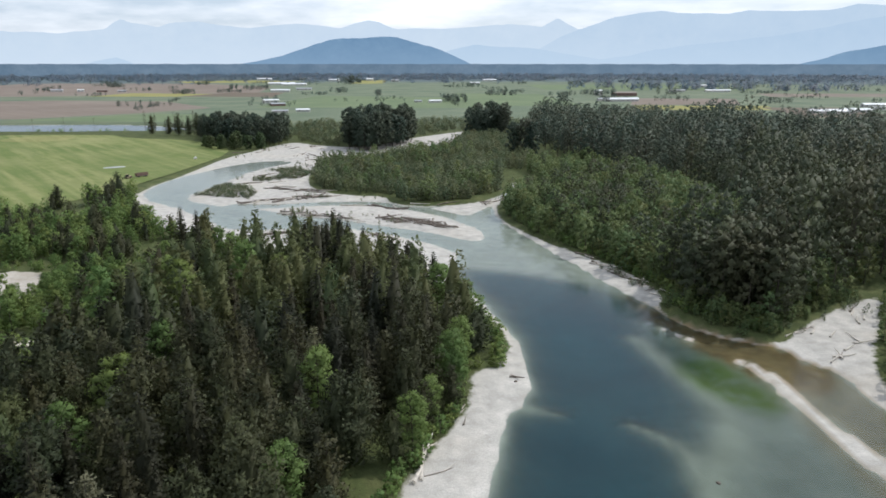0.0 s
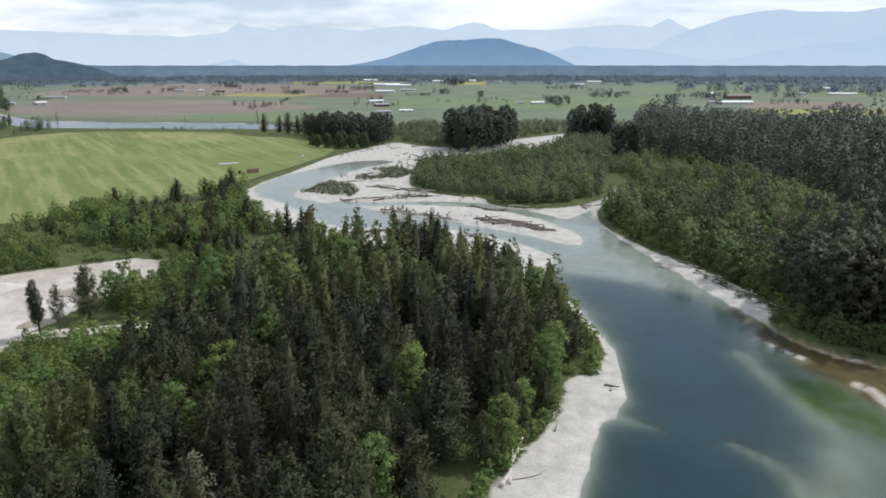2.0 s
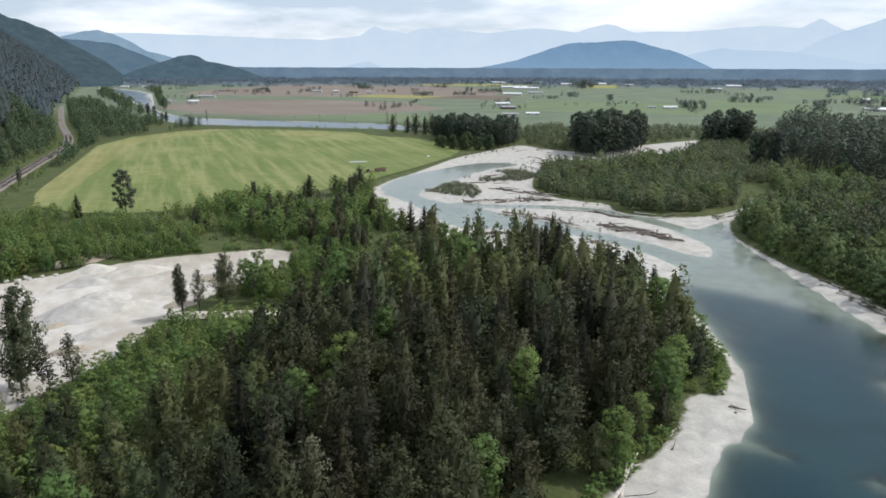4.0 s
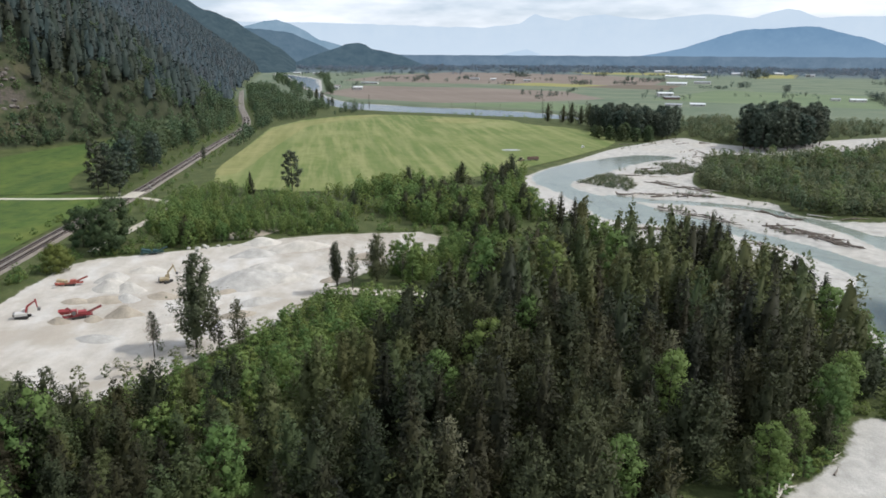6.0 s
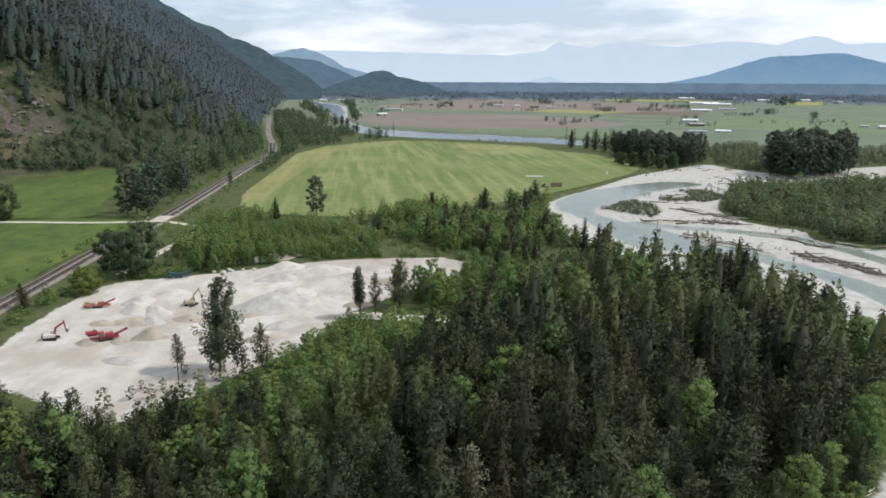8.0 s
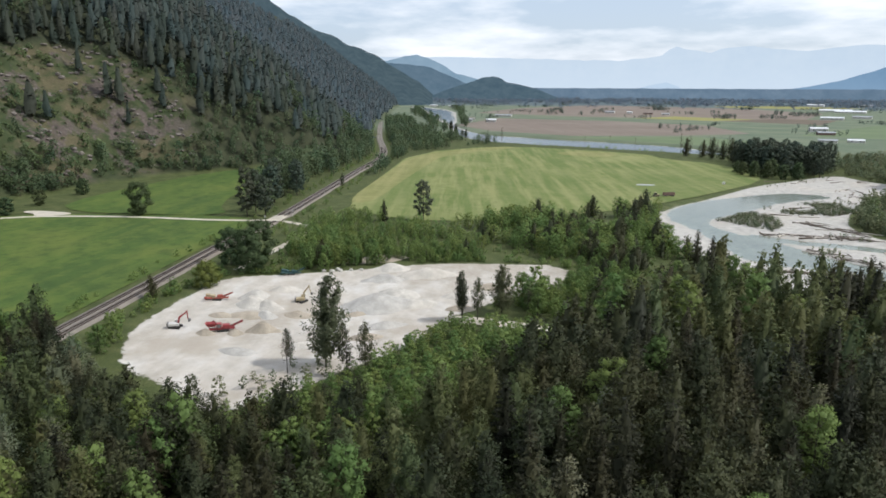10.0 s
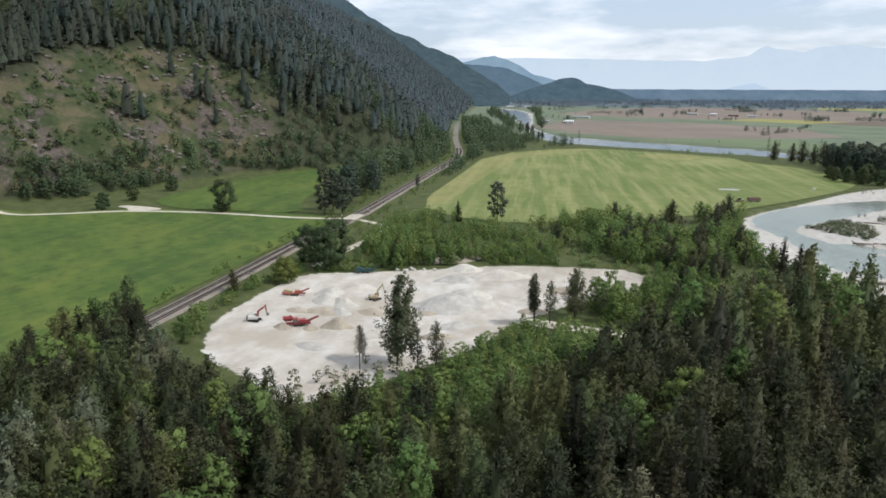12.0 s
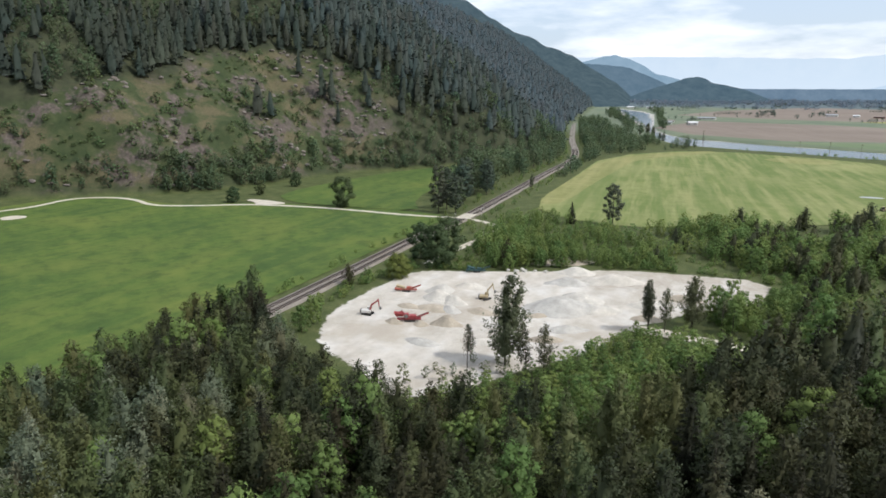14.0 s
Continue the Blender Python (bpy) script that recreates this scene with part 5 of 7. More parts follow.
x, y = scatter(LOW, 13, 66, 6)
ok = fbm(x, y, 40, 69) > 0.46
wood("cottonwood_forest", "cottonwoods standing over the bank brush", "forest", TALLER, x[ok], y[ok], 15 + 9 * rng.random(ok.sum()), 69, 0.8)
rim = even(np.array([(33, 352), (41, 320), (56, 284), (67, 260), (74, 240), (76, 223), (75, 208), (83, 197), (97, 188)], float), 2.2)
wood("bank_bushes", "bushes hanging over the far waterline", "shrubs", BUSH, rim[:, 0] + rng.normal(size=len(rim)) * 0.9 + 0.8, rim[:, 1] + rng.normal(size=len(rim)) * 0.9 + 0.5, 2.2 + 2.6 * rng.random(len(rim)), 70)
shore = even(np.array([(30, 352), (39, 320), (54, 285), (66, 261), (73, 241), (75, 222), (72, 209), (79, 194), (95, 184), (108, 197), (125, 211), (137, 219)], float), 2.0)
sd = np.gradient(shore, axis=0)
sd /= np.linalg.norm(sd, axis=1)[:, None]
for lo, hi, h0, h1, seed in ((0.5, 3.0, 1.5, 3.0, 171), (2.5, 7.0, 3.0, 5.0, 172), (6.0, 12.0, 5.0, 6.0, 173)):
    o = rng.uniform(lo, hi, len(shore))
    x, y = shore[:, 0] - sd[:, 1] * o * -1, shore[:, 1] + sd[:, 0] * o * -1
    flip = depth_in(CORRIDOR, x, y) > 0
    x, y = np.where(flip, 2 * shore[:, 0] - x, x), np.where(flip, 2 * shore[:, 1] - y, y)
    ok = (wetness(x, y) < -1) & (fbm(x, y, 12, seed) > 0.4)
    wood("bank_brush", "green alders crowding the far gravel shore", "shrubs", YOUNG, x[ok], y[ok], h0 + h1 * rng.random(ok.sum()), seed)
EAST = [(108, 156), (128, 191), (152, 226), (190, 225), (150, 140), (128, 110), (112, 120)]
x, y = scatter(EAST, 5.0, 17)
wood("bank_brush", "green brush on the near far bank", "forest", YOUNG, x, y, 6 + 5 * rng.random(len(x)), 10)
ISLAND = [(-94, 511), (-86, 450), (-72, 422), (-53, 411), (-33, 411), (-26, 390), (-4, 384), (20, 396), (35, 420), (44, 508), (34, 570), (6, 650), (-31, 598), (-63, 588), (-98, 588)]
x, y = scatter(ISLAND, 4.6, 18, 0.5, 0.40)
wood("island_scrub", "grey-green willow and alder thicket on the gravel island", "shrubs", SCRUB, x, y, 1.5 + 9 * fbm(x, y, 26, 41) + 5 * rng.random(len(x)) ** 2, 11, 1.15)
x, y = scatter(ISLAND, 9.5, 118, 3, 0.45)
wood("island_trees", "young grey-green trees over the island thicket", "forest", YOUNG, x, y, 6 + 10 * rng.random(len(x)) ** 1.5, 119, 1.15)
for outline, seed in (([(-147, 408), (-144, 452), (-122, 436), (-112, 412), (-112, 395), (-128, 400)], 19), ([(-127, 458), (-130, 506), (-110, 520), (-90, 494), (-104, 456)], 20)):
    x, y = scatter(outline, 2.3, seed, 0, 0.4)
    wood("bar_scrub", "low olive scrub on a gravel bar", "shrubs", SCRUB, x, y, 1.0 + 1.6 * rng.random(len(x)) ** 1.5, seed, 1.9)
BEYOND = [(-150, 706), (-113, 664), (-70, 656), (-39, 732), (18, 812), (70, 800), (200, 900), (60, 960), (-160, 900), (-260, 800), (-245, 735)]
x, y = scatter(BEYOND, 9.5, 21, 0, 0.3)
wood("far_bank_scrub", "green scrub behind the upper gravel bars", "shrubs", SCRUB, x, y, 5 + 5 * rng.random(len(x)), 22, 1.5)
EASTISLE = [(8, 660), (34, 575), (46, 512), (58, 506), (64, 524), (80, 600), (80, 700), (60, 790), (32, 812)]
x, y = scatter(EASTISLE, 6.5, 23)
wood("far_bank_scrub", "green brush along the side creek", "shrubs", SCRUB, x, y, 7 + 5 * rng.random(len(x)), 24, 1.2)

for outline, hh, step, seed in (([(-98, 636), (-62, 616), (-24, 694), (-30, 735), (-86, 716)], 36, 10, 25), ([(28, 730), (68, 732), (72, 775), (30, 772)], 36, 10, 26),
                                ([(-250, 705), (-205, 665), (-152, 660), (-150, 720), (-235, 765)], 27, 10, 27), ([(56, 588), (74, 574), (80, 596), (62, 606)], 31, 8, 28)):
    x, y = scatter(outline, step, seed)
    for k in range(len(x)):
        GREAT.plant(x[k], y[k], hh * (0.8 + 0.3 * rng.random()), rng.random() * 6.28, label="very tall dark cottonwood in a grove on the flats")
for x, y, hh in ((-212, 640, 12), (-200, 634, 14), (-188, 632, 15), (-176, 634, 13), (-166, 640, 15), (-190, 648, 16), (-222, 655, 11)):
    BROAD.plant(x, y, hh, rng.random() * 6.28, label="rounded grey-green tree on the hay field's corner")

# single trees that stand out
for kind, x, y, hh, label in (
        (GREAT, -273, 291, 24, "lone tall dark tree at the hay field's edge"), (FIR, -287, 273, 13, "dark conifer at the hay field's edge"),
        (POPLAR, -182, 388, 17, "dark tree at the river bend"), (GREAT, -357, 228, 31, "large dark tree in the pasture corner"), (GREAT, -366, 240, 28, "large dark tree in the pasture corner"), (GREAT, -350, 236, 25, "large dark tree in the pasture corner"),
        (GREAT, -386, 268, 31, "tall tree beside the pasture"), (GREAT, -380, 262, 27, "tall tree beside the pasture"), (GREAT, -402, 298, 27, "tall tree beside the railway"), (GREAT, -410, 306, 24, "tall tree beside the railway"), (SLIM, -398, 336, 13, "dark tree beside the railway"),
        (BROAD, -406, 186, 21, "round dark tree alone in the pasture"), (BROAD, -246, 156, 19, "big dark tree between pit and railway"), (BROAD, -255, 168, 20, "big dark tree between pit and railway"),
        (BROAD, -262, 158, 17, "big dark tree between pit and railway"), (POPLAR, -231, 183, 12, "dark tree behind the pit"), (WILLOW, -238, 133, 10.5, ""), (POPLAR, -240, 112, 9, "small dark tree beside the railway"),
        (LONE, -144, 114, 27, "tall thin tree at the pit's edge"), (SLIM, -134, 113, 15, "slender tree at the pit's edge"), (SLIM, -130, 116, 16, "slender tree at the pit's edge"),
        (SLIM, -152, 108, 11, "small tree at the pit's edge"), (DEAD, -148, 104, 12, ""), (SLIM, -142, 170, 17, "dark ragged tree at the pit's corner"), (SLIM, -140, 168, 16, "dark ragged tree at the pit's corner"), (SLIM, -137, 172, 15, "dark ragged tree at the pit's corner"),
        (LONE, -136, 184, 17, "leafy tree at the pit's corner"), (DEAD, -128, 188, 12, ""), (ALDER, -124, 188, 11, ""), (ALDER, -204, 82, 10, ""), (ALDER, -199, 76, 9, ""),
        (BROAD, -488, 160, 11, "dark tree by the gravel yard"), (BROAD, -464, 134, 11, "dark tree at the road fork"), (BROAD, -515, 198, 12, "dark tree at the hill's foot")):
    kind.plant(x, y, hh, rng.random() * 6.28, label=label)

# verge of the railway and foot of the hill
verge = even(RAIL, 4.5)
tv = np.gradient(verge, axis=0)
tv /= np.linalg.norm(tv, axis=1)[:, None]
px, py = [], []
for k in range(len(verge)):
    for side in (-1, 1):
        if rng.random() < 0.55:
            o = side * (10 + 7 * rng.random() ** 2)
            px.append(verge[k, 0] + tv[k, 1] * o)
            py.append(verge[k, 1] - tv[k, 0] * o)
px, py = np.array(px), np.array(py)
ok = (py > 20) & (depth_in(PIT, px, py) < 0) & (to_line(ROAD, px, py) > 5)
wood("verge_bushes", "low green bushes along the railway verge", "shrubs", BUSH, px[ok], py[ok], 1.6 + 2.2 * rng.random(ok.sum()), 30)

# brush along the pit's near edge, trees between pasture and railway
x, y = scatter([(-150, 84), (-136, 78), (-130, 92), (-131, 118), (-146, 116), (-154, 100)], 5.6, 57)
wood("pit_edge_brush", "grey-green brush along the pit's edge", "shrubs", SCRUB, x, y, 2.0 + 4.0 * rng.random(len(x)) ** 1.5, 58)
x, y = scatter([(-362, 246), (-384, 244), (-440, 292), (-490, 330), (-545, 372), (-560, 420), (-520, 440), (-470, 372), (-410, 300)], 11, 59)
ok = (to_line(RAIL, x, y) > 9) & (depth_in(NORTH_PASTURE, x, y) < -2)
wood("railway_trees", "full green trees between the small pasture and the railway", "forest", FOOT, x[ok], y[ok], 6 + 20 * fbm(x, y, 30, 60)[ok] + 8 * rng.random(ok.sum()) ** 1.5, 61)
x, y = scatter([(-318, 262), (-330, 240), (-300, 214), (-268, 178), (-252, 166), (-226, 176), (-214, 204), (-240, 232), (-280, 262)], 7.5, 62)
ok = (to_line(ROAD, x, y) > 4) & (to_line(RAIL, x, y) > 9)
wood("meadow_bushes", "bushes and small trees on the rough meadow behind the pit", "shrubs", ALDER, x[ok], y[ok], 2.5 + 6.0 * rng.random(ok.sum()) ** 2, 63)
ring = even(np.concatenate([PIT, PIT[:1]]), 2.0)
rd = np.gradient(ring, axis=0)
rd /= np.linalg.norm(rd, axis=1)[:, None]
px, py = [], []
for lo, hi in ((1.5, 4), (3, 9), (7, 16), (12, 24)):
    for sgn in (1, -1):
        o = sgn * rng.uniform(lo, hi, len(ring))
        px.append(ring[:, 0] + rd[:, 1] * o)
        py.append(ring[:, 1] - rd[:, 0] * o)
px, py = np.concatenate(px), np.concatenate(py)
ok = (depth_in(PIT, px, py) < -1.2) & (to_line(RAIL, px, py) > 7.5) & (to_line(ROAD, px, py) > 4) & (fbm(px, py, 16, 181) > 0.42) & ((py > 150) | (px < -208) & (depth_in(PIT, px, py) < -4))
wood("pit_edge_brush", "green bushes crowding the pit's edge", "shrubs", BUSH, px[ok], py[ok], 1.3 + 2.6 * rng.random(ok.sum()) ** 1.5, 182)
# hillside forest
s, w = np.meshgrid(np.arange(-60, 960, 9.6), np.arange(60, 640, 9.6))
s, w = s.ravel() + (rng.random(s.size) - 0.5) * 8, w.ravel() + (rng.random(s.size) - 0.5) * 8
x, y = s * S_DIR[0] + w * W_DIR[0], s * S_DIR[1] + w * W_DIR[1]
zz, cr = mountain(x, y), crag(x, y)
up = (zz > 2) & (y > -150)
dense = up & (rng.random(len(x)) > cr * (0.95 + 0.4 * (fbm(x, y, 45, 71) > 0.42)))
fringe = up & (zz < 15) & (fbm(x, y, 30, 93) + 0.25 * (rng.random(len(x)) - 0.5) > 0.50)
dense = dense | fringe
leafy = dense & (fbm(x, y, 48, 81) + 0.12 * smooth(110, 30, zz) > 0.56) & (rng.random(len(x)) < 0.75) & (zz < 200)
low_part = leafy | fringe | dense & (zz < 24 + 60 * (fbm(x, y, 70, 52) - 0.4))
high = dense & ~low_part
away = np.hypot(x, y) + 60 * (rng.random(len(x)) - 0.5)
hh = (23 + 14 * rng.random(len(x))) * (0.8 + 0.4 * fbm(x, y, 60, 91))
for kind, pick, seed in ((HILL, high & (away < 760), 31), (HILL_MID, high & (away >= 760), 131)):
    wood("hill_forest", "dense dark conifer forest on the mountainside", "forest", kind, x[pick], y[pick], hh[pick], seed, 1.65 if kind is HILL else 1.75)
wood("hill_foot_trees", "green broadleaf trees at the mountain's foot", "forest", FOOT, x[low_part], y[low_part], 8 + 14 * rng.random(low_part.sum()) ** 1.3, 32, 1.0)
bare = up & ~dense & (fbm(x, y, 26, 73) + 0.3 * (rng.random(len(x)) - 0.5) > 0.5)
wood("hillside_scrub", "scattered green scrub on the rocky slope", "shrubs", HILLBUSH, x[bare], y[bare], 2.5 + 6.5 * rng.random(bare.sum()) ** 1.5, 33, 1.15)
thick = (zz > 1) & (y > -150) & ~dense & (zz < 70) & (fbm(x, y, 38, 79) + 0.22 * (rng.random(len(x)) - 0.5) > 0.47 + 0.1 * smooth(10, 70, zz))
wood("hillside_scrub", "dark green thickets of small trees on the lower rocky slope", "forest", FOOT, x[thick], y[thick], 4 + 8 * rng.random(thick.sum()) ** 1.5, 80, 1.2)
s2, w2 = np.meshgrid(np.arange(-60, 700, 6.0), np.arange(180, 640, 6.0))
x, y = s2.ravel() * S_DIR[0] + w2.ravel() * W_DIR[0], s2.ravel() * S_DIR[1] + w2.ravel() * W_DIR[1]
x, y = x + rng.normal(size=len(x)) * 3, y + rng.normal(size=len(x)) * 3
ok = (crag(x, y) > 0.3) & (fbm(x, y, 34, 75) > 0.5) & (y > -40)
wood("hillside_scrub", "low green thicket on the rocky slope", "shrubs", HILLBUSH, x[ok], y[ok], 1.0 + 1.8 * rng.random(ok.sum()), 76, 1.6)
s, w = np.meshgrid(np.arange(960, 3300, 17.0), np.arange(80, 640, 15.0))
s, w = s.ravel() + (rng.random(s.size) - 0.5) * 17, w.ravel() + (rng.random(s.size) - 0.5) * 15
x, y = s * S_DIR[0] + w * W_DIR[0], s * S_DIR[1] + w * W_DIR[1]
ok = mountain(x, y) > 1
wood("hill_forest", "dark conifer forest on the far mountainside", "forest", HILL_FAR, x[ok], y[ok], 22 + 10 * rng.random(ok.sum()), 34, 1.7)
r = np.random.default_rng(141)
s = r.uniform(120, 680, 900)
w = foot(s) + 3 + 30 * r.random(900) ** 1.6
x, y = s * S_DIR[0] + w * W_DIR[0], s * S_DIR[1] + w * W_DIR[1]
ok = (fbm(x, y, 34, 95) > 0.54) & (to_line(ROAD, x, y) > 6) & (depth_in(PASTURE_LINE, x, y) < -2) & (depth_in(NORTH_PASTURE, x, y) < -2)
wood("hill_foot_trees", "green trees and bushes along the foot of the rocky slope", "forest", FOOT, x[ok], y[ok], 5 + 10 * r.random(ok.sum()), 142)
far_rail = even(np.array([q for q in RAIL if 380 < q[1] < 900]), 7.5)
fn = np.gradient(far_rail, axis=0)
fn /= np.linalg.norm(fn, axis=1)[:, None]
px, py = [], []
for q, d in zip(far_rail, fn):
    for o in (-13 - 14 * rng.random(), -22 - 24 * rng.random(), 14 + 10 * rng.random()):
        if rng.random() < (0.75 if o < 0 else 0.3 + 0.5 * (q[1] > 600)):
            px.append(q[0] + d[1] * o)
            py.append(q[1] - d[0] * o)
px, py = np.array(px), np.array(py)
ok = (to_line(RAIL, px, py) > 8) & (depth_in(HAY_FIELD, px, py) < -6)
wood("railway_trees", "dark green trees lining the far railway", "forest", FOOT, px[ok], py[ok], 10 + 9 * rng.random(ok.sum()), 135)
# between railway, slough and mountain foot
FLAT = [(-470, 400), (-610, 560), (-720, 660), (-960, 890), (-1300, 1210), (-1220, 1260), (-940, 985), (-760, 850), (-650, 780), (-575, 770), (-575, 590), (-440, 410)]
x, y = scatter(FLAT, 9, 35, 0, 0.36)
ok = to_line(RAIL, x, y) > 12
x, y = x[ok], y[ok]
wood("slough_trees", "dark trees between the railway and the slough", "forest", FOOT, x, y, 4 + 24 * np.clip(fbm(x, y, 38, 55) - 0.25, 0, 1) * (0.4 + 0.9 * rng.random(len(x))), 36)
r = np.random.default_rng(303)
for line, seed in (([(-790, 955), (-930, 1095), (-1160, 1365), (-1530, 1795)], 304), ([(-800, 905), (-870, 965), (-1060, 1160), (-1300, 1370), (-1660, 1740)], 305)):
    e = even(np.array(line, float), 7.0)
    x, y = e[:, 0] + r.normal(size=len(e)) * 9, e[:, 1] + r.normal(size=len(e)) * 9
    ok = (depth_in(FAR_RIVER, x, y) < -4) & (fbm(x, y, 70, seed) > 0.40)
    wood("slough_trees", "dark trees lining the far slough", "forest", FOOT, x[ok], y[ok], 11 + 12 * r.random(ok.sum()), seed)
# the plain: hedges, farm trees and far woods
px, py, hh = [], [], []
r = np.random.default_rng(44)
for k in range(130):
    a, d = radians(-33 + 75 * r.random()), 1150 + 2500 * r.random() ** 0.8
    cx, cy = -math.sin(a) * d, math.cos(a) * d
    if k % 3:
        n, ln, wd, turn = r.integers(4, 18), 40 + 130 * r.random(), 3, r.choice([0.12, 1.69]) + 0.05 * r.normal()
    else:
        n, ln, wd, turn = r.integers(8, 30), 45 + 40 * r.random(), 16, 0.1
    t, o = r.random(n) - 0.5, r.normal(size=n) * wd
    px += list(cx + math.cos(turn) * ln * t - math.sin(turn) * o)
    py += list(cy + math.sin(turn) * ln * t + math.cos(turn) * o)
    hh += list((7 + 8 * r.random()) * (0.7 + 0.6 * r.random(n)))
for cx, cy, n, wd, ht in ((-271, 1862, 12, 14, 20), (-348, 2610, 14, 16, 40), (7, 1446, 10, 9, 18), (34, 1404, 10, 8, 20), (241, 1406, 6, 6, 26), (372, 1703, 14, 20, 24), (567, 1766, 12, 14, 20),
                          (141, 1865, 8, 20, 14), (83, 2306, 16, 30, 20), (330, 1470, 10, 26, 16), (-360, 1450, 8, 16, 16), (-300, 1290, 10, 20, 12)):
    px += list(cx + r.normal(size=n) * wd)
    py += list(cy + r.normal(size=n) * wd)
    hh += list(ht * (0.7 + 0.4 * r.random(n)))
px, py, hh = np.array(px), np.array(py), np.array(hh)
ok = (depth_in(FAR_RIVER, px, py) < -15) & (mountain(px, py) < 1) & (np.abs(px) < 2500)
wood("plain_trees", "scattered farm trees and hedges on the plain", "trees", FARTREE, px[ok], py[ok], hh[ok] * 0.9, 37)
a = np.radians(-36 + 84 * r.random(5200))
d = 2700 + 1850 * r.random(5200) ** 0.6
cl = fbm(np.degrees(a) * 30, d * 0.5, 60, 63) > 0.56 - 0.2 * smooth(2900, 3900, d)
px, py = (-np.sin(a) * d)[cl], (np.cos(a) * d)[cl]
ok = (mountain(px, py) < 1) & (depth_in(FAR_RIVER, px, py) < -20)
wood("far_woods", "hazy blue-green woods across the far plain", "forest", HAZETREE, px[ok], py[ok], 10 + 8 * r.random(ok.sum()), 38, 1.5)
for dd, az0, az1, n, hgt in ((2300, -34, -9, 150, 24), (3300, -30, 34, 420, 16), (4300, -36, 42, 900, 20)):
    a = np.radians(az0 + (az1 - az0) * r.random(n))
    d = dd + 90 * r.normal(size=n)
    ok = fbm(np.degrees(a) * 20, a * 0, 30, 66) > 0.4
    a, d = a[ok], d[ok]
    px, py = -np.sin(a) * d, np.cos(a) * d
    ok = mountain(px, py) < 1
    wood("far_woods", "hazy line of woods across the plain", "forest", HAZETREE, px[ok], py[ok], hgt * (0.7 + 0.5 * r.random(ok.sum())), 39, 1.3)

# ---- gravel pit ----


def heap(x, y, rx, ry, h, turn, mat, label, seed):
    """A heap of loose stone with slumped, uneven flanks."""
    n, m = 36, 12
    t = np.linspace(0, 1, m)
    az = np.arange(n) * math.tau / n
    T, A = np.meshgrid(t, az, indexing="ij")
    wob = 0.78 + 0.44 * fbm(np.cos(A) * 3 + 9, np.sin(A) * 3 + 9, 1.6, seed, 3)
    px, py = np.cos(A) * T * rx * wob, np.sin(A) * T * ry * wob
    pz = h * (1 - T) ** 1.15 * (0.8 + 0.4 * fbm(px + 50, py + 50, 5, seed + 4, 3)) * (1 - 0.3 * (T < 0.12))
    c, s = math.cos(radians(turn)), math.sin(radians(turn))
    gx2, gy2 = x + px * c - py * s, y + px * s + py * c
    base = min(height_at(x + dx, y + dy) for dx in (-rx * 0.7, 0, rx * 0.7) for dy in (-ry * 0.7, 0, ry * 0.7))
    v = np.stack([gx2.ravel(), gy2.ravel(), (pz + base - 0.25 * T ** 4).ravel()], 1)
    i = np.arange(n * m).reshape(m, n)
    f = np.stack([i[:-1], i[1:], np.roll(i, -1, 1)[1:], np.roll(i, -1, 1)[:-1]], -1).reshape(-1, 4)
    me = mesh_of("stone_mound", v - np.array([x, y, base]), f, [mat], flat=False)
    ob = tagged(new("stone_mound", me), label, "gravel heap", "pit heaps")
    ob.location = (x, y, base)
    return ob


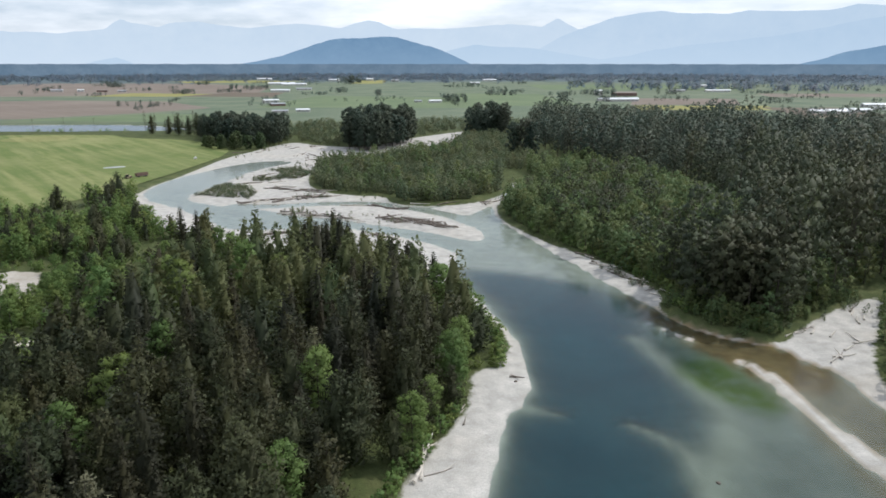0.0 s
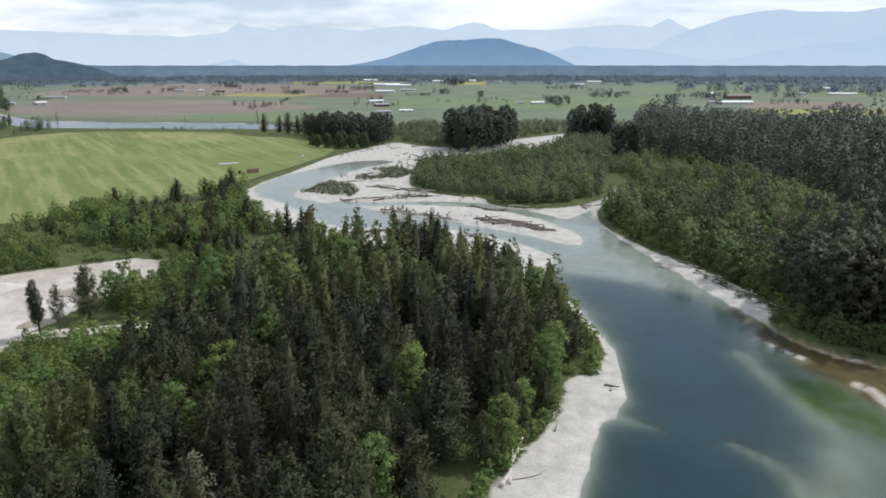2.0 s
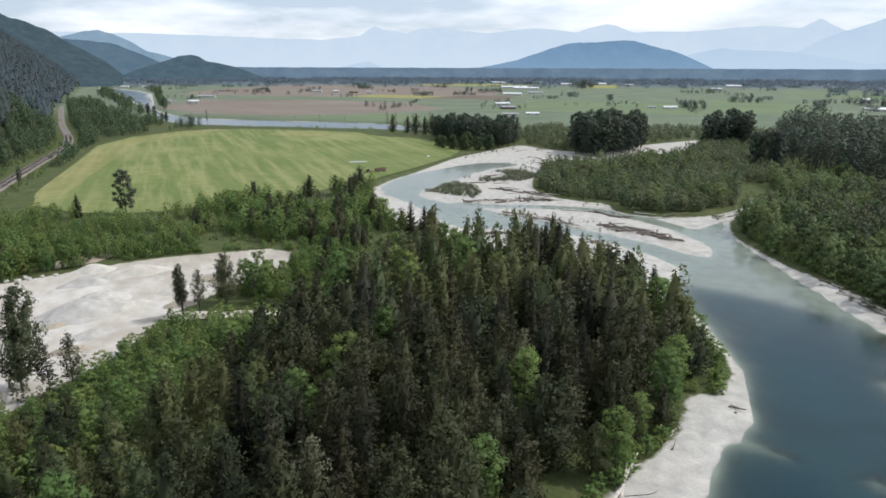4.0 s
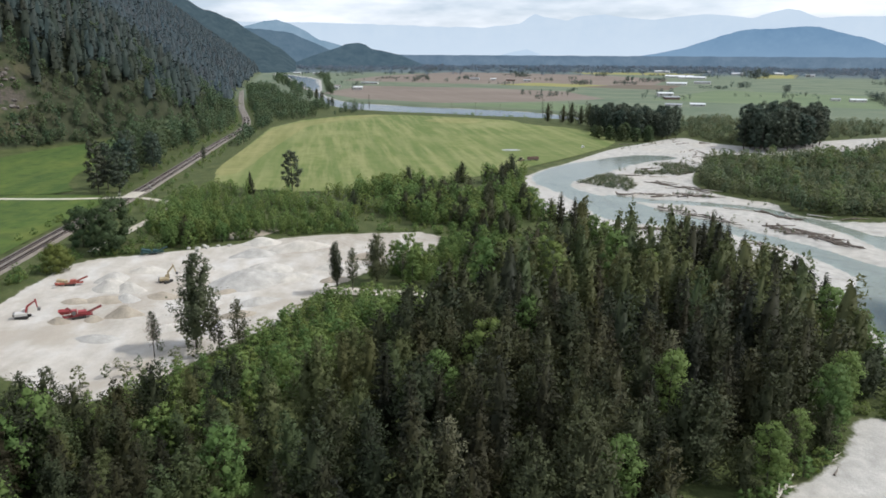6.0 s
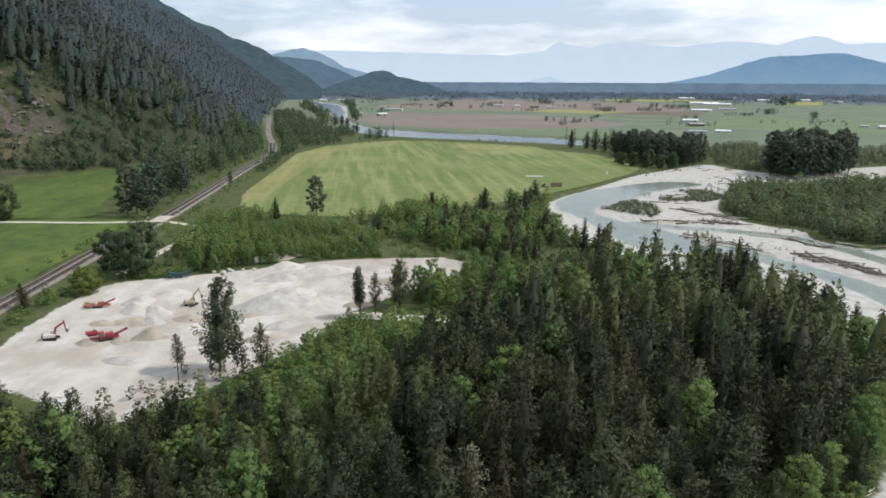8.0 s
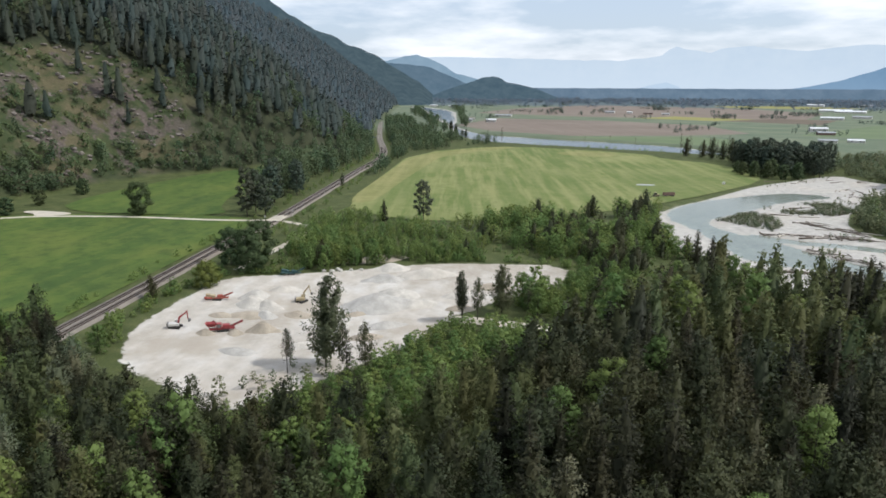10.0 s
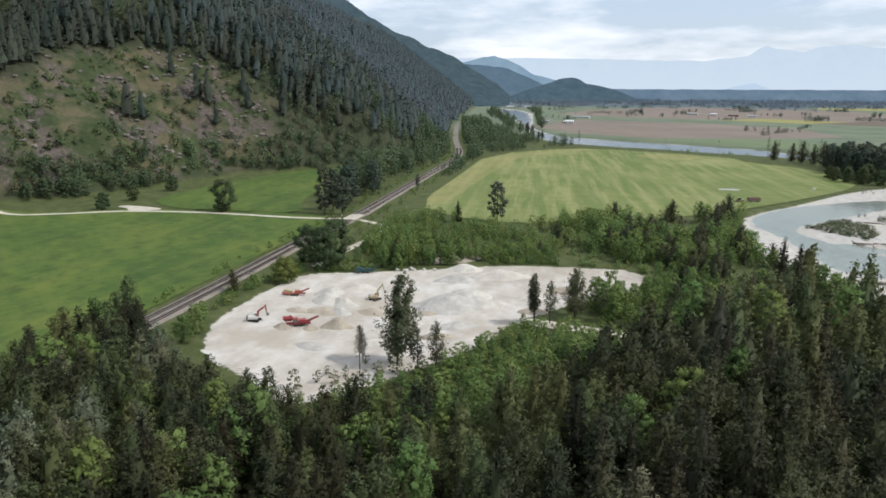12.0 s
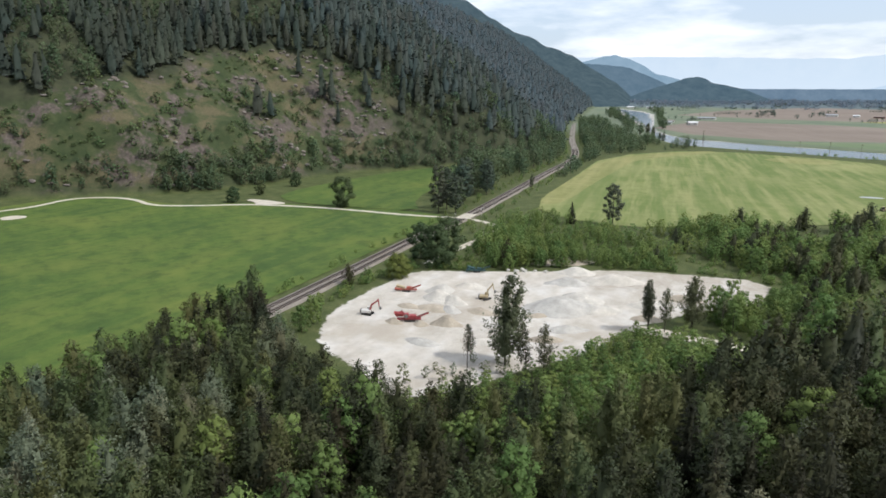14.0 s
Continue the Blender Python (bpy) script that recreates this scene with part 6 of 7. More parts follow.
for k, (x, y, rx, ry, h, turn, mat, label) in enumerate((
        (-174, 162, 13, 10, 4.2, 40, HEAP_GREY, "large grey heap of crushed stone"), (-181, 119, 5.5, 4.0, 2.6, 30, HEAP_SAND, "brownish heap of damp sand"),
        (-186, 203, 13, 5, 3.2, 45, HEAP, "pale gravel heap at the pit's back edge"), (-206, 200, 9, 4, 2.2, 50, HEAP, "long pale gravel heap by the back edge"),
        (-206, 132, 7, 5, 3.0, 20, HEAP, "pale gravel heap behind the machines"), (-214, 138, 6, 5, 2.6, 70, HEAP_GREY, "grey gravel heap behind the machines"),
        (-200, 134, 6, 4, 2.6, 10, HEAP, "pale gravel heap behind the machines"), (-193, 128, 5, 3, 1.8, 0, HEAP_GREY, "small grey gravel heap"), (-192, 105, 3.6, 2.6, 1.6, 20, HEAP_SAND, "small brown heap under the crusher"),
        (-186, 112, 3, 2.4, 1.4, 20, HEAP_SAND, "small brown heap under the conveyor"), (-183, 118, 2.6, 2.2, 1.3, 0, HEAP_GREY, "small dark heap below the conveyor"),
        (-156, 148, 7, 3.5, 1.6, 60, HEAP_GREY, "low grey gravel heap"), (-152, 136, 6, 3, 1.5, 50, HEAP_SAND, "low brown gravel heap"), (-149, 178, 6, 4, 2.0, 40, HEAP_SAND, "low brown gravel heap in the corner"),
        (-160, 190, 8, 4, 1.8, 60, HEAP, "low pale gravel bank"), (-204, 118, 5, 3, 1.2, 30, HEAP_SAND, "low brown heap by the excavator"),
        (-178, 176, 9, 6, 2.6, 10, HEAP, "broad pale gravel heap"), (-164, 172, 8, 5, 2.2, 60, HEAP, "broad pale gravel heap"), (-196, 186, 9, 5, 2.4, 45, HEAP_GREY, "broad grey gravel heap"),
        (-212, 150, 7, 4, 1.8, 30, HEAP, "low pale gravel heap"), (-186, 136, 7, 4, 1.5, 20, HEAP_SAND, "low brownish gravel heap"), (-170, 138, 8, 4, 1.4, 40, HEAP, "low pale gravel heap"),
        (-162, 120, 6, 3, 1.1, 60, HEAP, "low pale gravel heap"), (-172, 104, 7, 3.5, 1.2, 20, HEAP_GREY, "low grey gravel heap"), (-158, 206, 8, 4, 2.0, 50, HEAP_SAND, "brownish gravel bank at the pit's far end"),
        (-222, 208, 15, 6, 2.0, 60, HEAP_SAND, "long sandy bank behind the pit"), (-198, 124, 8, 4, 1.2, 40, HEAP_SAND, "low brown spoil heap by the crusher"), (-172, 150, 7, 3, 1.0, 70, HEAP_SAND, "low brown spoil bank"))):
    heap(x, y, rx * 1.1, ry * 1.15, h * 1.35, turn, mat, label, k + 2)


def track_part(parent, y0, ln, w, h):
    bm = bmesh.new()
    n = 10
    prof = [(-ln / 2 + h / 2 + math.cos(a) * h / 2, h / 2 + math.sin(a) * h / 2) for a in np.linspace(math.pi / 2, 1.5 * math.pi, n)]
    prof += [(ln / 2 - h / 2 + math.cos(a) * h / 2, h / 2 + math.sin(a) * h / 2) for a in np.linspace(-math.pi / 2, math.pi / 2, n)]
    lo = [bm.verts.new((x, y0 - w / 2, z)) for x, z in prof]
    hi = [bm.verts.new((x, y0 + w / 2, z)) for x, z in prof]
    bm.faces.new(lo)
    bm.faces.new(hi[::-1])
    for k in range(len(prof)):
        bm.faces.new((lo[k], hi[k], hi[(k + 1) % len(prof)], lo[(k + 1) % len(prof)]))
    bmesh.ops.recalc_face_normals(bm, faces=bm.faces[:])
    return part("track", bm, RUBBER, parent)


def excavator(x, y, turn, swing, house, arm, label, lift=50, curl=-75):
    ob = thing("excavator", label, "excavator", "pit machines", at=pose(x, y, height_at(x, y) - 0.05, 0, 0, turn) @ Matrix.Scale(0.84, 4))
    for side in (-1.25, 1.25):
        track_part(ob, side, 4.6, 0.65, 0.95)
    bm = box(bmesh.new(), (-1.2, -0.95, 0.45), (1.2, 0.95, 1.0), None, 0.08)
    part("undercarriage", bm, GREY_STEEL, ob)
    r = pose(0, 0, 0, 0, 0, swing)
    part("house", box(bmesh.new(), (-2.4, -1.4, 1.05), (1.3, 1.4, 2.1), r, 0.15), house, ob)
    part("counterweight", box(bmesh.new(), (-3.0, -1.4, 1.05), (-2.35, 1.4, 2.25), r, 0.2), GREY_STEEL, ob)
    cab = part("cab", box(bmesh.new(), (-0.2, 0.35, 2.1), (1.5, 1.4, 3.1), r, 0.12), house, ob)
    part("window", box(bmesh.new(), (-0.05, 1.36, 2.3), (1.35, 1.43, 3.0), r, 0.02), GLASS, cab)
    part("windscreen", box(bmesh.new(), (1.46, 0.45, 2.25), (1.53, 1.3, 3.0), r, 0.02), GLASS, cab)
    a = radians(lift)
    p0 = Vector((1.0, -0.25, 1.7))
    p1 = p0 + Vector((math.cos(a + 0.25), 0, math.sin(a + 0.25))) * 2.6
    p2 = p1 + Vector((math.cos(a - 0.45), 0, math.sin(a - 0.45))) * 3.4
    b = a + radians(curl) - 0.45
    p3 = p2 + Vector((math.cos(b), 0, math.sin(b))) * 2.9
    bm = beam(bmesh.new(), r @ p0, r @ p1, 0.42, 0.55, 0.42, 0.7)
    beam(bm, r @ p1, r @ p2, 0.42, 0.7, 0.36, 0.4)
    part("boom", bm, arm, ob)
    part("stick", beam(bmesh.new(), r @ (p2 - (p3 - p2) * 0.18), r @ p3, 0.32, 0.55, 0.28, 0.3), arm, ob)
    part("boom_cylinder", rod(bmesh.new(), r @ (p0 + Vector((0.5, 0, -0.3))), r @ (p1 + Vector((0.2, 0, -0.35))), 0.09, 0.09), GREY_STEEL, ob)
    bm = bmesh.new()
    rr = [Vector((0.0, 0, 0.25)), Vector((0.75, 0, 0.1)), Vector((0.95, 0, -0.5)), Vector((0.55, 0, -0.95)), Vector((-0.1, 0, -0.9))]
    lo = [bm.verts.new(r @ (p3 + q + Vector((0, -0.5, 0)))) for q in rr]
    hi = [bm.verts.new(r @ (p3 + q + Vector((0, 0.5, 0)))) for q in rr]
    bm.faces.new(lo)
    bm.faces.new(hi[::-1])
    for k in range(4):
        bm.faces.new((lo[k], hi[k], hi[k + 1], lo[k + 1]))
    part("bucket", bm, GREY_STEEL, ob)
    return ob


def belt(ob, p, q, w, mat):
    """A conveyor: side frame and belt, as parts."""
    p, q = Vector(p), Vector(q)
    side = (q - p).cross(Vector((0, 0, 1))).normalized() * w / 2
    frame_part = None
    for sgn in (-1, 1):
        frame_part = part("conveyor_side", beam(bmesh.new(), p + side * sgn, q + side * sgn, 0.12, 0.5), mat, ob)
    part("conveyor_belt", beam(bmesh.new(), p + Vector((0, 0, 0.12)), q + Vector((0, 0, 0.12)), w * 0.9, 0.08), RUBBER, ob)
    return frame_part


def crusher(x, y, turn, paint, label):
    """A tracked crusher: hopper, body, discharge conveyor."""
    ob = thing("stone_crusher", label, "crusher", "pit machines", at=pose(x, y, height_at(x, y) - 0.05, 0, 0, turn) @ Matrix.Scale(0.84, 4))
    for side in (-1.1, 1.1):
        track_part(ob, side, 4.4, 0.5, 0.9)
    part("chassis", box(bmesh.new(), (-5.0, -0.9, 0.9), (4.4, 0.9, 1.4), None, 0.06), paint, ob)
    bm = bmesh.new()
    top = [bm.verts.new(v) for v in ((-6.2, -1.5, 3.7), (-2.4, -1.5, 3.5), (-2.4, 1.5, 3.5), (-6.2, 1.5, 3.7))]
    low = [bm.verts.new(v) for v in ((-5.3, -0.8, 2.3), (-2.6, -0.8, 2.2), (-2.6, 0.8, 2.2), (-5.3, 0.8, 2.3))]
    for k in range(4):
        bm.faces.new((low[k], low[(k + 1) % 4], top[(k + 1) % 4], top[k]))
    bm.faces.new(low[::-1])
    part("hopper", bm, paint, ob)
    part("jaw_housing", box(bmesh.new(), (-2.3, -1.0, 1.4), (-0.4, 1.0, 3.3), None, 0.12), paint, ob)
    part("flywheel", rod(bmesh.new(), (-1.4, -1.35, 2.4), (-1.4, -1.02, 2.4), 0.75, 0.75, 16), GREY_STEEL, ob)
    part("engine_box", box(bmesh.new(), (-0.2, -1.1, 1.5), (2.6, 1.1, 2.7), None, 0.1), paint, ob)
    part("exhaust", rod(bmesh.new(), (2.0, 0.6, 2.6), (2.0, 0.6, 3.3), 0.08, 0.08), GREY_STEEL, ob)
    belt(ob, (0.6, 0, 0.9), (7.4, 0, 3.6), 1.1, paint)
    belt(ob, (-1.4, 0.9, 1.6), (-3.6, 3.4, 3.2), 0.6, paint)
    for px, sgn in ((4.6, -0.5), (4.6, 0.5)):
        part("strut", beam(bmesh.new(), (px - 1.4, sgn, 1.4), (px, sgn, 2.3), 0.12, 0.12), paint, ob)
    for sgn in (-0.8, 0.8):
        part("leg", beam(bmesh.new(), (-4.9, sgn, 0.02), (-4.9, sgn, 2.3), 0.16, 0.16), paint, ob)
    return ob


def screen_plant(x, y, turn, paint, deck, label):
    """A screening plant: low chassis, tilted screen box, two stacker belts."""
    ob = thing("screening_plant", label, "screening plant", "pit machines", at=pose(x, y, height_at(x, y) - 0.05, 0, 0, turn) @ Matrix.Scale(0.84, 4))
    for side in (-1.0, 1.0):
        track_part(ob, side, 3.8, 0.45, 0.85)
    part("chassis", box(bmesh.new(), (-5.2, -0.85, 0.85), (4.8, 0.85, 1.3), None, 0.05), paint, ob)
    m = pose(-2.6, 0, 2.2, 0, 14, 0)
    part("screen_box", box(bmesh.new(), (-2.0, -1.0, -0.5), (2.0, 1.0, 0.5), m, 0.06), deck, ob)
    for k in range(4):
        part("brace", box(bmesh.new(), (-1.7 + k * 1.1, -1.06, -0.45), (-1.58 + k * 1.1, -1.0, 0.45), m), paint, ob)
    part("engine_box", box(bmesh.new(), (0.2, -0.9, 1.35), (2.4, 0.9, 2.4), None, 0.1), paint, ob)
    belt(ob, (1.0, 0, 1.1), (6.6, 0, 3.2), 1.0, paint)
    belt(ob, (-2.0, -0.8, 1.2), (-4.4, -4.4, 2.9), 0.6, paint)
    for sgn in (-0.7, 0.7):
        part("leg", beam(bmesh.new(), (-5.0, sgn, 0.02), (-5.0, sgn, 1.0), 0.15, 0.15), paint, ob)
        part("leg", beam(bmesh.new(), (-1.0, sgn, 1.2), (-1.0, sgn, 2.6), 0.12, 0.12), paint, ob)
    return ob


excavator(-204.2, 101.8, 40, 15, WHITE_PAINT, RED, "dusty white excavator with red raised boom", 60, -118)
excavator(-197.5, 146.5, 100, -48, YELLOW, YELLOW, "dusty yellow excavator with boom raised high", 76, -125)
crusher(-190.5, 110.5, 58, RED, "faded red tracked stone crusher with long conveyor")
screen_plant(-221.5, 127.0, 52, ORANGE, YELLOW, "orange-red and yellow screening plant under the willow")
screen_plant(-229.5, 165.5, 52, TEAL, TEAL, "dark teal screening plant at the pit's back edge")


def boulder(x, y, r0, mat, label, seed):
    bm = bmesh.new()
    bmesh.ops.create_icosphere(bm, subdivisions=2, radius=r0)
    rr = random.Random(seed)
    for v in bm.verts:
        v.co *= 0.75 + 0.5 * noise.noise(v.co * (1.1 / r0) + Vector((seed * 3.1, 0, 0))) + 0.08 * rr.random()
        v.co.z *= 0.65
    me = bpy.data.meshes.new("boulder")
    bm.to_mesh(me)
    bm.free()
    me.materials.append(mat)
    ob = tagged(new("boulder", me), label, "boulder", "boulders")
    ob.location = (x, y, height_at(x, y) + 0.25 * r0)
    return ob


for k, (x, y) in enumerate(((-221, 180), (-219, 183), (-222, 184), (-217, 187), (-224, 178), (-214, 190))):
    boulder(x, y, 0.9 + 0.5 * random.random(), HEAP_GREY, "grey boulder at the pit's back edge", k)

# ---- driftwood ----


def log(x, y, ln, r0, turn, mat, label, rise=0.0, roots=True, seed=0):
    """A stranded trunk, tapered and slightly bent, with a root plate of stubs."""
    rr = random.Random(seed)
    bm = bmesh.new()
    z = r0 * 0.75
    pts = [Vector((-ln / 2 + ln * k / 4, (rr.random() - 0.5) * 0.05 * ln, z + rise * k / 4)) for k in range(5)]
    rings = []
    for k, p in enumerate(pts):
        rad = r0 * (1 - 0.17 * k) * (1.25 if k == 0 and roots else 1)
        rings.append([bm.verts.new(p + Vector((0, math.cos(a * math.tau / 7) * rad, math.sin(a * math.tau / 7) * rad))) for a in range(7)])
    for p, q in zip(rings[:-1], rings[1:]):
        for a in range(7):
            bm.faces.new((p[a], p[(a + 1) % 7], q[(a + 1) % 7], q[a]))
    bm.faces.new(rings[0][::-1])
    bm.faces.new(rings[-1])
    me = bpy.data.meshes.new("trunk")
    bm.to_mesh(me)
    bm.free()
    me.materials.append(mat)
    ob = thing("driftwood_log", label, "driftwood", "driftwood", at=pose(x, y, max(height_at(x, y), WATER_LEVEL), 0, 0, turn))
    new("trunk", me).parent = ob
    if roots:
        for k in range(5):
            a = k * math.tau / 5 + rr.random()
            q = pts[0] + Vector((-0.5 * r0 - rr.random() * r0, math.cos(a) * r0 * 2.0, math.sin(a) * r0 * 1.8))
            q.z = max(q.z, 0.05)
            part("root", rod(bmesh.new(), pts[0], q, r0 * 0.4, r0 * 0.1, 5), mat, ob)
    return ob


def stranded(line, n, spread, lo, hi, seed, pale=0.3, label=""):
    rr = random.Random(seed)
    ln = even(line, 1.0)
    for k in range(n):
        i = rr.randrange(len(ln) - 1)
        d = ln[min(i + 1, len(ln) - 1)] - ln[i]
        x, y = ln[i] + np.array([rr.gauss(0, spread), rr.gauss(0, spread)])
        if wetness(np.array([x]), np.array([y]))[0] > 0.5:
            continue
        mat = DRIFT_PALE if rr.random() < pale else DRIFT
        length = rr.uniform(lo, hi)
        log(x, y, length, length * 0.022 + 0.13, math.degrees(math.atan2(d[1], d[0])) + rr.gauss(0, 28), mat,
            label or ("bleached driftwood log on the gravel bar" if mat is DRIFT_PALE else "grey-brown driftwood log on the gravel bar"), rr.random() * 0.6, rr.random() < 0.5, seed * 100 + k)


stranded(flowing([(-84, 360), (-73, 357), (-62, 353), (-50, 347), (-40, 341)]), 46, 2.0, 3, 9, 1)
stranded(flowing([(-30, 345), (-20, 341), (-10, 337), (-2, 330), (5, 324)]), 60, 2.4, 4, 13, 12, 0.2)
stranded(flowing([(-52, 380), (-30, 375), (-8, 368)]), 16, 1.6, 8, 20, 2)
stranded(flowing([(-113, 388), (-95, 393), (-75, 404), (-62, 406)]), 30, 1.6, 6, 16, 3)
stranded(flowing([(-108, 433), (-88, 423), (-69, 414)]), 26, 3.0, 5, 15, 4, 0.2)
stranded(flowing([(-120, 448), (-100, 470), (-94, 520), (-110, 560), (-120, 600)]), 30, 6.0, 4, 14, 5)
stranded(flowing([(-82, 308), (-70, 315), (-58, 322)]), 16, 1.8, 6, 16, 6)
stranded(flowing([(-31, 309), (-20, 298)]), 9, 1.2, 5, 12, 13, 0.1)
stranded(flowing([(22, 384), (32, 392), (42, 410)]), 18, 1.6, 6, 14, 14, 0.2)
stranded(flowing([(-20, 380), (2, 380), (18, 390)]), 18, 1.4, 5, 14, 15, 0.2)
stranded(flowing([(-175, 600), (-150, 640), (-120, 655), (-80, 640)]), 20, 5.0, 4, 10, 16, 0.2)
stranded(flowing([(56, 276), (64, 256), (70, 240), (73, 222)]), 34, 1.6, 3, 9, 7, 0.5)
stranded(flowing([(98, 192), (112, 192), (122, 196), (134, 212)]), 11, 3.0, 3, 8, 8, 0.7)
stranded(flowing([(104, 168), (112, 178), (122, 190)]), 7, 2.0, 3, 7, 9, 0.6)
stranded(flowing([(24, 392), (36, 404), (44, 440), (50, 480)]), 12, 2.0, 4, 9, 10)
stranded(flowing([(-2, 126), (4, 140), (8, 152)]), 6, 1.0, 1.5, 4, 11, 0.5, "small grey driftwood piece on the sand bar")
log(-3.6, 121.5, 15.5, 0.42, 78, DRIFT_PALE, "big bleached driftwood trunk with roots on the sand bar", 1.6, True, 900)
log(-4.0, 120.0, 10.0, 0.28, 88, DRIFT_PALE, "bleached driftwood trunk leaning on another", 2.0, True, 901)
log(-0.8, 117.5, 6.0, 0.14, 25, DRIFT, "thin grey driftwood branch on the sand bar", 0.3, False, 902)
log(1.2, 119.5, 5.0, 0.12, 48, DRIFT_PALE, "thin bleached driftwood branch on the sand bar", 0.3, False, 903)
log(18.8, 160.4, 3.4, 0.3, -30, DRIFT, "dark snag at the tip of the sand bar", 0.5, True, 904)
for k, (x, y) in enumerate(((18, 158.5), (17, 161), (52, 116))):
    boulder(x, y, 0.5, DRIFT, "dark stone at the water's edge", 40 + k)

# scrub and tangle on the bars
sx, sy = [], []
r = np.random.default_rng(90)
for ln, n, sp in (([(-84, 364), (-70, 360)], 12, 2), ([(-60, 358), (-36, 345), (-16, 332)], 14, 3), ([(-92, 404), (-30, 398)], 16, 3), ([(-135, 470), (-105, 520), (-100, 580)], 40, 9),
                  ([(-90, 540), (-96, 470)], 24, 5), ([(100, 196), (118, 200), (136, 214)], 24, 3), ([(60, 262), (72, 224)], 16, 1.5), ([(36, 400), (48, 470)], 20, 3), ([(-170, 580), (-158, 640), (-150, 690)], 24, 5)):
    e = even(np.array(ln, float), 1.0)
    k = r.integers(0, len(e), n)
    sx += list(e[k, 0] + r.normal(size=n) * sp)
    sy += list(e[k, 1] + r.normal(size=n) * sp)
sx, sy = np.array(sx), np.array(sy)
ok = wetness(sx, sy) < -0.5
wood("bar_scrub", "sparse olive willow scrub on the gravel bars", "shrubs", SCRUB, sx[ok], sy[ok], 1.0 + 2.0 * r.random(ok.sum()), 91)

# ---- buildings of the plain ----


def shed(x, y, ln, wd, eave, turn, roof_mat, wall_mat, label, category="barn", pitch=0.28):
    ob = thing("farm_" + ("house" if category == "house" else "shed"), label, category, "farm buildings", at=pose(x, y, -0.5, 0, 0, turn))
    e = eave + 0.5
    top = e + wd / 2 * pitch
    bm = bmesh.new()
    pr = [(-wd / 2, 0), (wd / 2, 0), (wd / 2, e), (0, top), (-wd / 2, e)]
    a = [bm.verts.new((-ln / 2, p, q)) for p, q in pr]
    b = [bm.verts.new((ln / 2, p, q)) for p, q in pr]
    bm.faces.new(a[::-1])
    bm.faces.new(b)
    for k in range(5):
        bm.faces.new((a[k], a[(k + 1) % 5], b[(k + 1) % 5], b[k]))
    part("wall", bm, wall_mat, ob)
    o, th = 0.6, 0.25
    bm = bmesh.new()
    pr = [(-wd / 2 - o, e - o * pitch + 0.02), (0, top + 0.02), (wd / 2 + o, e - o * pitch + 0.02), (wd / 2 + o, e - o * pitch + th), (0, top + th), (-wd / 2 - o, e - o * pitch + th)]
    a = [bm.verts.new((-ln / 2 - o, p, q)) for p, q in pr]
    b = [bm.verts.new((ln / 2 + o, p, q)) for p, q in pr]
    bm.faces.new(a[::-1])
    bm.faces.new(b)
    for k in range(6):
        bm.faces.new((a[k], a[(k + 1) % 6], b[(k + 1) % 6], b[k]))
    part("roof", bm, roof_mat, ob)
    part("door", box(bmesh.new(), (-ln / 2 - 0.08, -wd * 0.14, 0.5), (-ln / 2 + 0.05, wd * 0.14, e * 0.8)), DARK_OPENING, ob)
    for k in range(max(2, int(ln / 9))):
        cx = -ln / 2 + ln * (k + 0.5) / max(2, int(ln / 9))
        part("window", box(bmesh.new(), (cx - 1.0, -wd / 2 - 0.06, e * 0.45), (cx + 1.0, -wd / 2 + 0.05, e * 0.75)), DARK_OPENING, ob)
    return ob


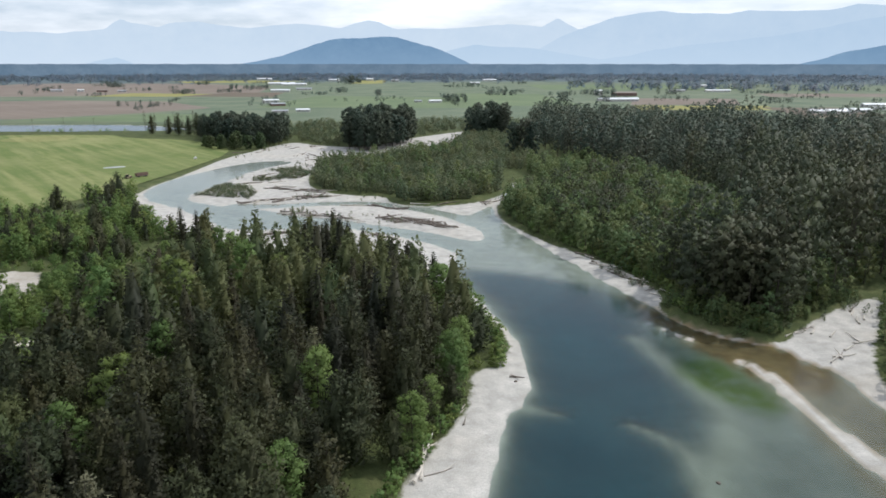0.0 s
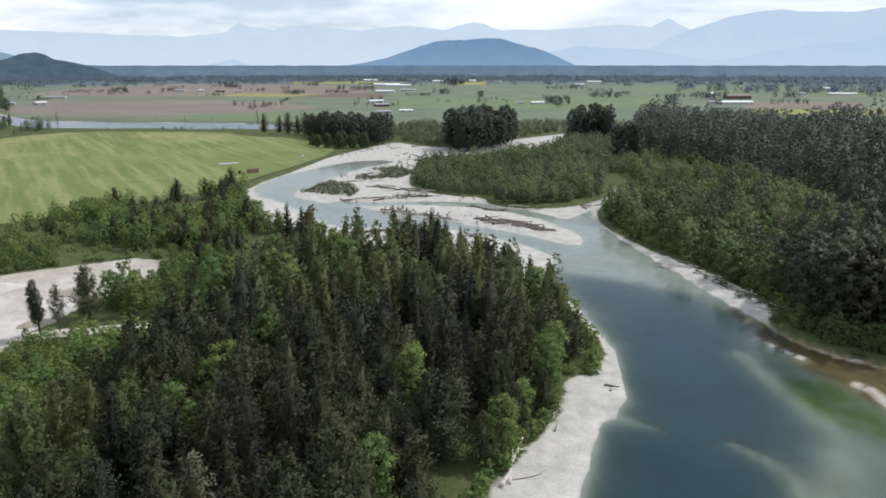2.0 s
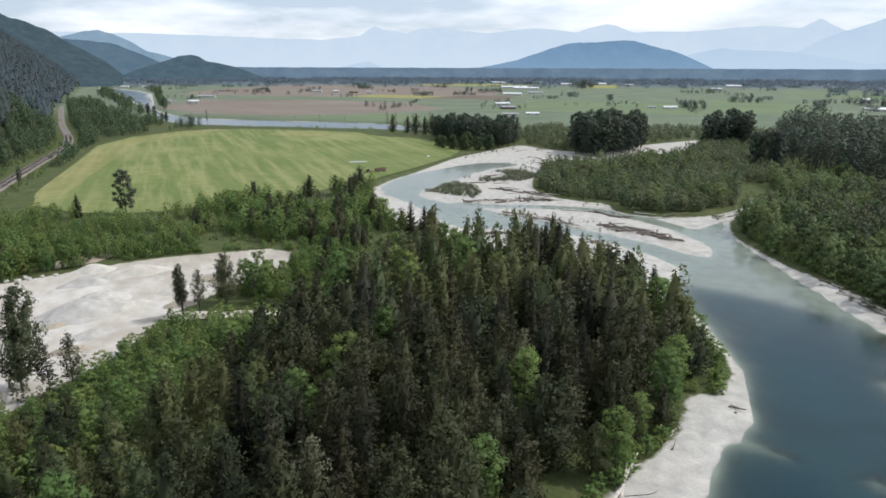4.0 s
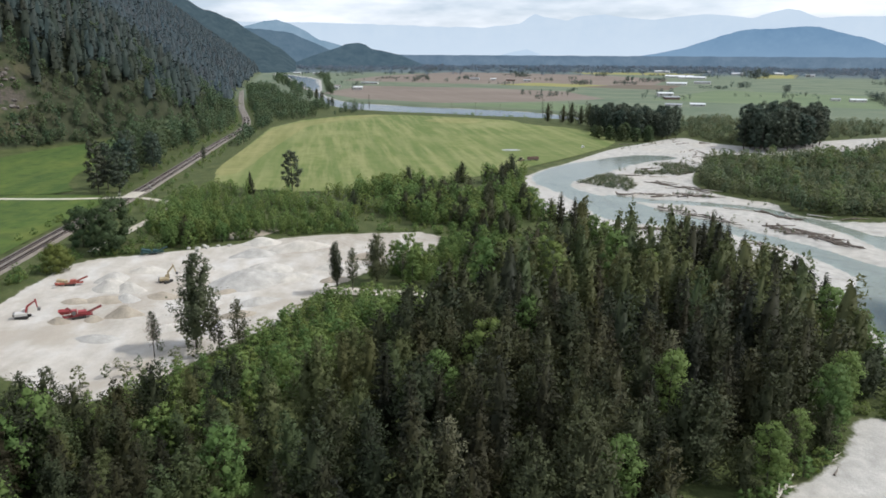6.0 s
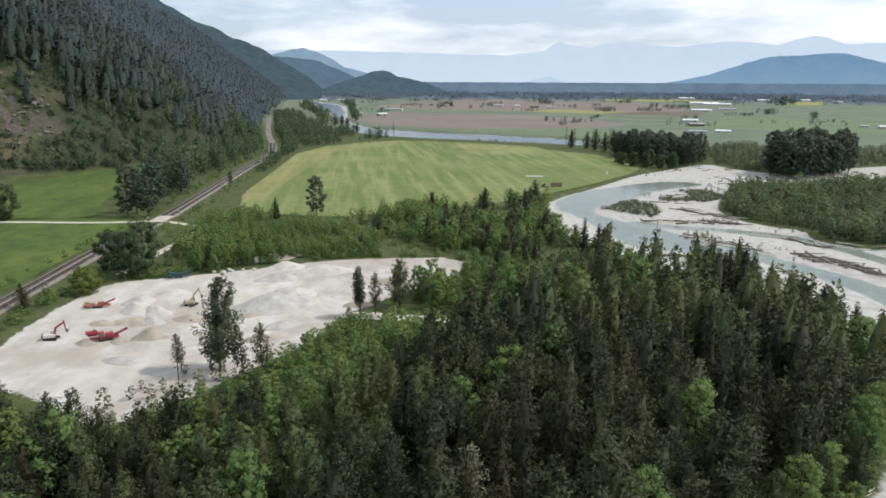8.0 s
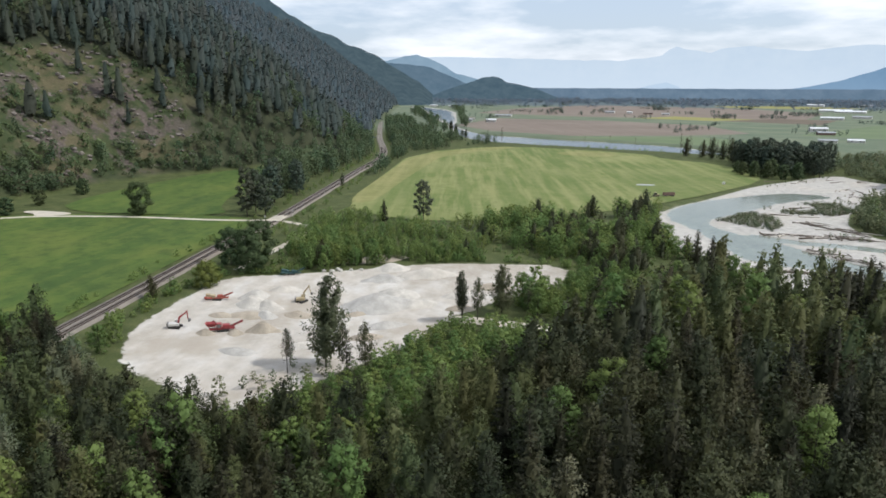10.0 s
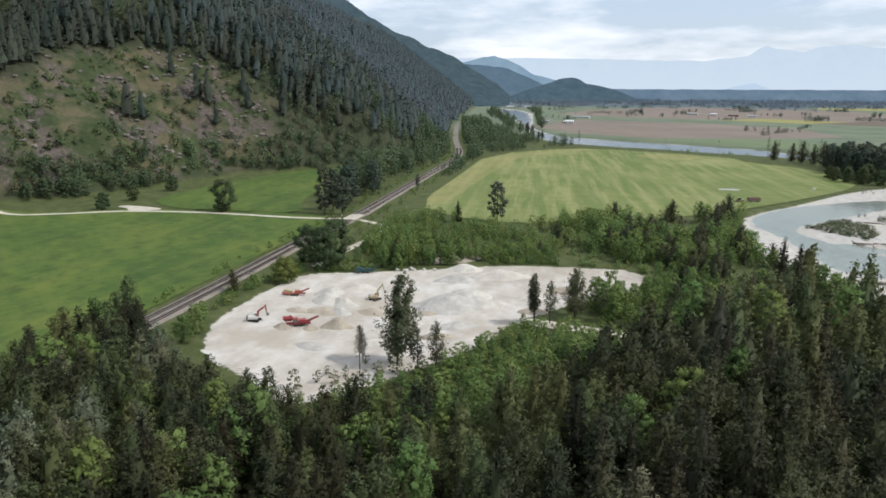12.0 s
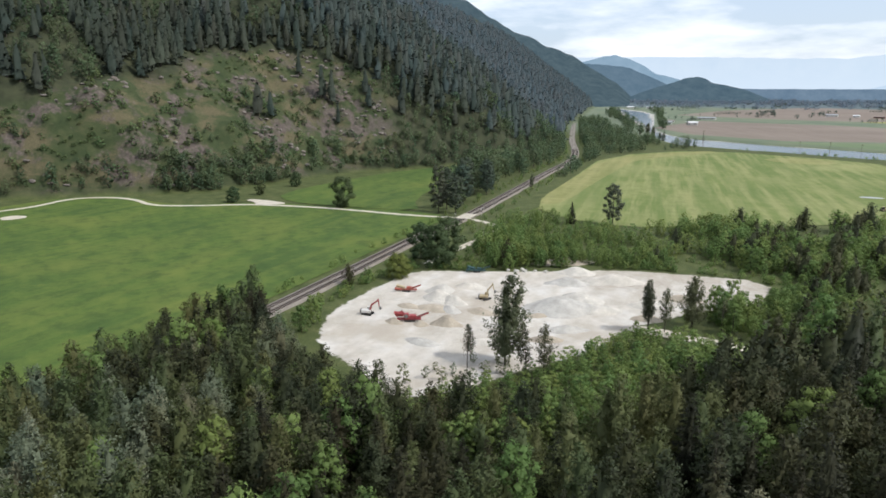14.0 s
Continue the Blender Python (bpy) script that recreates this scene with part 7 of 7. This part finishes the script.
for x, y, ln, wd, ev, turn, rf, wl_, label, cat in (
        (600, 1100, 88, 22, 5, -6, ROOF_WHITE, WALL_PALE, "very long white-roofed farm shed on bare earth", "barn"), (655, 1128, 60, 18, 5, -6, ROOF_WHITE, WALL_PALE, "long white-roofed farm shed beside others", "barn"),
        (770, 1262, 70, 18, 6, -6, ROOF_WHITE, WALL_PALE, "long white-roofed farm shed beside others", "barn"), (740, 1190, 60, 18, 5, -6, ROOF_GREY, WALL_PALE, "grey-roofed farm shed beside white sheds", "barn"),
        (365, 1455, 90, 22, 6, 4, ROOF_WHITE, WALL_PALE, "long white-roofed dairy barn beyond the forest", "barn"), (335, 1480, 40, 16, 5, 4, ROOF_GREY, WALL_PALE, "long grey-roofed barn beside another", "barn"),
        (430, 1700, 80, 22, 9, 8, ROOF_BROWN, WALL_RED, "large brown-roofed barn on the plain", "barn"), (372, 1715, 22, 16, 15, 8, ROOF_WHITE, WALL_PALE, "tall white-roofed barn beside a brown one", "barn"),
        (-585, 2600, 130, 30, 6, 5, ROOF_WHITE, WALL_PALE, "row of long white greenhouse roofs", "barn"), (-520, 2500, 120, 26, 6, 5, ROOF_WHITE, WALL_PALE, "long white shed on the far plain", "barn"),
        (-440, 1935, 70, 20, 6, 6, ROOF_WHITE, WALL_PALE, "long white-roofed barn on the plain", "barn"), (-400, 2060, 60, 18, 6, 6, ROOF_GREY, WALL_PALE, "long grey-roofed barn beside another", "barn"),
        (-335, 1385, 40, 16, 7, 30, ROOF_WHITE, WALL_PALE, "white-roofed barn among trees", "barn"), (-300, 1290, 36, 14, 5, 30, ROOF_GREY, WALL_RED, "grey-roofed barn among trees", "barn"),
        (-255, 1112, 34, 12, 4, 10, ROOF_GREY, WALL_PALE, "low grey-roofed shed behind the grove", "barn"), (-225, 1140, 30, 12, 4, 10, ROOF_WHITE, WALL_PALE, "low white-roofed shed behind the grove", "barn"),
        (-1042, 1930, 40, 16, 6, 20, ROOF_GREY, WALL_PALE, "grey-roofed farmhouse on the plain", "house"), (-980, 1935, 22, 12, 6, 20, ROOF_WHITE, WALL_PALE, "small white farmhouse on the plain", "house"),
        (-920, 1930, 36, 14, 5, 20, ROOF_BROWN, WALL_RED, "brown farm shed on the plain", "barn"), (-860, 1915, 30, 12, 5, 20, ROOF_GREY, WALL_PALE, "grey farm shed on the plain", "barn"),
        (-16, 1404, 34, 14, 5, 15, ROOF_WHITE, WALL_PALE, "white-roofed farmhouse by the road", "house"), (-50, 1420, 20, 10, 4, 15, ROOF_GREY, WALL_PALE, "small grey-roofed farmhouse on the plain", "house"),
        (834, 2317, 70, 20, 8, -8, ROOF_WHITE, WALL_PALE, "white-roofed barn on the far plain", "barn"), (748, 1950, 90, 18, 5, -8, ROOF_WHITE, WALL_PALE, "long low white shed on the plain", "barn"),
        (640, 1960, 60, 16, 5, -8, ROOF_GREY, WALL_PALE, "long low grey shed on the plain", "barn"), (-1008, 1222, 26, 14, 6, 35, ROOF_GREY, WALL_PALE, "grey-roofed farmhouse by the slough", "house"),
        (-950, 1230, 30, 16, 7, 35, ROOF_WHITE, WALL_PALE, "white-gabled farmhouse by the slough", "house"), (-1060, 1290, 34, 12, 5, 35, ROOF_BROWN, WALL_PALE, "brown-roofed farmhouse by the slough", "house"),
        (-1110, 1490, 60, 14, 5, 20, ROOF_GREY, WALL_PALE, "long grey shed behind the brown field", "barn"), (-1875, 2060, 40, 16, 6, 20, ROOF_WHITE, WALL_PALE, "white house across the slough", "house"),
        (-1800, 2080, 34, 14, 6, 20, ROOF_WHITE, WALL_PALE, "white house across the slough", "house"), (-470, 3100, 60, 24, 8, 0, ROOF_WHITE, WALL_PALE, "white-roofed shed on the far plain", "barn"),
        (-820, 3300, 90, 24, 8, 0, ROOF_WHITE, WALL_PALE, "white-roofed shed on the far plain", "barn"), (-640, 3350, 70, 24, 8, 0, ROOF_GREY, WALL_PALE, "grey-roofed shed on the far plain", "barn"),
        (-330, 3200, 50, 24, 9, 0, ROOF_WHITE, WALL_PALE, "white-roofed shed on the far plain", "barn"), (-200, 3000, 44, 24, 9, 0, ROOF_GREY, WALL_PALE, "grey-roofed shed on the far plain", "barn"),
        (200, 3100, 80, 24, 8, 0, ROOF_WHITE, WALL_PALE, "white-roofed shed on the far plain", "barn"), (120, 2700, 50, 18, 6, 0, ROOF_WHITE, WALL_PALE, "long white shed on the far plain", "barn")):
    shed(x, y, ln * 0.72, wd * 0.85, ev * 0.8, turn, rf, wl_, label, cat)


# ---- poles, crossing signals, bare trees ----


def pole(x, y, h, label, arm=True):
    ob = thing("utility_pole", label, "pole", "utility poles", at=pose(x, y, height_at(x, y) - 0.3))
    part("post", rod(bmesh.new(), (0, 0, 0), (0, 0, h), 0.22, 0.14, 7), POLE, ob)
    if arm:
        part("crossarm", box(bmesh.new(), (-1.4, -0.1, h - 1.2), (1.4, 0.1, h - 1.0)), POLE, ob)
    return ob


for x, y, h in ((-428, 797, 17), (-395, 800, 16), (-462, 795, 15)):
    pole(x, y, h, "tall weathered pole on the slough bank")
for x, y in ((-334, 244), (-330, 222)):
    ob = thing("crossing_signal", "thin level-crossing signal post with crossbuck", "railway signal", "crossing signals", at=pose(x, y, 0, 0, 0, 40))
    part("post", rod(bmesh.new(), (0, 0, 0), (0, 0, 4.2), 0.09, 0.08, 8), WHITE_PAINT, ob)
    part("crossbuck", beam(beam(bmesh.new(), (-0.6, 0, 3.4), (0.6, 0, 4.4), 0.05, 0.2), (-0.6, 0.06, 4.4), (0.6, 0.06, 3.4), 0.05, 0.2), WHITE_PAINT, ob)
    part("lamp_box", box(bmesh.new(), (-0.6, -0.12, 2.5), (0.6, 0.12, 2.85), None, 0.04), DARK_OPENING, ob)
for x, y, h in ((-585, 782, 22), (-340, 806, 24), (-326, 800, 22), (-300, 790, 24), (-286, 776, 20), (-272, 770, 26), (-262, 756, 24), (-612, 784, 18)):
    DEAD.plant(x, y, h, x, label="tall bare thin tree on the slough bank")
for x, y, h in ((-650, 775, 16), (-640, 770, 18), (-720, 840, 20), (-735, 850, 22), (-700, 822, 20), (-760, 880, 22), (-690, 808, 16), (-782, 900, 18)):
    SLIM.plant(x, y, h, x, label="dark tree on the slough bank")

# ---- rock on the hillside ----
ROCK = Mat("weathered_hill_rock", 0.9, 0, 0.2)
ROCK.colour(ROCK.mix(ROCK.ramp(ROCK.noise(1.2, 5, 0.7), [(0.35, (0.7, 0.7, 0.7)), (0.6, (0, 0, 0))]),
                     ROCK.ramp(ROCK.noise(0.15, 4), [(0.35, (0.15, 0.13, 0.118)), (0.65, (0.27, 0.235, 0.205))]), (0.08, 0.07, 0.062)))
ROCK.bump(ROCK.noise(0.9, 5), 0.8, 0.5)
r = np.random.default_rng(57)
bm = bmesh.new()
bmesh.ops.create_icosphere(bm, subdivisions=2, radius=1)
bv = np.array([v.co[:] for v in bm.verts])
bf = np.array([[v.index for v in f.verts] for f in bm.faces])
bm.free()
s2, w2 = r.uniform(-60, 700, 9000), r.uniform(180, 640, 9000)
rx, ry = s2 * S_DIR[0] + w2 * W_DIR[0], s2 * S_DIR[1] + w2 * W_DIR[1]
ok = (crag(rx, ry) > 0.4) & (fbm(rx, ry, 42, 83) + 0.12 * r.normal(size=len(rx)) > 0.62) & (ry > -40)
rx, ry = rx[ok][:170], ry[ok][:170]
rz = ground_height(rx, ry)
V, F = [], []
for k in range(len(rx)):
    sz = np.array([r.uniform(1.0, 3.2), r.uniform(1.0, 3.2), r.uniform(0.8, 1.9)])
    q = bv * (0.75 + 0.5 * fbm(bv[:, 0] * 2 + k, bv[:, 1] * 2 + bv[:, 2] * 3, 1.1, k % 60, 2))[:, None]
    q = np.sign(q) * np.abs(q) ** 0.92 * sz
    a = r.random() * 6.28
    F.append(bf + 42 * k)
    V.append(np.stack([q[:, 0] * math.cos(a) - q[:, 1] * math.sin(a) + rx[k], q[:, 0] * math.sin(a) + q[:, 1] * math.cos(a) + ry[k], q[:, 2] + rz[k]], 1))
tagged(new("hillside_rocks", mesh_of("hillside_rocks", np.concatenate(V), np.concatenate(F), [ROCK.m])), "grey-brown rock outcrops on the hillside", "rocks", kind="stuff")

# ---- farm machines at the hay field's river corner ----
ob = thing("farm_tractor", "dusty yellow farm tractor working on the hay field", "tractor", at=pose(-212, 466, height_at(-212, 466) + 0.06, 0, 0, 62))
body = part("body", box(box(bmesh.new(), (0.2, -0.5, 0.8), (2.6, 0.5, 1.9), None, 0.12), (-1.2, -0.7, 0.8), (0.2, 0.7, 1.5), None, 0.08), YELLOW, ob)
part("exhaust", rod(bmesh.new(), (1.4, 0.3, 1.9), (1.4, 0.3, 2.8), 0.06, 0.05), GREY_STEEL, body)
cab = part("cab", box(bmesh.new(), (-1.1, -0.75, 1.5), (0.3, 0.75, 2.9), None, 0.1), GLASS, ob, "dark glass cab")
part("roof", box(bmesh.new(), (-1.25, -0.85, 2.9), (0.4, 0.85, 3.08), None, 0.05), YELLOW, cab)
for wx_, wy_, wr in ((-0.8, -1.0, 0.95), (-0.8, 1.0, 0.95), (1.9, -0.85, 0.65), (1.9, 0.85, 0.65)):
    wheel = part("wheel", rod(bmesh.new(), (wx_, wy_ - 0.25, wr), (wx_, wy_ + 0.25, wr), wr, wr, 18), RUBBER, ob)
    part("rim", rod(bmesh.new(), (wx_, wy_ - 0.28, wr), (wx_, wy_ + 0.28, wr), wr * 0.5, wr * 0.5, 12), YELLOW, wheel)
ob = thing("farm_wagon", "rusty brown high-sided farm wagon behind the tractor", "wagon", at=pose(-206, 474, height_at(-206, 474) + 0.06, 0, 0, 52))
part("bed", box(bmesh.new(), (-4.2, -1.2, 0.9), (4.2, 1.2, 1.15), None, 0.04), GREY_STEEL, ob)
for y0 in (-1.2, 1.12):
    part("side_panel", box(bmesh.new(), (-4.2, y0, 1.15), (4.2, y0 + 0.08, 3.0), None, 0.02), WALL_RED, ob)
for x0 in (-4.2, 4.12):
    part("end_panel", box(bmesh.new(), (x0, -1.12, 1.15), (x0 + 0.08, 1.12, 3.0), None, 0.02), WALL_RED, ob)
part("drawbar", beam(bmesh.new(), (-4.2, 0, 0.9), (-6.2, 0, 0.7), 0.16, 0.16), GREY_STEEL, ob)
for wx_ in (-2.6, 2.2, 3.2):
    for wy_ in (-1.0, 1.0):
        part("wheel", rod(bmesh.new(), (wx_, wy_ - 0.16, 0.48), (wx_, wy_ + 0.16, 0.48), 0.48, 0.48, 16), RUBBER, ob)
ob = thing("pickup_truck", "pale pickup truck parked at the hay field's edge", "truck", at=pose(-201, 566, height_at(-201, 566) + 0.06, 0, 0, 100))
part("body", box(box(bmesh.new(), (-2.7, -0.95, 0.5), (2.7, 0.95, 1.05), None, 0.1), (0.9, -0.92, 1.0), (2.6, 0.92, 1.25), None, 0.1), WHITE_PAINT, ob)
part("cab", box(bmesh.new(), (-0.8, -0.85, 1.0), (1.2, 0.85, 1.85), None, 0.18), WHITE_PAINT, ob)
part("windscreen", box(bmesh.new(), (1.16, -0.72, 1.22), (1.22, 0.72, 1.74)), GLASS, ob)
for wx_ in (-1.7, 1.8):
    for wy_ in (-0.9, 0.9):
        part("wheel", rod(bmesh.new(), (wx_, wy_ - 0.12, 0.4), (wx_, wy_ + 0.12, 0.4), 0.4, 0.4, 16), RUBBER, ob)

# ---- the slough's bank ----
bank = even(np.array([(-600, 790), (-497, 797), (-414, 803), (-338, 808), (-262, 830)], float), 7.0)
bx, by = bank[:, 0] + rng.normal(size=len(bank)) * 3, bank[:, 1] - 6 + rng.normal(size=len(bank)) * 2.5
ok = fbm(bx, by, 40, 191) > 0.44
wood("slough_bushes", "low dark bushes on the slough's bank", "shrubs", BUSH, bx[ok], by[ok], 1.6 + 2.6 * rng.random(ok.sum()), 192, 1.3)
for x, y, h in ((-318, 770, 22), (-300, 772, 20), (-286, 762, 24), (-274, 760, 21), (-262, 752, 25), (-252, 748, 24), (-244, 742, 22), (-236, 736, 25)):
    POPLAR.plant(x, y, h, x, label="tall thin-crowned poplar by the slough")
